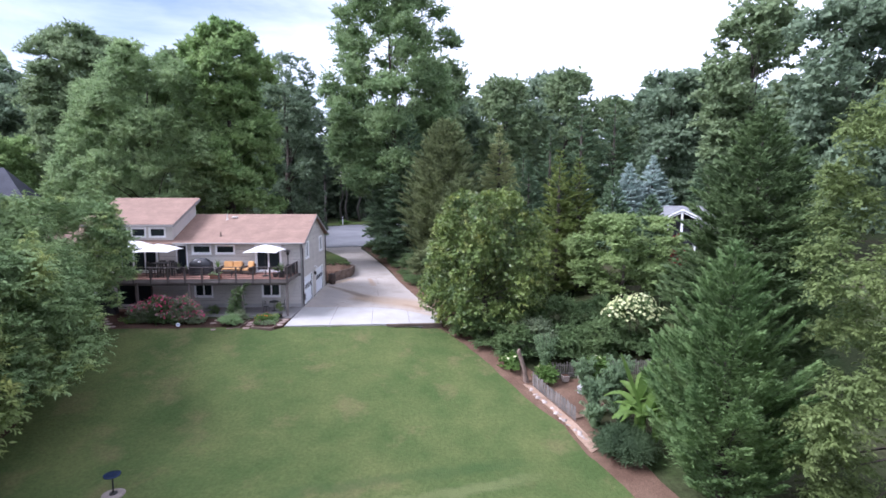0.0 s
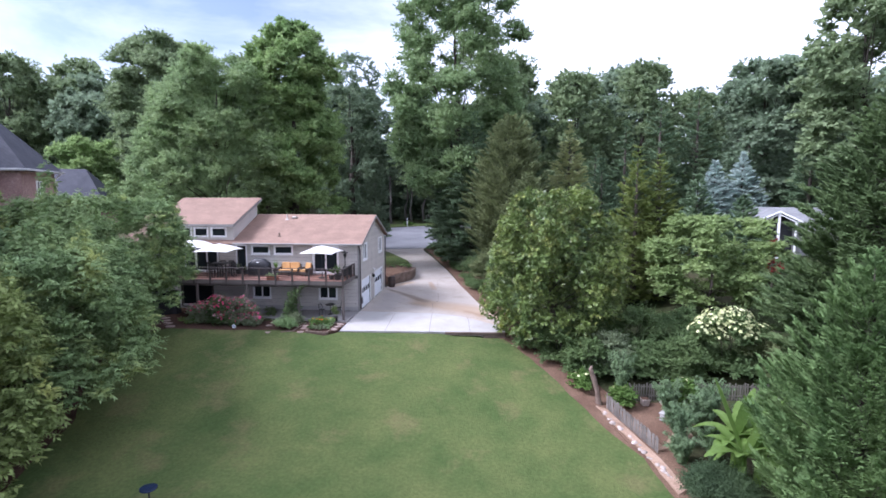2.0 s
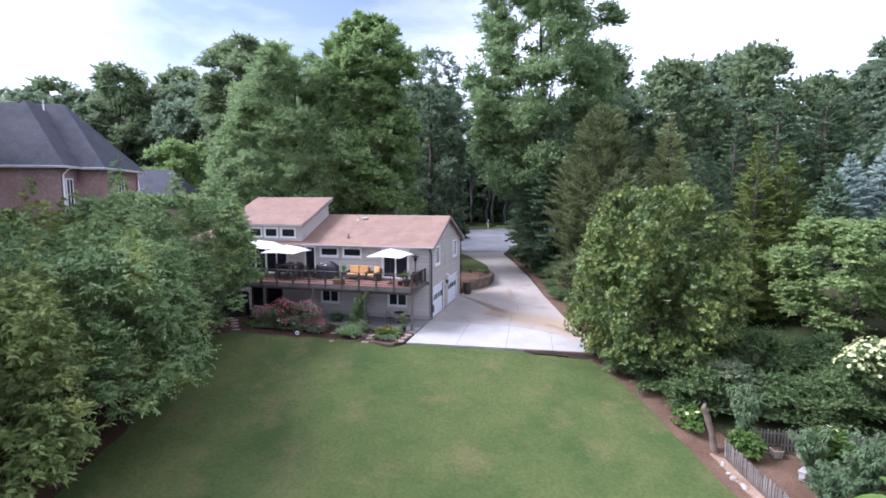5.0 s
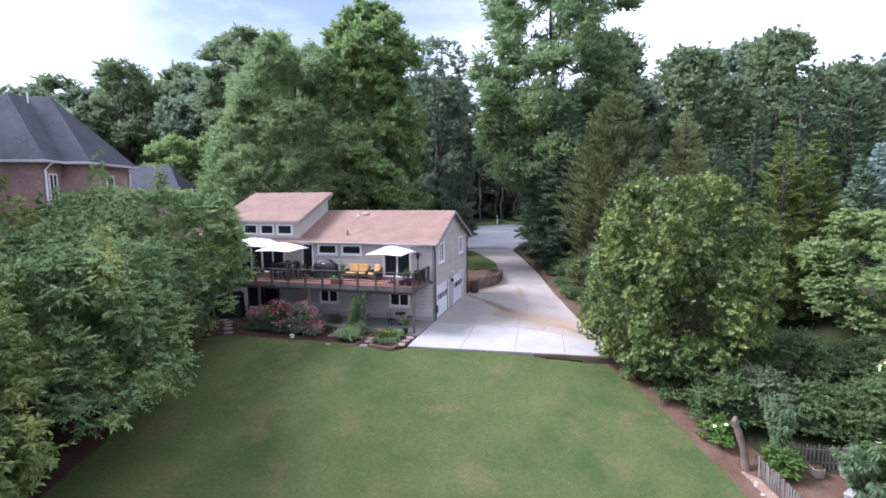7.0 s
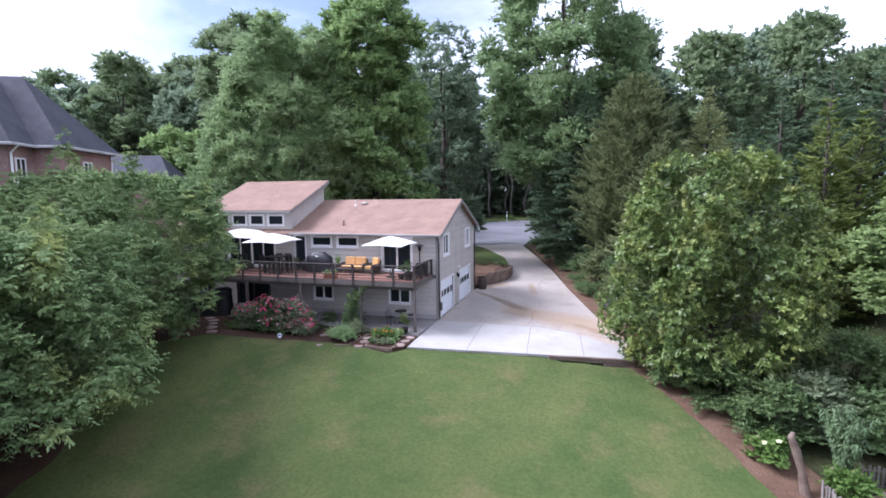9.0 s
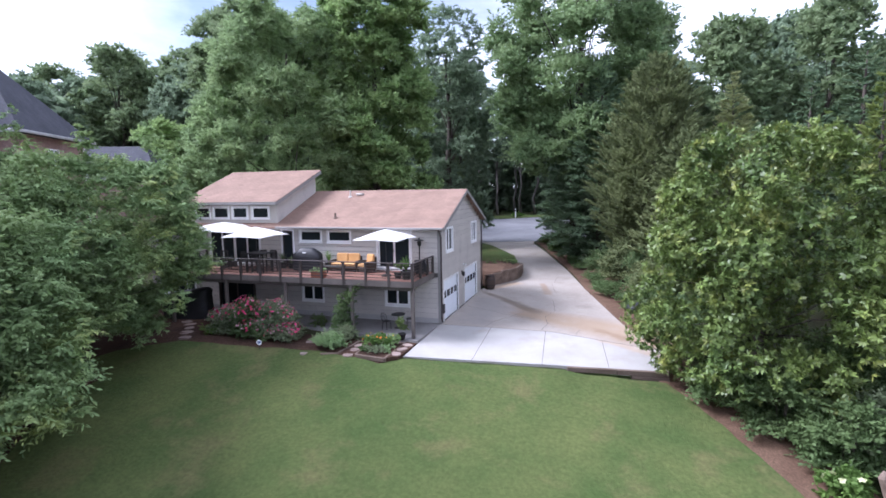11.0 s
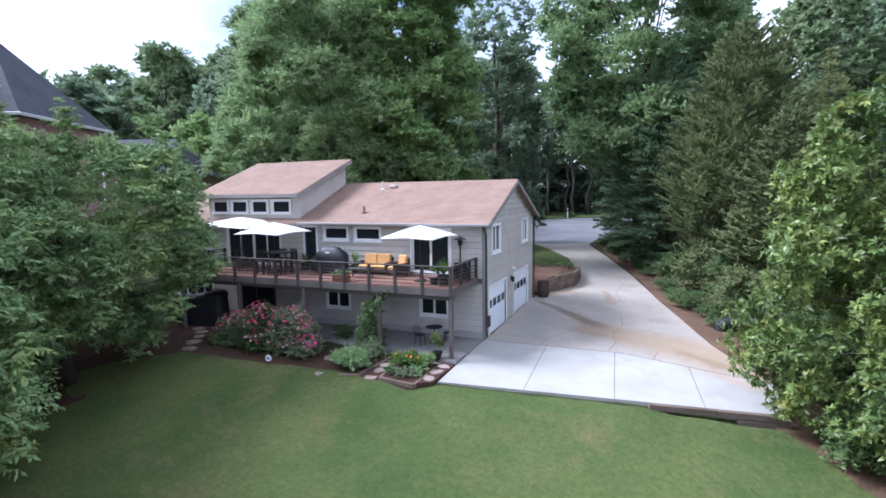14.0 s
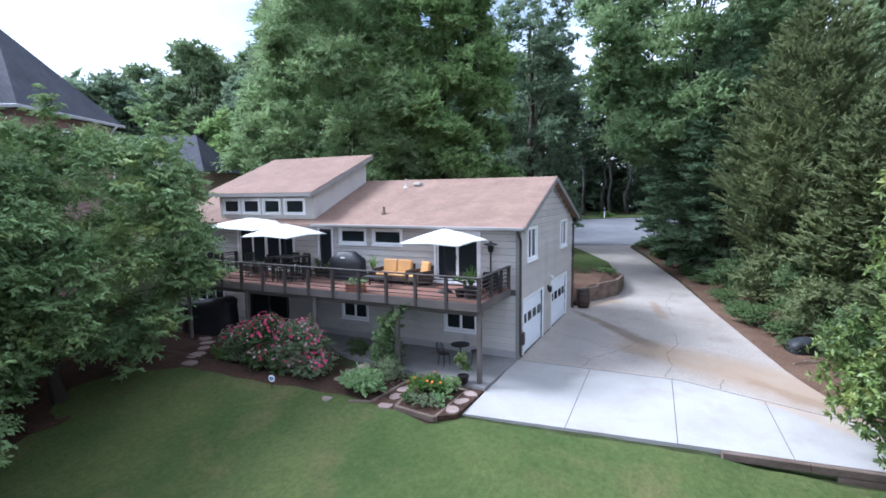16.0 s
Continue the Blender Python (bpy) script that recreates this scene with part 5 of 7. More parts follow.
for row, (y0, n, sc) in enumerate(((72, 13, 0.95), (88, 10, 1.1))):
    for i in range(n):
        x = -95 + 205 * (i + 0.5 * (row % 2)) / n + rng_w.uniform(-2.5, 2.5)
        y = y0 + rng_w.uniform(-4, 4) - max(0, (x - 20)) * 0.33 - max(0, (-x - 30)) * 0.25
        if row == 0 and -26 < x < 14:
            continue
        plant(wood[rng_w.randrange(4)], x, y, sc * rng_w.uniform(0.85, 1.06) * (1.02 if x > 8 else 0.95))
for x, y, s in ((14, 44, 0.95), (26, 46, 0.9), (35.2, 44.5, 1.17), (41.0, 45.5, 1.14), (50, 32, 0.9), (56, 24, 1.0), (47, 42, 0.9)):
    plant(pine, x, y, s)
for x, y, s in ((56, 16, 0.92), (66, -2, 1.1), (54, 30, 1.08), (60, -16, 1.0), (50, 44, 1.02), (24, 54, 0.97), (12, 58, 1.04), (36, 56, 0.92), (-84, 36, 0.85), (-56, 42, 0.78), (-28, 46, 0.8), (-70, 42, 0.9), (-48, 53, 0.85), (-63, 51, 0.88), (-77, 48, 0.85), (-92, 43, 0.85), (-40, 58, 0.86), (-99, 30, 0.85), (-60, 63, 0.8), (-75, 58, 0.8), (-52, 68, 0.8), (-88, 52, 0.9), (-50, 47, 0.78), (-64, 46, 0.8), (-33, 66, 0.8), (-80, 52, 0.95), (-67.5, 54, 0.95), (-95, 50, 0.95)):
    plant(wood[rng_w.randrange(4)], x, y, s)
# unseen trees added west of the cherries, beyond the lawn's edge, to shade it
for x, y, s in ((-28.0, -16.5, 0.85), (-26.0, -22.5, 0.95), (-24.0, -28.0, 1.0), (-23.0, -35.5, 1.0)):
    plant(wood[rng_w.randrange(4)], x, y, s)
tall = broadleaf("woodland_tree", "tall bare-stemmed woodland tree", on(-9.0, 82), 27, 5.0, 12.0, 12, 0.62, 4.0, L_OAKHAZE, 79, bark=M_GREYBARK, top=0.5, narrow=0.7, group="bare-stemmed trees", trunk_r=0.3)
for x, y, s in ((-13.5, 80, 0.95), (-6.0, 82, 1.05), (-3.0, 85, 1.0), (0.5, 83, 0.9), (3.5, 86, 1.0), (-11, 86, 1.0), (6.5, 85, 0.95), (-17, 79, 1.0)):
    plant(tall, x, y, s)
# the depth of the wood, where no single tree can be told
rng_f = np.random.default_rng(9)
FC, FR = [], []
for i in range(230):
    a = radians(-78 + 156 * i / 229)
    d = 112 + 8 * rng_f.random() - 30 * abs(math.sin(a)) ** 2
    x, y = math.sin(a) * d * 1.05 + 5, math.cos(a) * d - 12
    for z in (1.2, 3.0, 7.0, 12.0, 17.0):
        FC.append((x + rng_f.normal() * 1.5, y + rng_f.normal() * 2, ground(x, y) + z * (0.85 + 0.3 * rng_f.random())))
        FR.append(3.4 * (0.8 + 0.4 * rng_f.random()))
for i in range(46):
    x = -34 + 62 * i / 45
    for z in (0.8, 2.4, 4.2, 6.4, 9.0, 12.5):
        FC.append((x + rng_f.normal(), 93 + rng_f.normal() * 2.5, ground(x, 93) + z * (0.85 + 0.3 * rng_f.random())))
        FR.append(3.3 * (0.8 + 0.4 * rng_f.random()))
P, A, U, S = clump_leaves(rng_f, FC, FR, 0.42, 1.5)
tagged(leaf_mesh("far_woods", P, A, U, S, S * 0.6, L_OAKHAZE, far=True), "dark mass of far woodland behind the trees", "woods", kind="stuff")
for i, (x, y, h, r) in enumerate(((33.0, 12.0, 8.0, 3.2), (31.5, 19.0, 9.5, 3.4), (23.0, 26.0, 12.5, 3.6))):
    conifer("cedar_tree", "dark green garden conifer", on(x, y), h, r, L_FIR, 330 + i, whorls=24, arms=12, leaf=0.5, density=20, rise=0.3, width=0.42, group="garden conifers")
conifer("cedar_tree", "dark green cedar behind the driveway bed", on(13.2, 10.5), 11.0, 3.6, L_CEDAR, 350, whorls=36, arms=15, leaf=0.34, density=34, rise=0.5, power=0.65, width=0.42, group="driveway cedars")
conifer("cedar_tree", "dark green cedar behind the driveway bed", on(14.6, 5.6), 9.0, 3.2, L_CEDAR, 351, whorls=34, arms=15, leaf=0.34, density=34, rise=0.5, power=0.65, width=0.42, group="driveway cedars")


# ---- on the deck ----
def umbrella(at, side, edge_z, apex_z, turn, label):
    u = thing("patio_umbrella", label, "umbrella", at, turn, "deck umbrellas")
    h = side / 2
    bm = bmesh.new()
    n = 8
    ring = []
    for j in range(n * 4):
        e, f = divmod(j, n)
        f = f / n
        c = [(-h, -h), (h, -h), (h, h), (-h, h)]
        a, b = Vector(c[e]), Vector(c[(e + 1) % 4])
        p = a.lerp(b, f)
        ring.append(Vector((p.x, p.y, edge_z - at[2] + 0.10 * (1 - abs(2 * f - 1)) ** 1.0 * 0.6)))
    top = Vector((0, 0, apex_z - at[2]))
    levels = []
    for k in range(6):
        s = k / 6
        levels.append([bm.verts.new(r.lerp(top, s) + Vector((0, 0, 0.03 * math.sin(math.pi * s)))) for r in ring])
    tip = bm.verts.new(top)
    m = len(ring)
    for a, b in zip(levels, levels[1:]):
        for i in range(m):
            bm.faces.new((a[i], a[(i + 1) % m], b[(i + 1) % m], b[i]))
    for i in range(m):
        bm.faces.new((levels[-1][i], levels[-1][(i + 1) % m], tip))
    ext = bmesh.ops.extrude_edge_only(bm, edges=[e for e in bm.edges if e.is_boundary])
    for v in ext["geom"]:
        if isinstance(v, bmesh.types.BMVert):
            v.co.z -= 0.04
    bmesh.ops.recalc_face_normals(bm, faces=bm.faces)
    part("canopy", bm, M_CANVAS, u)
    bm = bmesh.new()
    tube(bm, [(0, 0, 0.05), (0, 0, apex_z - at[2] + 0.06)], [0.024, 0.02], 10)
    part("pole", bm, M_METAL, u)
    for sx, sy in ((-1, -1), (1, -1), (1, 1), (-1, 1)):
        bm = bmesh.new()
        tube(bm, [(0, 0, apex_z - at[2] - 0.03), (sx * h * 0.97, sy * h * 0.97, edge_z - at[2] - 0.01)], [0.01, 0.008], 5)
        part("rib", bm, M_METAL, u)
    bm = bmesh.new()
    lathe(bm, [(0.28, 0.0), (0.28, 0.04), (0.2, 0.09), (0.05, 0.11), (0.04, 0.3)], 16)
    part("base", bm, M_METAL, u)
    return u


umbrella((-2.32, -1.75, DTOP), 2.42, 4.7, 5.18, -3, "white square patio umbrella, open, over the deck by the single slider")
umbrella((-10.25, -1.62, DTOP), 2.55, 4.74, 5.24, 0, "white square patio umbrella, open, over the dining table")
umbrella((-12.95, -1.0, DTOP), 3.5, 5.0, 5.45, 4, "white square patio umbrella, open, at the far end of the deck")


def rounded_cover(name, label, category, at, lx, ly, h, turn=0, top=0.72, mat=M_BLACK, slope=0.0):
    """A vinyl cover draped over something: wide skirts, drawn-in shoulders and soft folds."""
    t = thing(name, label, category, at, turn)
    bm = bmesh.new()
    sides, rings = 28, []
    for z, s in ((0.0, 1.0), (0.25, 0.99), (0.55, 0.97), (0.74, 0.95), (0.88, top + 0.12), (0.97, top), (1.0, top * 0.82)):
        r = []
        for k in range(sides):
            a = k * math.tau / sides
            ca, sa = math.cos(a), math.sin(a)
            q = (abs(ca) ** 4 + abs(sa) ** 4) ** -0.25
            w = 1 + 0.035 * math.sin(a * 9) * (1 - z)
            x, y = lx / 2 * s * q * ca * w, ly / 2 * s * q * sa * w
            r.append(bm.verts.new((x, y, h * z * (1 + slope * x / lx))))
        rings.append(r)
    for a, b in zip(rings, rings[1:]):
        for k in range(sides):
            bm.faces.new((a[k], a[(k + 1) % sides], b[(k + 1) % sides], b[k]))
    bm.faces.new(rings[-1])
    part("cover", bm, mat, t, smooth=True)
    return t


grill = rounded_cover("grill", "barbecue grill under a black vinyl cover on the deck", "grill", (-7.5, -0.8, DTOP), 1.75, 0.75, 1.24, top=0.52)
boxed("label_patch", -0.1, 0.12, -0.372, -0.366, 0.98, 1.04, M_WHITE, grill, 0)


def seat_with_cushions(name, label, at, width, turn, seats):
    s = thing(name, label, "sofa" if seats > 1 else "chair", at, turn)
    boxed("seat_frame", -width / 2, width / 2, -0.38, 0.34, 0.14, 0.3, M_WICKER, s, 0.02)
    boxed("back_frame", -width / 2, width / 2, 0.3, 0.4, 0.14, 0.82, M_WICKER, s, 0.03, m=Matrix.Rotation(radians(-6), 4, "X"))
    for x in (-width / 2 - 0.06, width / 2 - 0.04):
        boxed("armrest", x, x + 0.1, -0.38, 0.36, 0.12, 0.6, M_WICKER, s, 0.03)
    for x in (-width / 2 + 0.05, width / 2 - 0.05):
        for y in (-0.33, 0.3):
            boxed("leg", x - 0.03, x + 0.03, y - 0.03, y + 0.03, 0, 0.15, M_WICKER, s, 0.005)
    w = (width - 0.1) / seats
    for i in range(seats):
        a = -width / 2 + 0.05 + i * w
        boxed("seat_cushion", a + 0.01, a + w - 0.01, -0.38, 0.22, 0.3, 0.45, M_CUSHION, s, 0.05)
        boxed("back_cushion", a + 0.01, a + w - 0.01, 0.14, 0.3, 0.42, 0.98, M_CUSHION, s, 0.06, m=Matrix.Rotation(radians(-8), 4, "X"))
    return s


seat_with_cushions("sofa", "dark wicker loveseat with orange cushions", (-5.25, -0.6, DTOP), 1.55, 0, 2)
seat_with_cushions("armchair", "dark wicker armchair with orange cushions", (-3.95, -0.75, DTOP), 0.72, -25, 1)


def dining_chair(at, turn):
    c = thing("dining_chair", "black metal bar stool with a slatted back", "chair", at, turn, "stools round the deck table")
    boxed("seat", -0.22, 0.22, -0.22, 0.22, 0.62, 0.68, M_METAL, c, 0.015)
    for x in (-0.2, 0.2):
        for y, h in ((-0.2, 0.62), (0.2, 1.06)):
            boxed("leg", x - 0.022, x + 0.022, y - 0.022, y + 0.022, 0, h, M_METAL, c, 0.004)
    boxed("foot_rail", -0.18, 0.18, -0.215, -0.185, 0.22, 0.25, M_METAL, c, 0.004)
    for k in range(5):
        boxed("back_slat", -0.15 + k * 0.075 - 0.016, -0.15 + k * 0.075 + 0.016, 0.19, 0.21, 0.7, 1.03, M_METAL, c, 0.003)
    boxed("top_rail", -0.22, 0.22, 0.18, 0.22, 1.02, 1.09, M_METAL, c, 0.008)
    return c


table = thing("dining_table", "dark bar-height patio table on the deck", "table", (-10.0, -1.75, DTOP))
boxed("tabletop", -0.62, 0.62, -0.5, 0.5, 0.99, 1.04, M_METAL, table, 0.012)
for x in (-0.54, 0.54):
    for y in (-0.42, 0.42):
        boxed("leg", x - 0.035, x + 0.035, y - 0.035, y + 0.035, 0, 0.99, M_METAL, table, 0.005)
dc = dining_chair((-10.35, -2.35, DTOP), 180)
for x, y, r in ((-9.7, -2.35, 176), (-9.2, -1.75, -90), (-10.35, -1.1, 3), (-9.7, -1.1, -5), (-10.85, -1.75, 90), (-12.3, -1.7, 60), (-14.1, -2.2, 110), (-13.4, -2.4, 165)):
    copy_thing(dc, pose(x, y, DTOP, 0, 0, r))
bench = thing("coffee_table", "low black slatted coffee table on the deck", "table", (-5.35, -1.7, DTOP), 8)
for k in range(6):
    boxed("slat", -0.55, 0.55, -0.3 + k * 0.1, -0.22 + k * 0.1, 0.4, 0.43, M_METAL, bench, 0.005)
for x in (-0.48, 0.48):
    for y in (-0.24, 0.24):
        boxed("leg", x - 0.025, x + 0.025, y - 0.025, y + 0.025, 0, 0.4, M_METAL, bench, 0.004)
heater = thing("patio_heater", "tall dark patio heater with a round hood", "heater", (-0.95, -0.55, DTOP))
for nm, prof in (("base", [(0.23, 0), (0.23, 0.5), (0.19, 0.56), (0.05, 0.6)]), ("pole", [(0.035, 0.6), (0.035, 1.42)]), ("burner", [(0.05, 1.42), (0.1, 1.48), (0.12, 1.66), (0.05, 1.7)]), ("hood", [(0.28, 1.72), (0.265, 1.75), (0.06, 1.82), (0.03, 1.86)])):
    bm = bmesh.new()
    lathe(bm, prof, 18)
    part(nm, bm, M_METAL, heater, smooth=False)
lounge = thing("lounge_chair", "dark reclining deck chair beside the rail", "chair", (-0.72, -1.1, DTOP), 200)
boxed("seat", -0.28, 0.28, -0.3, 0.3, 0.32, 0.38, M_BLACK, lounge, 0.02)
boxed("backrest", -0.28, 0.28, 0.24, 0.3, 0.32, 1.05, M_BLACK, lounge, 0.02, m=Matrix.Rotation(radians(-22), 4, "X"))
for x in (-0.3, 0.3):
    boxed("armrest", x - 0.03, x + 0.03, -0.3, 0.35, 0.55, 0.6, M_BLACK, lounge, 0.01)
    for y in (-0.27, 0.27):
        boxed("leg", x - 0.02, x + 0.02, y - 0.02, y + 0.02, 0, 0.56, M_METAL, lounge, 0.004)


def strap_leaves(rng, n, h, spread, width, droop=0.5):
    """Arching strap leaves as bent ribbons; returns arrays."""
    V, F = [], []
    for i in range(n):
        a = rng.random() * math.tau
        l = h * (0.6 + 0.5 * rng.random())
        s = spread * (0.3 + 0.8 * rng.random())
        d = np.array((math.cos(a), math.sin(a), 0))
        sd = np.array((-math.sin(a), math.cos(a), 0))
        b = len(V)
        for k in range(5):
            t = k / 4
            c = d * s * t ** 1.4 + np.array((0, 0, l * (t - droop * t ** 3 * s / spread)))
            w = width * (1 - t) ** 0.6 * (0.5 + min(t * 4, 1) * 0.5) + 0.002
            V += [c - sd * w / 2, c + sd * w / 2]
        F += [(b + 2 * k, b + 2 * k + 1, b + 2 * k + 3, b + 2 * k + 2) for k in range(4)]
    return np.array(V), np.array(F)


def pot_plant(label, at, r, h, leafm, seed, potm=M_TERRA, leaf_h=0.5, n=46, kind="strap"):
    rng = np.random.default_rng(seed)
    t = thing("potted_plant", label, "plant", at)
    bm = bmesh.new()
    lathe(bm, [(r * 0.7, 0), (r * 0.95, h * 0.85), (r * 1.05, h * 0.86), (r * 1.05, h), (r * 0.9, h), (r * 0.88, h * 0.92)], 16)
    part("pot", bm, potm, t)
    if kind == "strap":
        V, F = strap_leaves(rng, n, leaf_h, r * 2.2, 0.035)
        V[:, 2] += h * 0.9
        mesh_from("foliage", V, F, leafm, t)
    else:
        C = [(r * 0.6 * math.cos(k), r * 0.6 * math.sin(k), h + leaf_h * (0.3 + 0.12 * k)) for k in range(6)]
        P, A, U, S = clump_leaves(rng, C, [leaf_h * 0.34] * 6, 90, 0.1)
        leaf_mesh("foliage", P, A, U, S, S * 0.5, leafm, t)
    return t


pot_plant("tall grassy plant in a dark pot by the rail corner", (-0.95, -2.45, DTOP), 0.27, 0.42, L_LIME, 5, M_METAL, 0.95, 90)
pot_plant("green plant in a dark pot beside the slider", (-1.45, -2.3, DTOP), 0.2, 0.28, L_LIME, 6, M_METAL, 0.5, 50, "bush")
pot_plant("spiky green plant in a pot beside the loveseat", (-6.35, -0.55, DTOP), 0.2, 0.4, L_LIME, 7, M_METAL, 1.0, 50)
pot_plant("spiky grey-green plant in a pot beside the door", (-9.35, -0.5, DTOP), 0.22, 0.35, L_GREYGREEN, 8, M_METAL, 0.8, 50)
pot_plant("spiky grey-green plant in a pot beside the door", (-8.75, -0.55, DTOP), 0.2, 0.3, L_GREYGREEN, 9, M_METAL, 0.6, 40)
pot_plant("green plant in a pot at the far end of the deck", (-14.3, -2.4, DTOP), 0.24, 0.35, L_SHRUB, 10, M_METAL, 0.5, 60, "bush")
rp = thing("planter_box", "terracotta red planter box with trailing greens on the deck rail", "planter", (-5.6, -2.85, DTOP))
boxed("trough", -0.38, 0.38, -0.16, 0.16, 0.0, 0.28, M_TERRA, rp, 0.02)
rngp = np.random.default_rng(3)
P, A, U, S = clump_leaves(rngp, [(-0.35 + 0.14 * k, 0, 0.36) for k in range(6)], [0.16] * 6, 160, 0.1)
leaf_mesh("foliage", P, A, U, S, S * 0.5, L_SEDUM, rp)
for x0, y0 in ((-13.4, -0.45),):
    rp2 = thing("planter_box", "long dark planter box with low greens by the wide sliders", "planter", (x0, y0, DTOP))
    boxed("trough", -0.7, 0.7, -0.18, 0.18, 0.0, 0.3, M_BROWN, rp2, 0.02)
    P, A, U, S = clump_leaves(rngp, [(-0.55 + 0.18 * k, 0, 0.38) for k in range(7)], [0.17] * 7, 160, 0.1)
    leaf_mesh("foliage", P, A, U, S, S * 0.5, L_GREYGREEN, rp2)

# wall lantern between the garage doors
lantern = thing("wall_lantern", "black wall lantern on the gable end between the garage doors", "lamp", (0.03, 4.05, 2.05))
boxed("bracket", 0.0, 0.06, -0.04, 0.04, -0.05, 0.2, M_METAL, lantern, 0.008)
boxed("lantern_body", 0.06, 0.2, -0.075, 0.075, -0.12, 0.14, M_METAL, lantern, 0.02)
meter = thing("meter_box", "grey electricity meter box on the gable wall", "box", (0.03, 0.22, 0.75))
boxed("case", 0.0, 0.12, -0.12, 0.12, -0.25, 0.25, M_PLASTIC, meter, 0.015)

flood = thing("flood_light", "small white twin flood light on the gable wall", "lamp", (0.03, 4.35, 2.62))
boxed("mount", 0.0, 0.05, -0.06, 0.06, -0.05, 0.05, M_WHITE, flood, 0.01)
for s in (-1, 1):
    bm = bmesh.new()
    lathe(bm, [(0.03, 0.0), (0.06, 0.1), (0.065, 0.14)], 12)
    bmesh.ops.transform(bm, matrix=Matrix.Translation((0.06, s * 0.09, 0.0)) @ Matrix.Rotation(radians(115), 4, "Y") @ Matrix.Rotation(radians(20 * s), 4, "X"), verts=bm.verts)
    part("lamp_head", bm, M_WHITE, flood)

# ---- under the deck and in the beds ----
bt = thing("bistro_table", "small round black wrought-iron table on the patio", "table", (-1.9, -1.35, 0))
for nm, prof in (("tabletop", [(0.36, 0.7), (0.37, 0.71), (0.37, 0.73), (0.35, 0.735)]), ("stem", [(0.03, 0.05), (0.02, 0.35), (0.03, 0.7)]), ("foot", [(0.22, 0.0), (0.2, 0.03), (0.03, 0.06)])):
    bm = bmesh.new()
    lathe(bm, prof, 20)
    part(nm, bm, M_METAL, bt)


def bistro_chair(at, turn):
    c = thing("bistro_chair", "black wrought-iron bistro chair with a round hooped back", "chair", at, turn, "bistro chairs")
    bm = bmesh.new()
    lathe(bm, [(0.2, 0.44), (0.21, 0.45), (0.21, 0.465), (0.19, 0.47)], 18)
    part("seat", bm, M_METAL, c)
    for k in range(4):
        a = math.pi / 4 + k * math.pi / 2
        bm = bmesh.new()
        tube(bm, [(0.23 * math.cos(a), 0.23 * math.sin(a), 0), (0.18 * math.cos(a), 0.18 * math.sin(a), 0.44)], [0.013, 0.013], 6)
        part("leg", bm, M_METAL, c)
    bm = bmesh.new()
    tube(bm, [(-0.19, 0.14, 0.45), (-0.2, 0.2, 0.75), (-0.13, 0.22, 0.9), (0, 0.23, 0.96), (0.13, 0.22, 0.9), (0.2, 0.2, 0.75), (0.19, 0.14, 0.45)], [0.013] * 7, 6)
    part("back_hoop", bm, M_METAL, c)
    for x in (-0.11, -0.04, 0.04, 0.11):
        bm = bmesh.new()
        tube(bm, [(x, 0.17, 0.46), (x * 1.1, 0.22, 0.9)], [0.008, 0.008], 5)
        part("back_bar", bm, M_METAL, c)
    return c


bc = bistro_chair((-2.35, -1.85, 0), 40 + 180 - 60)
copy_thing(bc, pose(-1.35, -1.1, 0, 0, 0, -70))
cover = rounded_cover("covered_furniture", "tall garden furniture under a black cover beside the patio", "covered furniture", (-15.0, -1.9, ground(-15, -1.9)), 3.0, 1.1, 1.65, 8, 0.86, slope=0.3)

for i, (x, y, r, h) in enumerate(((-10.4, -4.1, 1.2, 1.7), (-9.1, -4.0, 1.35, 2.1), (-7.4, -4.05, 1.45, 2.15), (-8.3, -4.7, 1.1, 1.3), (-6.6, -4.55, 1.1, 1.2))):
    shrub("rose_bush", "rose bush with red and faded pink blooms", (x, y, ground(x, y)), r, r * 0.85, h, 0.11, 120, L_SHRUB if i % 2 else L_GREYGREEN, 100 + i, 12, "rose bush", "rose bushes", flowers=((M_RED, 185, 0.09, "bloom"), (M_PINK, 260, 0.06, "faded_bloom")))
shrub("shrub", "low bright green shrub beside the roses", (-11.2, -4.4, ground(-11.2, -4.4)), 0.7, 0.7, 0.75, 0.1, 130, L_LIME, 111, 7)
shrub("shrub", "dark green low shrub by the patio", (-6.2, -2.0, ground(-6.2, -2.0)), 0.55, 0.5, 0.85, 0.1, 120, L_SHRUB, 112, 7)
shrub("sedum", "dense pale green sedum clump", (-3.85, -5.0, ground(-3.85, -5.0)), 0.85, 0.72, 0.9, 0.1, 190, L_SEDUM, 113, 14, "plant")


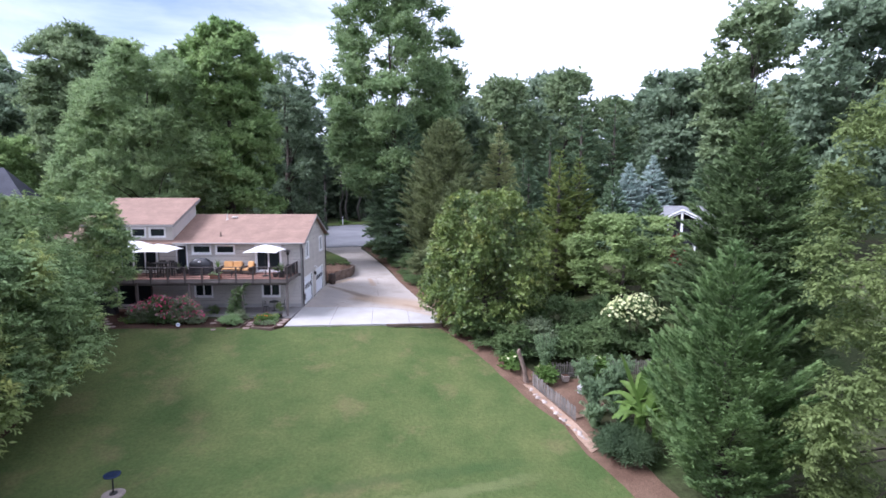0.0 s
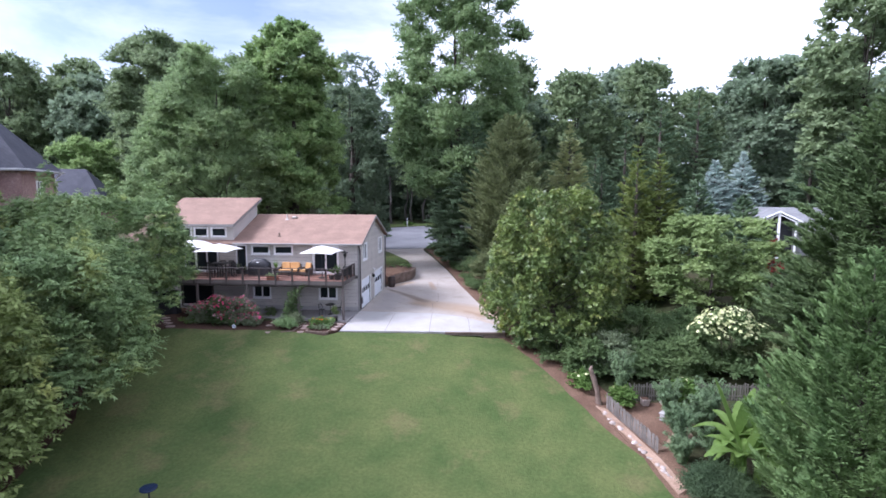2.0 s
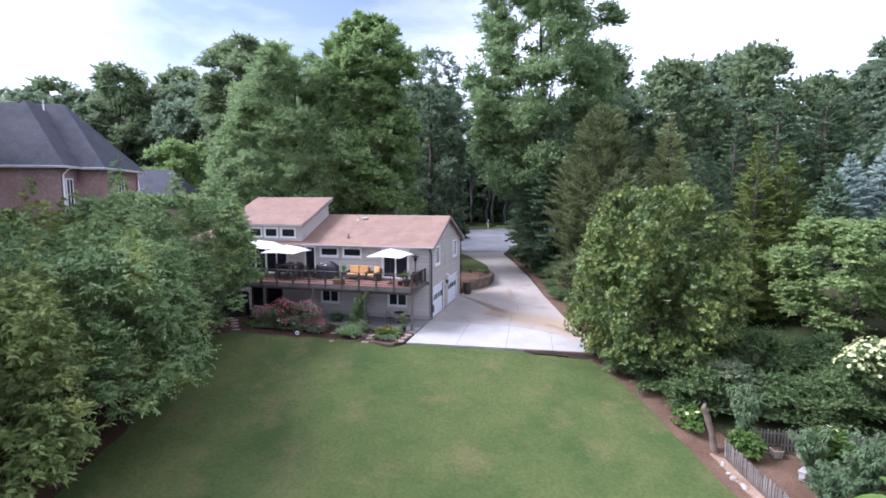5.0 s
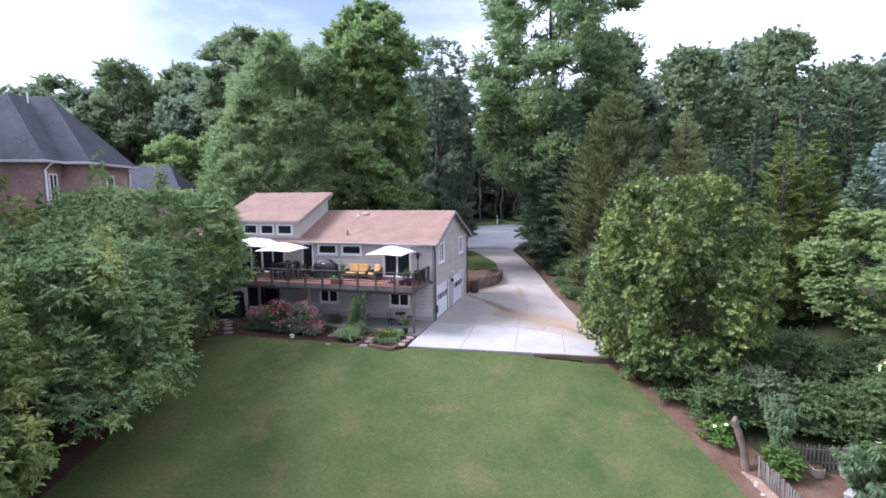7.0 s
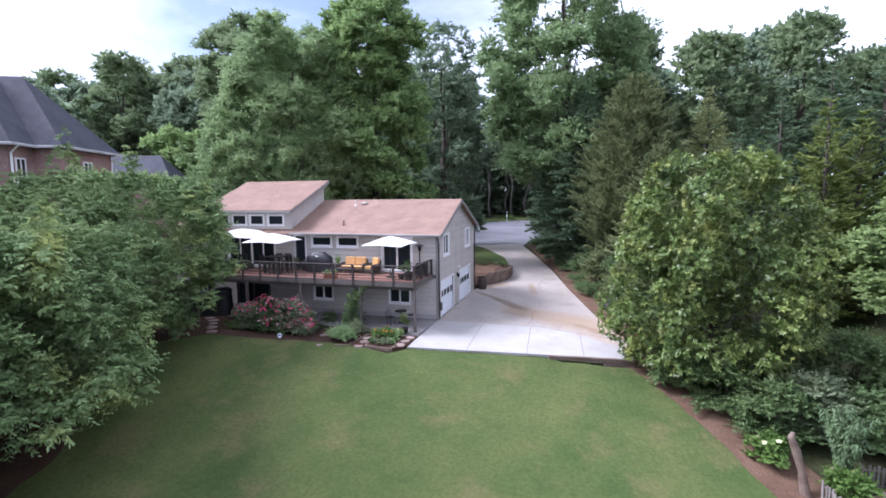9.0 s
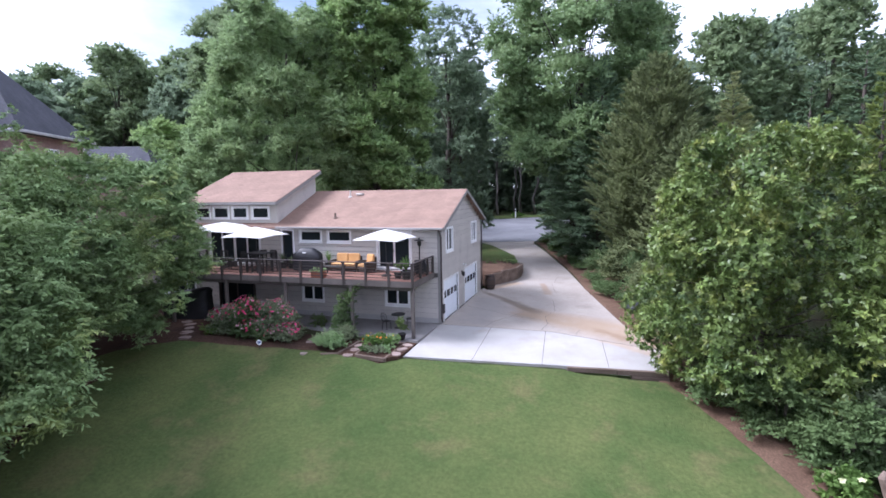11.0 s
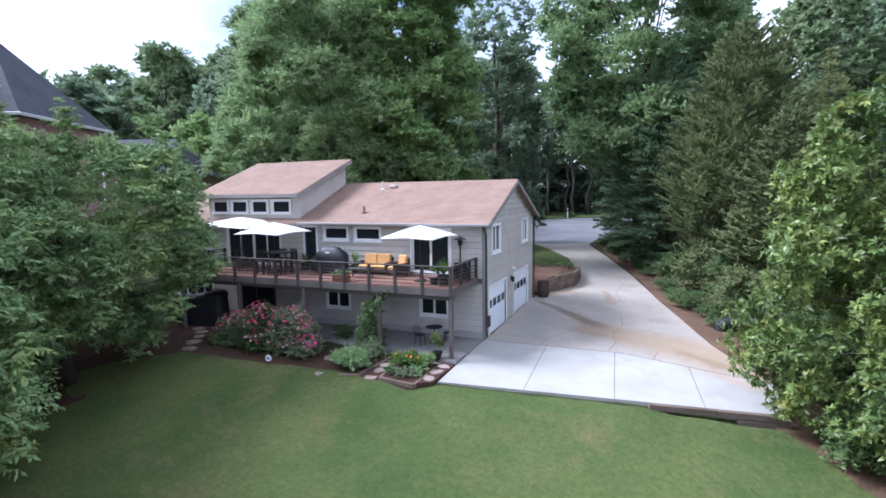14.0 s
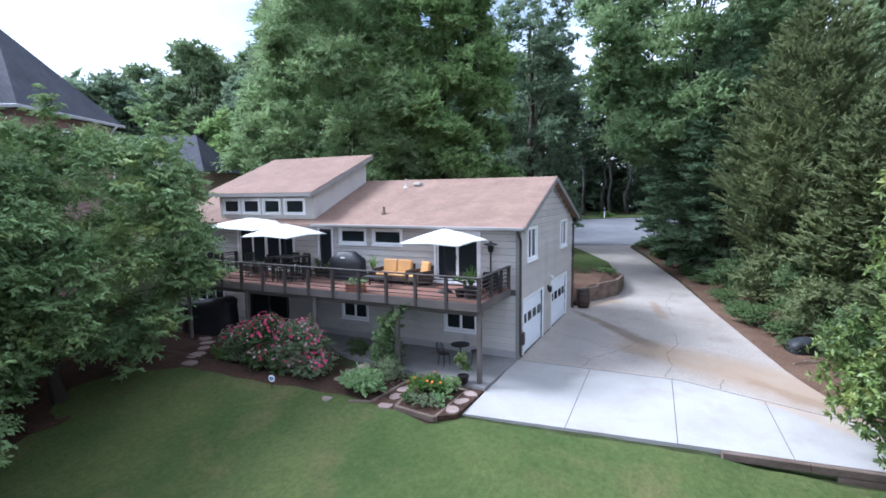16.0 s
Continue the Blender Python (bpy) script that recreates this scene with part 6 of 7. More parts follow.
def climber(at, h, seed):
    """A leafy column on a few canes, with thin shoots arching out of its top."""
    rng = np.random.default_rng(seed)
    t = thing("climbing_rose", "tall leafy rose with arching shoots beside the patio", "rose bush", at)
    bm = bmesh.new()
    C, R = [], []
    for i in range(22):
        f = (i + 0.5) / 22
        a, q = i * 2.4, (0.55 - 0.25 * f) * (0.4 + 0.6 * rng.random())
        C.append((q * math.cos(a) + 0.3 * f, q * math.sin(a), 0.25 + (h - 0.5) * f))
        R.append(0.38 - 0.12 * f)
    for k in range(6):
        a = (0.2, -0.5, 0.6, 1.2, 0.0, -0.2)[k]
        reach, top = 0.35 + 0.13 * k, h * (0.66 + 0.05 * k)
        pts = [Vector((0.2, 0, h * 0.5))] + [Vector((0.25 + s * math.cos(a) * reach, s * math.sin(a) * 0.5, top + 0.75 * s - 0.25 * s * s)) for s in (0.2, 0.5, 0.8, 1.0)]
        tube(bm, pts, [0.015, 0.012, 0.01, 0.007, 0.004], 5, cap=False)
        for p in pts[1:]:
            C.append(tuple(p))
            R.append(0.13 + 0.05 * rng.random())
    for k in range(5):
        tube(bm, [(0.12 * math.cos(k * 1.3), 0.12 * math.sin(k * 1.3), -0.1), (0.16 * math.cos(k * 1.3), 0.16 * math.sin(k * 1.3), h * 0.5), (0.1, 0, h * 0.9)], [0.018, 0.014, 0.006], 5, cap=False)
    P, A, U, S = clump_leaves(rng, C, R, 130, 0.11, 1.1, 0.2)
    leaf_mesh("foliage", P, A, U, S, S * 0.5, L_SHRUB, t)
    part("stem", bm, M_BARK, t)


climber((-4.3, -3.0, ground(-4.3, -3.0)), 2.45, 114)
shrub("shrub", "feathery grey-green shrub beside the patio", (-3.7, -3.75, ground(-3.7, -3.75)), 0.7, 0.7, 1.05, 0.12, 130, L_GREYGREEN, 115, 9, width=0.22)
# raised bed
rb = thing("raised_bed", "raised flower bed with weathered timber edging", "flower bed", (0, 0, 0))
corners = [(-2.2, -5.6), (-0.72, -5.82), (-0.66, -3.5), (-2.5, -3.42)]
sheetb = sheet("soil", corners, lambda x, y: -0.13, M_MULCH, "", "", step=0.5, depth=0.15, kind="")
sheetb.parent = rb
for a, b in zip(corners, corners[1:] + corners[:1]):
    a, b = Vector(a), Vector(b)
    d = b - a
    t = Matrix.Translation((*((a + b) / 2), -0.13)) @ Matrix.Rotation(math.atan2(d.y, d.x), 4, "Z")
    boxed("edging_timber", -d.length / 2, d.length / 2, -0.06, 0.06, -0.16, 0.02, M_TIMBER, rb, 0.015, m=t)
shrub("flower_clump", "green flower clump with orange and yellow blooms", (-1.8, -4.25, -0.14), 0.72, 0.7, 0.72, 0.12, 130, L_LIME, 117, 9, "flowers", flowers=((M_ORANGE, 13, 0.075, "orange_bloom"), (M_YELLOW, 7, 0.05, "yellow_bloom")))
shrub("flower_clump", "green flower clump with yellow blooms", (-1.15, -3.95, -0.14), 0.5, 0.5, 0.6, 0.11, 150, L_BRIGHT, 118, 7, "flowers", flowers=((M_YELLOW, 8, 0.05, "yellow_bloom"),))
shrub("flower_clump", "low grey-green ground cover in the raised bed", (-1.45, -5.1, -0.14), 0.78, 0.58, 0.36, 0.1, 150, L_GREYGREEN, 119, 11, "flowers")
shrub("flower_clump", "low pale green clump in the raised bed", (-1.08, -4.8, -0.14), 0.42, 0.5, 0.36, 0.1, 150, L_SEDUM, 121, 6, "flowers")
shrub("flower_clump", "low pale green clump in the raised bed", (-2.0, -5.1, -0.14), 0.35, 0.4, 0.3, 0.1, 150, L_SHRUB, 122, 6, "flowers")
pot_plant("yellow-leaved plant in a dark pot beside the raised bed", (-0.95, -3.2, -0.05), 0.2, 0.3, L_BIRCH, 120, M_METAL, 0.75, 40, "bush")
# edging of the bed beside it
eb = thing("bed_edging", "weathered timber edging between the beds", "edging")
for a, b in (((-2.98, -3.4), (-3.12, -5.5)), ((-3.12, -5.5), (-3.9, -5.75))):
    a, b = Vector(a), Vector(b)
    d = b - a
    z = ground(*((a + b) / 2))
    t = Matrix.Translation((*((a + b) / 2), z)) @ Matrix.Rotation(math.atan2(d.y, d.x), 4, "Z")
    boxed("edging_timber", -d.length / 2, d.length / 2, -0.06, 0.06, -0.1, 0.12, M_TIMBER, eb, 0.015, m=t)


# stepping stones
sheet("mulch_bed", [(-0.66, -3.36), (-0.66, -5.75), (-0.15, -5.45), (-0.13, -3.37)], lambda x, y: -0.1, M_MULCH, "narrow strip of bark mulch between raised bed and apron", "flower bed", step=0.4, depth=0.3)


def stepping_stone(x, y, r, seed):
    rng = random.Random(seed)
    z = ground(x, y) + 0.03 if x < -0.75 else -0.115
    s = thing("stepping_stone", "flat reddish grey stepping stone in the mulch", "stone", (x, y, z), rng.uniform(0, 360), "stepping stones")
    bm = bmesh.new()
    k = 9
    rr = [r * rng.uniform(0.8, 1.12) for _ in range(k)]
    lo = [bm.verts.new((rr[i] * math.cos(i * math.tau / k), rr[i] * 0.8 * math.sin(i * math.tau / k), -0.05)) for i in range(k)]
    hi = [bm.verts.new((v.co.x * 0.97, v.co.y * 0.97, 0.05)) for v in lo]
    bm.faces.new(hi)
    for i in range(k):
        bm.faces.new((lo[i], lo[(i + 1) % k], hi[(i + 1) % k], hi[i]))
    part("slab", bm, M_STONE, s)


for i, (x, y, r) in enumerate(((-0.41, -5.2, 0.29), (-0.41, -4.52, 0.28), (-0.4, -3.84, 0.27), (-2.62, -5.5, 0.32), (-2.66, -4.86, 0.3), (-2.7, -4.2, 0.28), (-4.75, -5.75, 0.26), (-5.35, -3.6, 0.3), (-5.3, -2.95, 0.3), (-5.35, -4.3, 0.28),
                                (-11.75, -5.6, 0.33), (-12.3, -5.0, 0.36), (-12.75, -4.4, 0.36), (-13.2, -3.8, 0.34), (-13.7, -3.2, 0.34), (-14.3, -2.8, 0.36))):
    stepping_stone(x, y, r, i)
sign = thing("yard_sign", "round white sign with dark writing on a stake", "sign", (-7.0, -6.0, ground(-7.0, -6.0)), 12)
bm = bmesh.new()
tube(bm, [(0, 0, -0.1), (0, 0, 0.3)], [0.012, 0.012], 6)
part("stake", bm, M_METAL, sign)
bm = bmesh.new()
lathe(bm, [(0.125, -0.012), (0.13, 0.0), (0.125, 0.012)], 20)
bmesh.ops.transform(bm, matrix=Matrix.Translation((0, 0, 0.45)) @ Matrix.Rotation(radians(90), 4, "X"), verts=bm.verts)
part("disc", bm, M_WHITE, sign)
for z, w in ((0.49, 0.07), (0.45, 0.09), (0.41, 0.06)):
    boxed("writing_bar", -w, w, -0.02, -0.0125, z - 0.012, z + 0.012, M_BLUEPLASTIC, sign, 0)

# ---- drive side ----
barrel = thing("barrel", "dark brown wooden barrel standing beside the garage", "barrel", (0.62, 9.35, drive_z(0.6, 9.3)), 20)
bm = bmesh.new()
lathe(bm, [(0.27, 0.0), (0.33, 0.22), (0.365, 0.5), (0.33, 0.8), (0.28, 1.0), (0.25, 1.0), (0.24, 0.93)], 20)
part("staves", bm, M_BARREL, barrel, smooth=True)
for z, r in ((0.1, 0.302), (0.3, 0.35), (0.7, 0.35), (0.92, 0.304)):
    bm = bmesh.new()
    lathe(bm, [(r - 0.01, z - 0.03), (r + 0.008, z - 0.025), (r + 0.008, z + 0.025), (r - 0.01, z + 0.03)], 20)
    part("hoop", bm, M_METAL, barrel)


def mound_z(x, y):
    return drive_z(0, y) + 0.92 * smooth(9.6, 11.0, y) * smooth(22.5, 14, y) * smooth(2.4, 0.8, x) * 1.0 - 0.03


sheet("island_bed", [(0.15, 10.0), (1.8, 13.2), (1.72, 16.3), (0.75, 19.8), (-0.6, 22.5), (-4, 21.5), (-4, 10)], mound_z, M_STRAW, "raised mulch island beside the driveway", "flower bed", step=0.6, lift=0.03, wobble=0.05)
iw = thing("retaining_wall", "low curved timber retaining wall round the island bed", "wall")
ring = [(0.15, 9.95), (1.0, 11.4), (1.84, 13.15), (1.9, 14.8), (1.76, 16.4), (1.3, 18.4), (0.78, 19.9)]
for i, (a, b) in enumerate(zip(ring, ring[1:])):
    a, b = Vector(a), Vector(b)
    d = b - a
    h = (0.86, 0.96, 0.95, 0.75, 0.5, 0.25)[i]
    for lv in range(3):
        z = drive_z(0, a.y) + h * lv / 3
        t = Matrix.Translation((*((a + b) / 2), z)) @ Matrix.Rotation(math.atan2(d.y, d.x), 4, "Z")
        boxed("timber", -d.length / 2 - 0.02, d.length / 2 + 0.02, -0.07, 0.07, 0.004, h / 3, M_TIMBER, iw, 0.01, m=t)
for i, (x, y) in enumerate(((1.0, 15.8), (0.3, 16.6), (-0.5, 15.2), (0.8, 17.6))):
    shrub("ground_cover", "low green plants on the island bed", (x, y, mound_z(x, y)), 0.6, 0.5, 0.4, 0.12, 90, L_BRIGHT if i % 2 else L_SHRUB, 130 + i, 6, "plant", "island plants")
for i, (x, y, r, h) in enumerate(((8.7, 9.4, 1.15, 1.3), (7.5, 13.2, 0.95, 1.05), (9.7, 7.9, 0.85, 1.0), (9.8, 6.4, 0.6, 0.6), (8.1, 11.2, 0.8, 0.9), (6.3, 18.6, 0.75, 0.85), (5.7, 21.5, 0.85, 1.0), (4.7, 24.8, 0.95, 1.1))):
    shrub("boxwood", "rounded dark green boxwood beside the driveway", (x, y, ground(x, y)), r, r, h, 0.09, 120, L_SHRUB, 140 + i, 10, "shrub", "driveway shrubs")
for i, (x, y, r, h, m) in enumerate(((2.0, 36.8, 1.4, 4.2, L_CEDAR), (3.6, 34.4, 1.3, 2.2, L_SHRUB), (1.0, 38.2, 0.9, 0.7, L_LIME), (4.3, 31.6, 1.2, 2.0, L_SHRUB), (3.2, 29.8, 0.9, 1.2, L_SHRUB))):
    shrub("shrub", "mixed green shrub at the end of the driveway", (x, y, ground(x, y)), r, r, h, 0.2, 45, m, 150 + i, 12, "shrub", "road-end shrubs")
for i, (x, y, r, h, m) in enumerate(((11.2, 11.2, 1.9, 3.6, L_DARKCYP), (11.5, 8.6, 1.8, 3.2, L_CEDAR), (12.2, 5.9, 1.7, 2.9, L_DARKCYP), (12.7, 3.2, 1.7, 3.0, L_DARKCYP), (9.3, 13.8, 1.7, 3.0, L_CEDAR), (8.2, 16.6, 1.5, 2.4, L_DARKCYP), (13.0, 0.8, 1.5, 2.4, L_DARKCYP))):
    shrub("shrub", "dark evergreen shrub behind the driveway bed", (x, y, ground(x, y)), r, r, h, 0.17, 42, m, 340 + i, 14, "shrub", "driveway bed shrubs")
rounded_cover("covered_heap", "low heap under a black tarpaulin in the driveway bed", "covered heap", (10.1, 6.3, ground(10.1, 6.3)), 1.05, 0.85, 0.62, 20, 0.6, slope=0.35)
lg = thing("fallen_branch", "pale dead branch lying in the driveway bed", "branch", (10.1, 4.9, ground(10.1, 4.9) + 0.1), 35)
bm = bmesh.new()
tube(bm, [(-0.6, 0, 0), (0, 0.06, 0.05), (0.7, -0.05, 0.02)], [0.035, 0.03, 0.015], 6)
part("branch", bm, M_PALEBARK, lg)
# timbers holding the apron's low corner
tm = thing("retaining_timbers", "weathered railway timbers along the low corner of the apron", "edging")
for k, (x0, x1) in enumerate(((6.9, 8.9), (8.92, 10.98), (9.5, 11.0))):
    a, b = Vector((x0, slab_front(x0) - 0.12)), Vector((x1, slab_front(x1) - 0.12))
    d = b - a
    z = drive_z(*a) - (0.09 if k < 2 else 0.3)
    t = Matrix.Translation((*((a + b) / 2), z)) @ Matrix.Rotation(math.atan2(d.y, d.x), 4, "Z") @ Matrix.Rotation(-0.045, 4, "Y") @ Matrix.Rotation(0.08, 4, "Y")
    boxed("timber", -d.length / 2, d.length / 2, -0.09, 0.09, -0.12, 0.09, M_TIMBER, tm, 0.015, m=t)

# ---- eastern garden ----
for i, (x, y, rx, ry, h, m) in enumerate(((12.8, -4.5, 1.4, 1.3, 2.4, L_SHRUB), (14.3, -5.9, 1.6, 1.4, 2.9, L_SHRUB), (15.7, -7.3, 1.5, 1.3, 2.7, L_SHRUB), (17.3, -6.6, 1.6, 1.5, 2.9, L_GREYGREEN), (19.2, -7.0, 1.6, 1.5, 2.6, L_SHRUB), (21.3, -7.2, 1.6, 1.6, 3.0, L_SHRUB),
                                             (16.6, -4.2, 1.8, 1.6, 3.4, L_SHRUB), (19.4, -4.0, 2.0, 1.8, 3.6, L_SHRUB), (22.5, -3.6, 2.0, 1.8, 3.4, L_SHRUB), (26.5, -6.5, 2.0, 1.8, 3.0, L_CEDAR), (28.0, -12.5, 2.0, 2.0, 3.4, L_CEDAR), (25.6, -11.5, 1.5, 1.5, 1.8, L_GREYGREEN))):
    shrub("shrub", "dense mixed green garden shrub", (x, y, ground(x, y)), rx, ry, h, 0.145, 62, m, 160 + i, 15, "shrub", "garden shrubs")
shrub("viburnum", "tall shrub covered in cream-white flower heads", (24.2, -6.2, ground(24.2, -6.2)), 2.6, 2.0, 4.4, 0.18, 42, L_SHRUB, 180, 18, "shrub", flowers=((M_CREAM, 1300, 0.125, "flower_head"),))
for i, (x, y, r, h) in enumerate(((15.2, -8.6, 0.75, 1.2), (17.3, -9.9, 0.8, 1.3), (20.4, -10.3, 0.9, 1.9))):
    shrub("hydrangea", "bright green hydrangea with a few white heads", (x, y, ground(x, y)), r, r, h, 0.17, 75, L_LIME, 184 + i, 10, "shrub", "hydrangeas", flowers=((M_CREAM, 9, 0.14, "flower_head"),))


def plume_bush(at, r, h, seed, n=40):
    """Upright arching shoots with paired narrow leaves."""
    rng = np.random.default_rng(seed)
    t = thing("butterfly_bush", "arching grey-green butterfly bush", "shrub", at, 0, "butterfly bushes")
    bm = bmesh.new()
    Ps, As, Ss = [], [], []
    for i in range(n):
        a = rng.random() * math.tau
        q = r * (0.1 + 0.75 * rng.random())
        top = h * (0.6 + 0.45 * rng.random())
        pts = [Vector((q * (s ** 1.6) * math.cos(a), q * (s ** 1.6) * math.sin(a), top * (s - 0.16 * s ** 4))) for s in (0, 0.3, 0.6, 0.85, 1.0)]
        tube(bm, pts, [0.015, 0.012, 0.009, 0.006, 0.003], 4, cap=False)
        for s in np.linspace(0.2, 1.0, 24):
            c = np.array((q * s ** 1.6 * math.cos(a), q * s ** 1.6 * math.sin(a), top * (s - 0.16 * s ** 4)))
            for k in range(4):
                b = rng.random() * math.tau
                d = np.array((math.cos(b), math.sin(b), -0.55))
                Ps.append(c + d * 0.12), As.append(d), Ss.append(0.22 * (0.8 + 0.4 * rng.random()))
    Ss = np.array(Ss)
    leaf_mesh("foliage", np.array(Ps), np.array(As), np.tile((0, 0, 1.0), (len(Ps), 1)) + rng.normal(size=(len(Ps), 3)) * 0.3, Ss, Ss * 0.24, L_BUDDLEIA, t)
    part("stem", bm, M_BARK, t)
    return t


for i, (x, y, r, h) in enumerate(((19.3, -13.0, 1.2, 2.5), (20.6, -12.2, 1.2, 2.9), (18.9, -14.4, 0.9, 1.8), (17.3, -9.2, 1.1, 3.2), (19.4, -10.9, 1.1, 2.5), (21.5, -11.0, 1.2, 2.6), (20.4, -14.2, 1.0, 2.0), (22.6, -12.6, 1.2, 2.2), (23.6, -14.4, 1.2, 2.0))):
    plume_bush((x, y, ground(x, y)), r, h, 200 + i)
shrub("boxwood", "clipped round boxwood at the lawn's edge", (19.6, -16.6, ground(19.6, -16.6)), 1.6, 1.45, 1.8, 0.065, 260, L_BOX, 210, 40, "shrub")


def banana(at, seed):
    rng = np.random.default_rng(seed)
    t = thing("banana_plant", "banana plant with broad bright green leaves", "plant", at)
    bm = bmesh.new()
    tube(bm, [(0, 0, 0), (0.05, 0, 0.7), (0.08, 0.03, 1.5)], [0.16, 0.13, 0.08], 10)
    part("stem", bm, L_BANANA, t)
    for i in range(15):
        a = i * 2.4 + rng.normal() * 0.2
        l, up = 1.6 + 0.8 * rng.random(), (0.95 if i < 3 else 0.2 + 0.5 * rng.random())
        d, sd = np.array((math.cos(a), math.sin(a), 0)), np.array((-math.sin(a), math.cos(a), 0))
        V, F = [], []
        n = 15
        for k in range(n):
            s = k / (n - 1)
            c = np.array((0.08, 0.03, 1.4)) + d * l * s * (1 - up * 0.6) + np.array((0, 0, l * (up * s - (1.0 - up) * 0.75 * s * s)))
            w = 0.23 * math.sin(math.pi * min(1, s * 0.93 + 0.04)) ** 0.7 * (1 - 0.14 * (k % 2)) + 0.01
            V += [c - sd * w + np.array((0, 0, 0.3 * w)), c, c + sd * w + np.array((0, 0, 0.3 * w))]
        for k in range(n - 1):
            b = 3 * k
            F += [(b, b + 1, b + 4, b + 3), (b + 1, b + 2, b + 5, b + 4)]
        mesh_from("leaf", np.array(V), np.array(F), L_BANANA, t, smooth=False)
    return t


for i, (x, y) in enumerate(((20.6, -16.3), (21.7, -15.4), (20.9, -14.9))):
    banana((x, y, ground(x, y)), i + 1).scale = (1.15, 1.15, 1.3)

sheet("garden_soil", [(16.5, -10.3), (18.0, -13.5), (20.2, -12.8), (19.8, -9.7), (17.9, -9.5)], ground, M_SAND, "bare sandy soil inside the picket fence", "soil", lift=0.06, step=0.5, wobble=0.1, seed=14)
sheet("garden_soil", [(15.75, -10.35), (16.3, -10.5), (17.1, -12.2), (18.0, -14.1), (18.6, -16.0), (18.1, -16.3), (17.55, -14.3), (16.6, -12.2)], ground, M_SAND, "sandy strip between lawn and edging stones", "soil", lift=0.09, step=0.4, wobble=0.06, seed=15)
# fences, log, stones, pots
fl = thing("picket_fence", "low grey weathered picket fence along the garden", "fence")


def picket_run(a, b, h, gap_, parent, seed):
    rng = random.Random(seed)
    a, b = Vector(a), Vector(b)
    n = int((b - a).length / gap_)
    ang = math.atan2(b.y - a.y, b.x - a.x)
    for i in range(n + 1):
        p = a.lerp(b, i / n)
        z = ground(p.x, p.y)
        t = Matrix.Translation((p.x, p.y, z)) @ Matrix.Rotation(ang, 4, "Z") @ Matrix.Rotation(rng.uniform(-0.05, 0.05), 4, "Y")
        piece("picket", -0.035, 0.035, -0.015, 0.015, -0.1, h * rng.uniform(0.92, 1.06), M_FENCE, parent, t)
    for zz in (0.25, h - 0.18):
        for i in range(4):
            p, q = a.lerp(b, i / 4), a.lerp(b, (i + 1) / 4)
            d = Vector((q.x - p.x, q.y - p.y, ground(q.x, q.y) - ground(p.x, p.y)))
            mid = (p + q) / 2
            t = Matrix.Translation((mid.x, mid.y, (ground(p.x, p.y) + ground(q.x, q.y)) / 2 + zz)) @ d.to_track_quat("X", "Z").to_matrix().to_4x4()
            boxed("fence_rail", -d.length / 2, d.length / 2, 0.016, 0.05, -0.03, 0.03, M_FENCE, parent, 0.004, m=t)


picket_run((16.35, -10.35), (18.0, -13.7), 0.85, 0.115, fl, 1)
fb = thing("picket_fence", "grey weathered picket fence at the back of the garden", "fence")
picket_run((17.7, -9.35), (25.5, -8.9), 0.95, 0.14, fb, 2)
lp = thing("log_post", "leaning weathered log standing at the garden's corner", "post", (15.9, -10.0, ground(15.9, -10.0)))
bm = bmesh.new()
tube(bm, [(0.1, 0, -0.1), (-0.05, 0.02, 0.8), (-0.25, 0.05, 1.5), (-0.42, 0.06, 1.95), (-0.36, 0.08, 2.12)], [0.19, 0.12, 0.145, 0.11, 0.06], 10)
part("trunk", bm, M_TIMBER, lp)


def rock(x, y, r, seed, mat=M_ROCK):
    rng = random.Random(seed)
    t = thing("edging_stone", "pale rounded stone edging the garden", "stone", (x, y, ground(x, y) + r * 0.3), rng.uniform(0, 360), "edging stones")
    bm = bmesh.new()
    bmesh.ops.create_icosphere(bm, subdivisions=2, radius=r)
    for v in bm.verts:
        v.co *= 1 + 0.25 * noise.noise(v.co * 3 / r * 0.35 + Vector((seed, 0, 0)))
        v.co.z *= 0.65
    part("stone", bm, mat, t)


rg = random.Random(8)
for i in range(30):
    s = i / 29
    x, y = 16.0 + 2.3 * s + rg.uniform(-0.1, 0.1), -10.4 - 4.9 * s + rg.uniform(-0.1, 0.1)
    rock(x - 0.12, y, rg.uniform(0.08, 0.17), i)
sheet("garden_path", [(15.6, -9.9), (16.3, -10.4), (18.1, -13.9), (18.6, -15.3), (18.2, -15.5), (17.2, -14.2)], ground, M_STRAW, "sandy brown strip between lawn and fence", "path", lift=0.07, step=0.5, wobble=0.08)
sheet("garden_path", [(17.0, -10.3), (18.2, -9.6), (20.2, -9.7), (19.6, -11.6), (18.4, -13.2)], ground, M_STRAW, "sandy brown garden floor inside the fence", "path", lift=0.08, step=0.5)
for x, y, k in ((18.45, -9.9, 0.75), (19.5, -9.75, 0.7)):
    tub = thing("planter_tub", "square pale stone planter tub in the garden", "planter", (x, y, ground(x, y) + 0.08), 10, "planter tubs")
    bm = bmesh.new()
    vs = box(bm, -0.28 * k, 0.28 * k, -0.28 * k, 0.28 * k, 0, 0.5 * k, 0.01)
    for v in bm.verts:
        taper = 0.78 + 0.22 * v.co.z / (0.5 * k)
        v.co.x *= taper
        v.co.y *= taper
    part("tub", bm, M_ROCK, tub)
    bm = bmesh.new()
    box(bm, -0.24 * k, 0.24 * k, -0.24 * k, 0.24 * k, 0.5 * k + 0.001, 0.5 * k + 0.02)
    part("soil", bm, M_MULCH, tub)
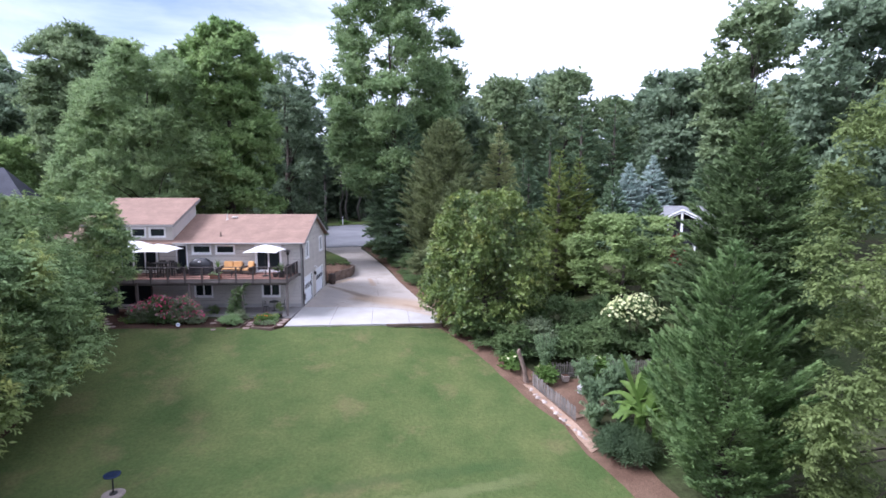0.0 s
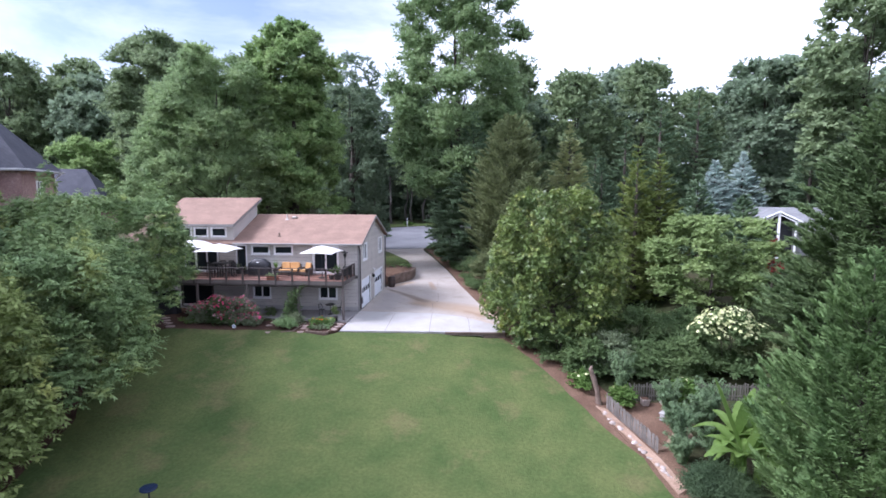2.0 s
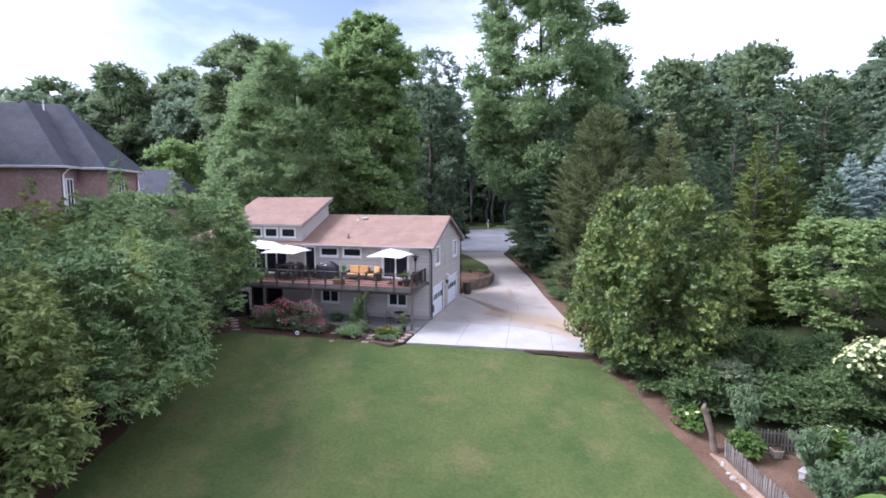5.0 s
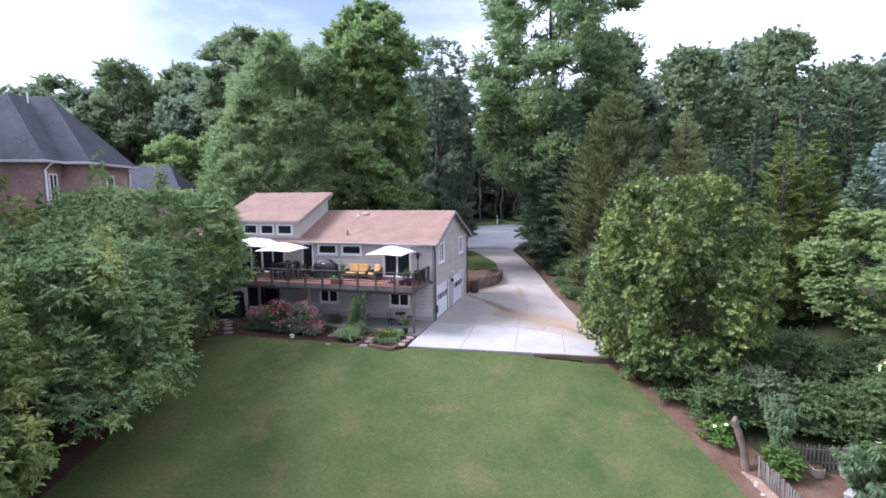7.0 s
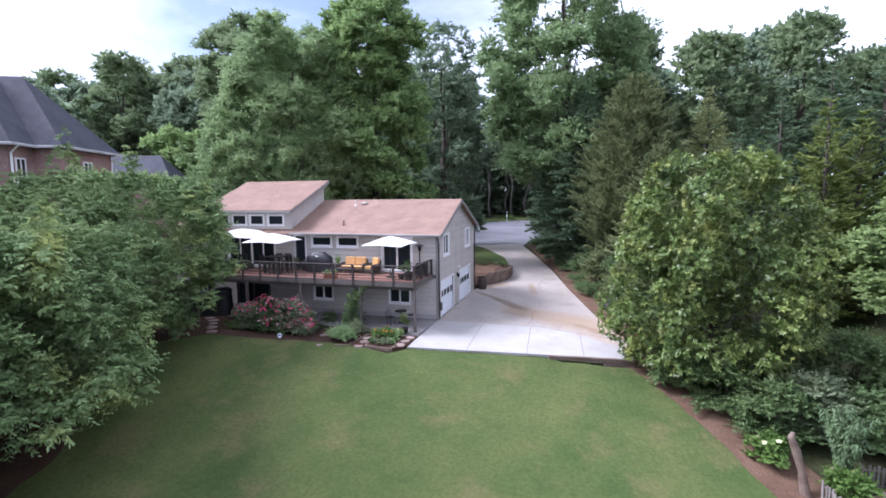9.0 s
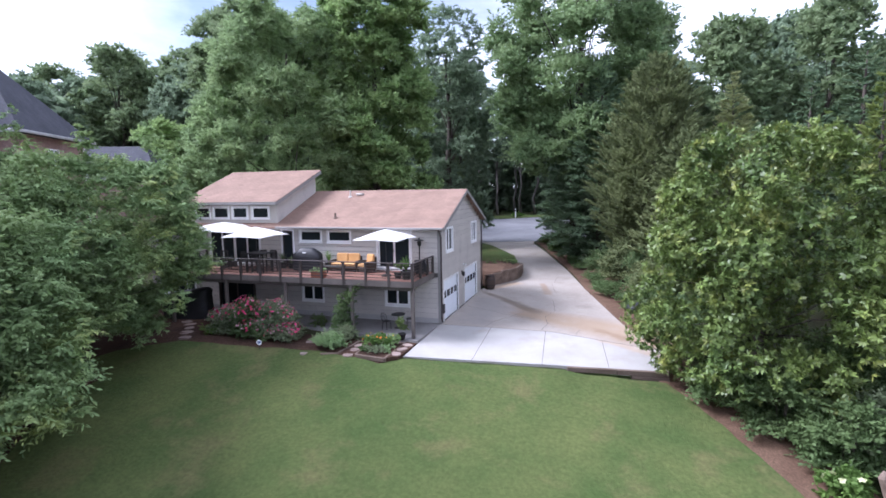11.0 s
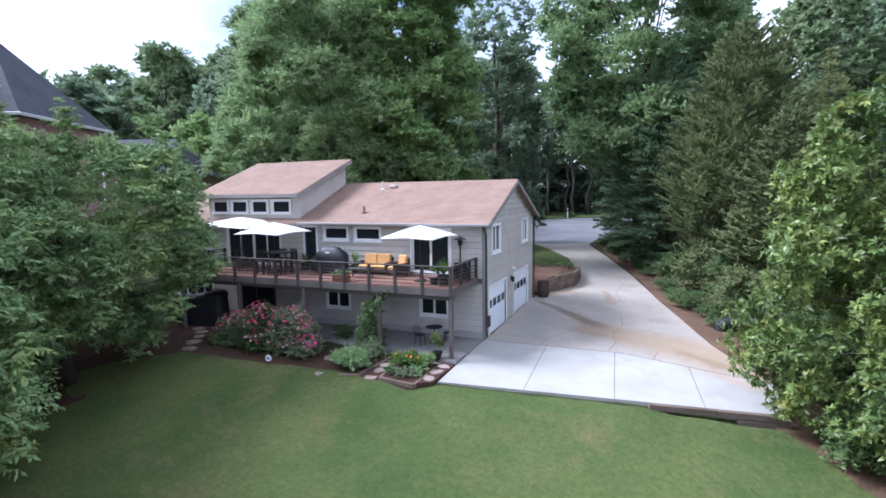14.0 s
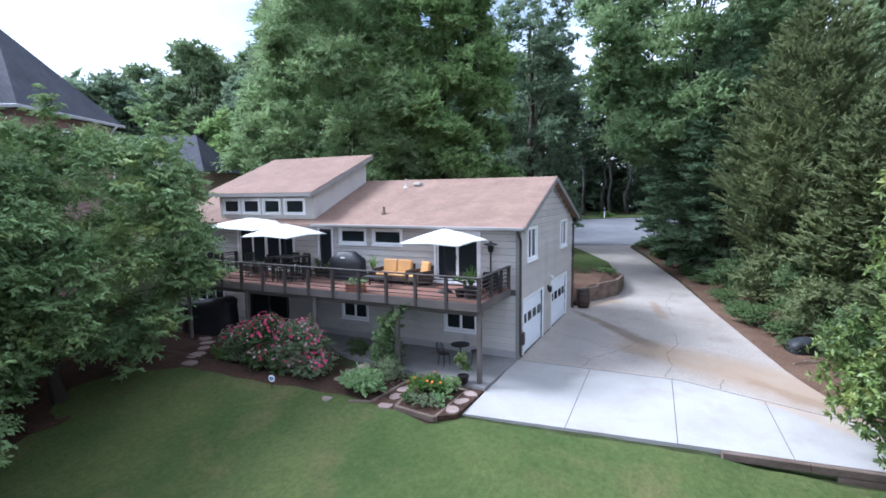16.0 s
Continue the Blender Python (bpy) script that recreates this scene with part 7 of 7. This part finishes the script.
bb = thing("garden_bench", "small pale garden bench beside the path", "bench", (19.2, -11.0, ground(19.2, -11.0) + 0.08), 50)
boxed("seat", -0.5, 0.5, -0.15, 0.15, 0.36, 0.42, M_BLOCK, bb, 0.01)
for x in (-0.4, 0.4):
    boxed("leg", x - 0.05, x + 0.05, -0.12, 0.12, 0, 0.36, M_BLOCK, bb, 0.01)
sl = thing("solar_light", "black solar light on a short pole in a stone ring", "lamp", (-2.6, -21.0, ground(-2.6, -21.0)))
for nm, prof in (("ring", [(0.42, 0.0), (0.42, 0.1), (0.34, 0.12)]), ("base", [(0.16, 0.1), (0.14, 0.16), (0.03, 0.18)]), ("pole", [(0.03, 0.15), (0.03, 0.85)])):
    bm = bmesh.new()
    lathe(bm, prof, 20)
    part(nm, bm, M_ROCK if nm == "ring" else M_METAL, sl)
bm = bmesh.new()
lathe(bm, [(0.2, 0.84), (0.31, 0.88), (0.31, 0.92), (0.29, 0.925)], 22)
part("panel", bm, M_SOLAR, sl)
tr = thing("tree_ring", "small round bed edged with dark stones under the cherries", "flower bed", (-13.6, -9.7, ground(-13.6, -9.7)))
bm = bmesh.new()
lathe(bm, [(1.1, -0.1), (1.1, 0.1), (0.9, 0.12), (0.88, 0.04), (0.2, 0.08)], 24)
part("edging", bm, M_MULCH, tr)

# ---- neighbouring houses ----
M_BRICKWALL = material("brick_wall", (0.27, 0.170, 0.150), (0.33, 0.220, 0.200), rough=0.9, big=0.7, fine=9, grain=0.3, bump=0.3, c3=(0.41, 0.29, 0.26), spot=3.5)
bh = thing("brick_house", "two-storey red brick house with a steep charcoal hip roof", "house", (-21.2, -6.3, 3.2), 26.6)
# local axes: x from the corner along the front to the west is -x, depth +y
E0 = 7.4
boxed("wall", -17, 0, 0, 6.6, -2, E0, M_BRICKWALL, bh, 0)
boxed("wall", -7.9, -1.4, -2.2, 0.1, -2, E0, M_BRICKWALL, bh, 0, "projecting front bay in red brick")


def hip(x0, x1, y0, y1, z, rise, name="roof", over=0.45):
    x0, x1, y0, y1 = x0 - over, x1 + over, y0 - over, y1 + over
    hw = (y1 - y0) / 2
    bm = bmesh.new()
    b = [bm.verts.new(p) for p in ((x0, y0, z), (x1, y0, z), (x1, y1, z), (x0, y1, z))]
    bl = [bm.verts.new((v.co.x, v.co.y, z - 0.15)) for v in b]
    r0, r1 = bm.verts.new((x0 + hw, (y0 + y1) / 2, z + rise)), bm.verts.new((x1 - hw, (y0 + y1) / 2, z + rise))
    for q in ((b[0], b[1], r1, r0), (b[1], b[2], r1), (b[2], b[3], r0, r1), (b[3], b[0], r0)):
        bm.faces.new(q)
    for i in range(4):
        bm.faces.new((b[i], bl[i], bl[(i + 1) % 4], b[(i + 1) % 4]))
    bm.faces.new(list(reversed(bl)))
    bmesh.ops.recalc_face_normals(bm, faces=bm.faces)
    return part(name, bm, M_ROOF2, bh, "steep charcoal shingle hip roof")


hip(-17, 0, 0, 6.6, E0, 4.55)
bm = bmesh.new()
zb = E0
pts = [(-8.35, -2.65, zb), (-0.95, -2.65, zb), (-0.95, 3.3, zb), (-8.35, 3.3, zb), (-4.65, 1.05, zb + 4.45), (-4.65, 3.3, zb + 4.45)]
v = [bm.verts.new(p) for p in pts]
for q in ((0, 1, 4), (1, 2, 5, 4), (3, 0, 4, 5)):
    bm.faces.new([v[i] for i in q])
bmesh.ops.recalc_face_normals(bm, faces=bm.faces)
part("roof", bm, M_ROOF2, bh, "charcoal hip roof over the front bay")
for x0, x1, y0, y1 in ((0.45, 0.57, -0.5, 7.1), (-0.95, 0.57, -0.57, -0.45), (-0.95, -0.83, -2.7, -0.57), (-8.4, -0.83, -2.77, -2.65), (-17.4, -8.4, -0.57, -0.45)):
    boxed("gutter", x0, x1, y0, y1, E0 - 0.17, E0 - 0.01, M_GUTTER, bh, 0.02)


def house_window(x, y, z, w, h, face):
    o = new("window")
    o.parent = bh
    o.matrix_basis = Matrix.Translation((x, y, z)) @ (Matrix.Rotation(radians(90), 4, "Z") if face == "e" else Matrix.Identity(4))
    bm = bmesh.new()
    for q in ((-w / 2 - 0.08, -w / 2, -0.08, h + 0.08), (w / 2, w / 2 + 0.08, -0.08, h + 0.08), (-w / 2, w / 2, -0.08, 0), (-w / 2, w / 2, h, h + 0.08), (-w / 2, w / 2, h / 2 - 0.025, h / 2 + 0.025), (-0.02, 0.02, 0, h)):
        box(bm, q[0], q[1], -0.07, 0.03, q[2], q[3])
    part("window_frame", bm, M_WHITE, o)
    boxed("pane", -w / 2, w / 2, -0.02, -0.01, 0, h, M_GLASS, o, 0)


house_window(0.0, 3.2, 4.7, 0.95, 1.85, "e")
house_window(-1.4, -1.2, 4.65, 0.75, 1.9, "e")
house_window(-6.2, -2.2, 4.95, 1.3, 1.6, "f")
for x in (-10.0, -13.5):
    house_window(x, 0.0, 4.95, 1.2, 1.6, "f")
for x, y in ((0.06, 6.4), (-1.34, -2.1)):
    bm = bmesh.new()
    tube(bm, [(x + 0.05, y, -1), (x + 0.05, y, E0 - 0.55), (x + 0.5, y - 0.1, E0 - 0.15)], [0.06, 0.06, 0.06], 8)
    part("downspout", bm, M_WHITE, bh)
bm = bmesh.new()
tube(bm, [(-4.3, 2.6, E0 + 3.9), (-4.3, 2.6, E0 + 4.7)], [0.06, 0.06], 8)
part("vent_pipe", bm, M_WHITE, bh)
wing = thing("brick_garage_wing", "lower wing with a charcoal gable roof behind the brick house", "house", (-31.6, 9.3, 4.1), 24)
boxed("wall", -3.4, 3.4, -3, 3, -2, 4.2, M_BRICKWALL, wing, 0)
bm = bmesh.new()
v = [bm.verts.new(p) for p in ((-3.8, -3.4, 4.2), (3.8, -3.4, 4.2), (3.8, 3.4, 4.2), (-3.8, 3.4, 4.2), (-3.8, 0, 7.2), (1.6, 0, 7.2))]
for q in ((0, 1, 5, 4), (2, 3, 4, 5), (1, 2, 5), (3, 0, 4), (3, 2, 1, 0)):
    bm.faces.new([v[i] for i in q])
part("roof", bm, M_ROOF2, wing)

cot = thing("cottage", "neighbour's cottage with a white-trimmed gable porch and grey roof", "house", (40.2, 20.0, 1.95), -14)
boxed("wall", -1.6, 1.6, 0.5, 7, -2, 3.9, M_BLOCK, cot, 0)
# black sheet stands in for the shade inside the open porch
boxed("porch_shadow_wall", -1.5, 1.5, 0.42, 0.48, 0, 3.8, M_BLACK, cot, 0)
for s in (-1, 1):
    bm = bmesh.new()
    v = [bm.verts.new(p) for p in ((0, -0.7, 5.15), (0, 7.2, 5.15), (s * 2.1, 7.2, 4.1), (s * 2.1, -0.7, 4.1))]
    v2 = [bm.verts.new((p.co.x, p.co.y, p.co.z - 0.1)) for p in v]
    bm.faces.new(v)
    bm.faces.new(list(reversed(v2)))
    for i in range(4):
        bm.faces.new((v[i], v2[i], v2[(i + 1) % 4], v[(i + 1) % 4]))
    bmesh.ops.recalc_face_normals(bm, faces=bm.faces)
    part("roof", bm, M_GREYROOF, cot)
    for y, z, w in ((-0.76, 5.14, 0.2), (-0.66, 4.82, 0.13)):
        bm = bmesh.new()
        v = []
        for o in (0, 0.06):
            v += [bm.verts.new(p) for p in ((0, y + o, z), (s * 2.12, y + o, z - 1.06), (s * 2.12, y + o, z - 1.06 - w), (0, y + o, z - w))]
        for q in ((0, 1, 2, 3), (7, 6, 5, 4), (0, 4, 5, 1), (1, 5, 6, 2), (2, 6, 7, 3), (3, 7, 4, 0)):
            bm.faces.new([v[i] for i in q])
        bmesh.ops.recalc_face_normals(bm, faces=bm.faces)
        part("bargeboard", bm, M_WHITE, cot)
    boxed("porch_post", s * 1.55 - 0.08, s * 1.55 + 0.08, -0.62, -0.46, -1.5, 4.1, M_WHITE, cot, 0.01)
boxed("porch_post", -0.12, 0.12, -0.62, -0.46, -1.5, 4.9, M_WHITE, cot, 0.01)
boxed("wall", 1.6, 8.0, 2.0, 9.0, -2, 3.6, M_BLOCK, cot, 0)
bm = bmesh.new()
v = [bm.verts.new(p) for p in ((-1.5, 1.4, 3.9), (8.5, 1.4, 3.9), (8.5, 9.6, 3.9), (-1.5, 9.6, 3.9), (-1.0, 5.5, 5.35), (8.5, 5.5, 5.35))]
for q in ((0, 1, 5, 4), (2, 3, 4, 5), (1, 2, 5), (3, 0, 4), (3, 2, 1, 0)):
    bm.faces.new([v[i] for i in q])
part("roof", bm, M_GREYROOF, cot)
broadleaf("red_maple", "small dark red Japanese maple beside the cottage", on(34.6, 9.6), 4.6, 1.5, 1.2, 8, 0.2, 26, L_REDMAPLE, 301, lobe=0.45, per_lobe=7, top=0.5, narrow=0.8)
# across the road
wp = thing("marker_post", "white post with a dark band across the road", "post", (-8.6, 73.2, ground(-8.6, 73.2) + 0.05))
boxed("post", -0.09, 0.09, -0.09, 0.09, 0, 1.9, M_WHITE, wp, 0.01)
boxed("band", -0.11, 0.11, -0.11, 0.11, 1.35, 1.6, M_BLACK, wp, 0.01)
shrub("shrub", "low yellow-green shrub beyond the road", (-8.6, 75.6, ground(-8.6, 75.6)), 1.6, 1.0, 1.2, 0.2, 40, L_LIME, 303, 9)
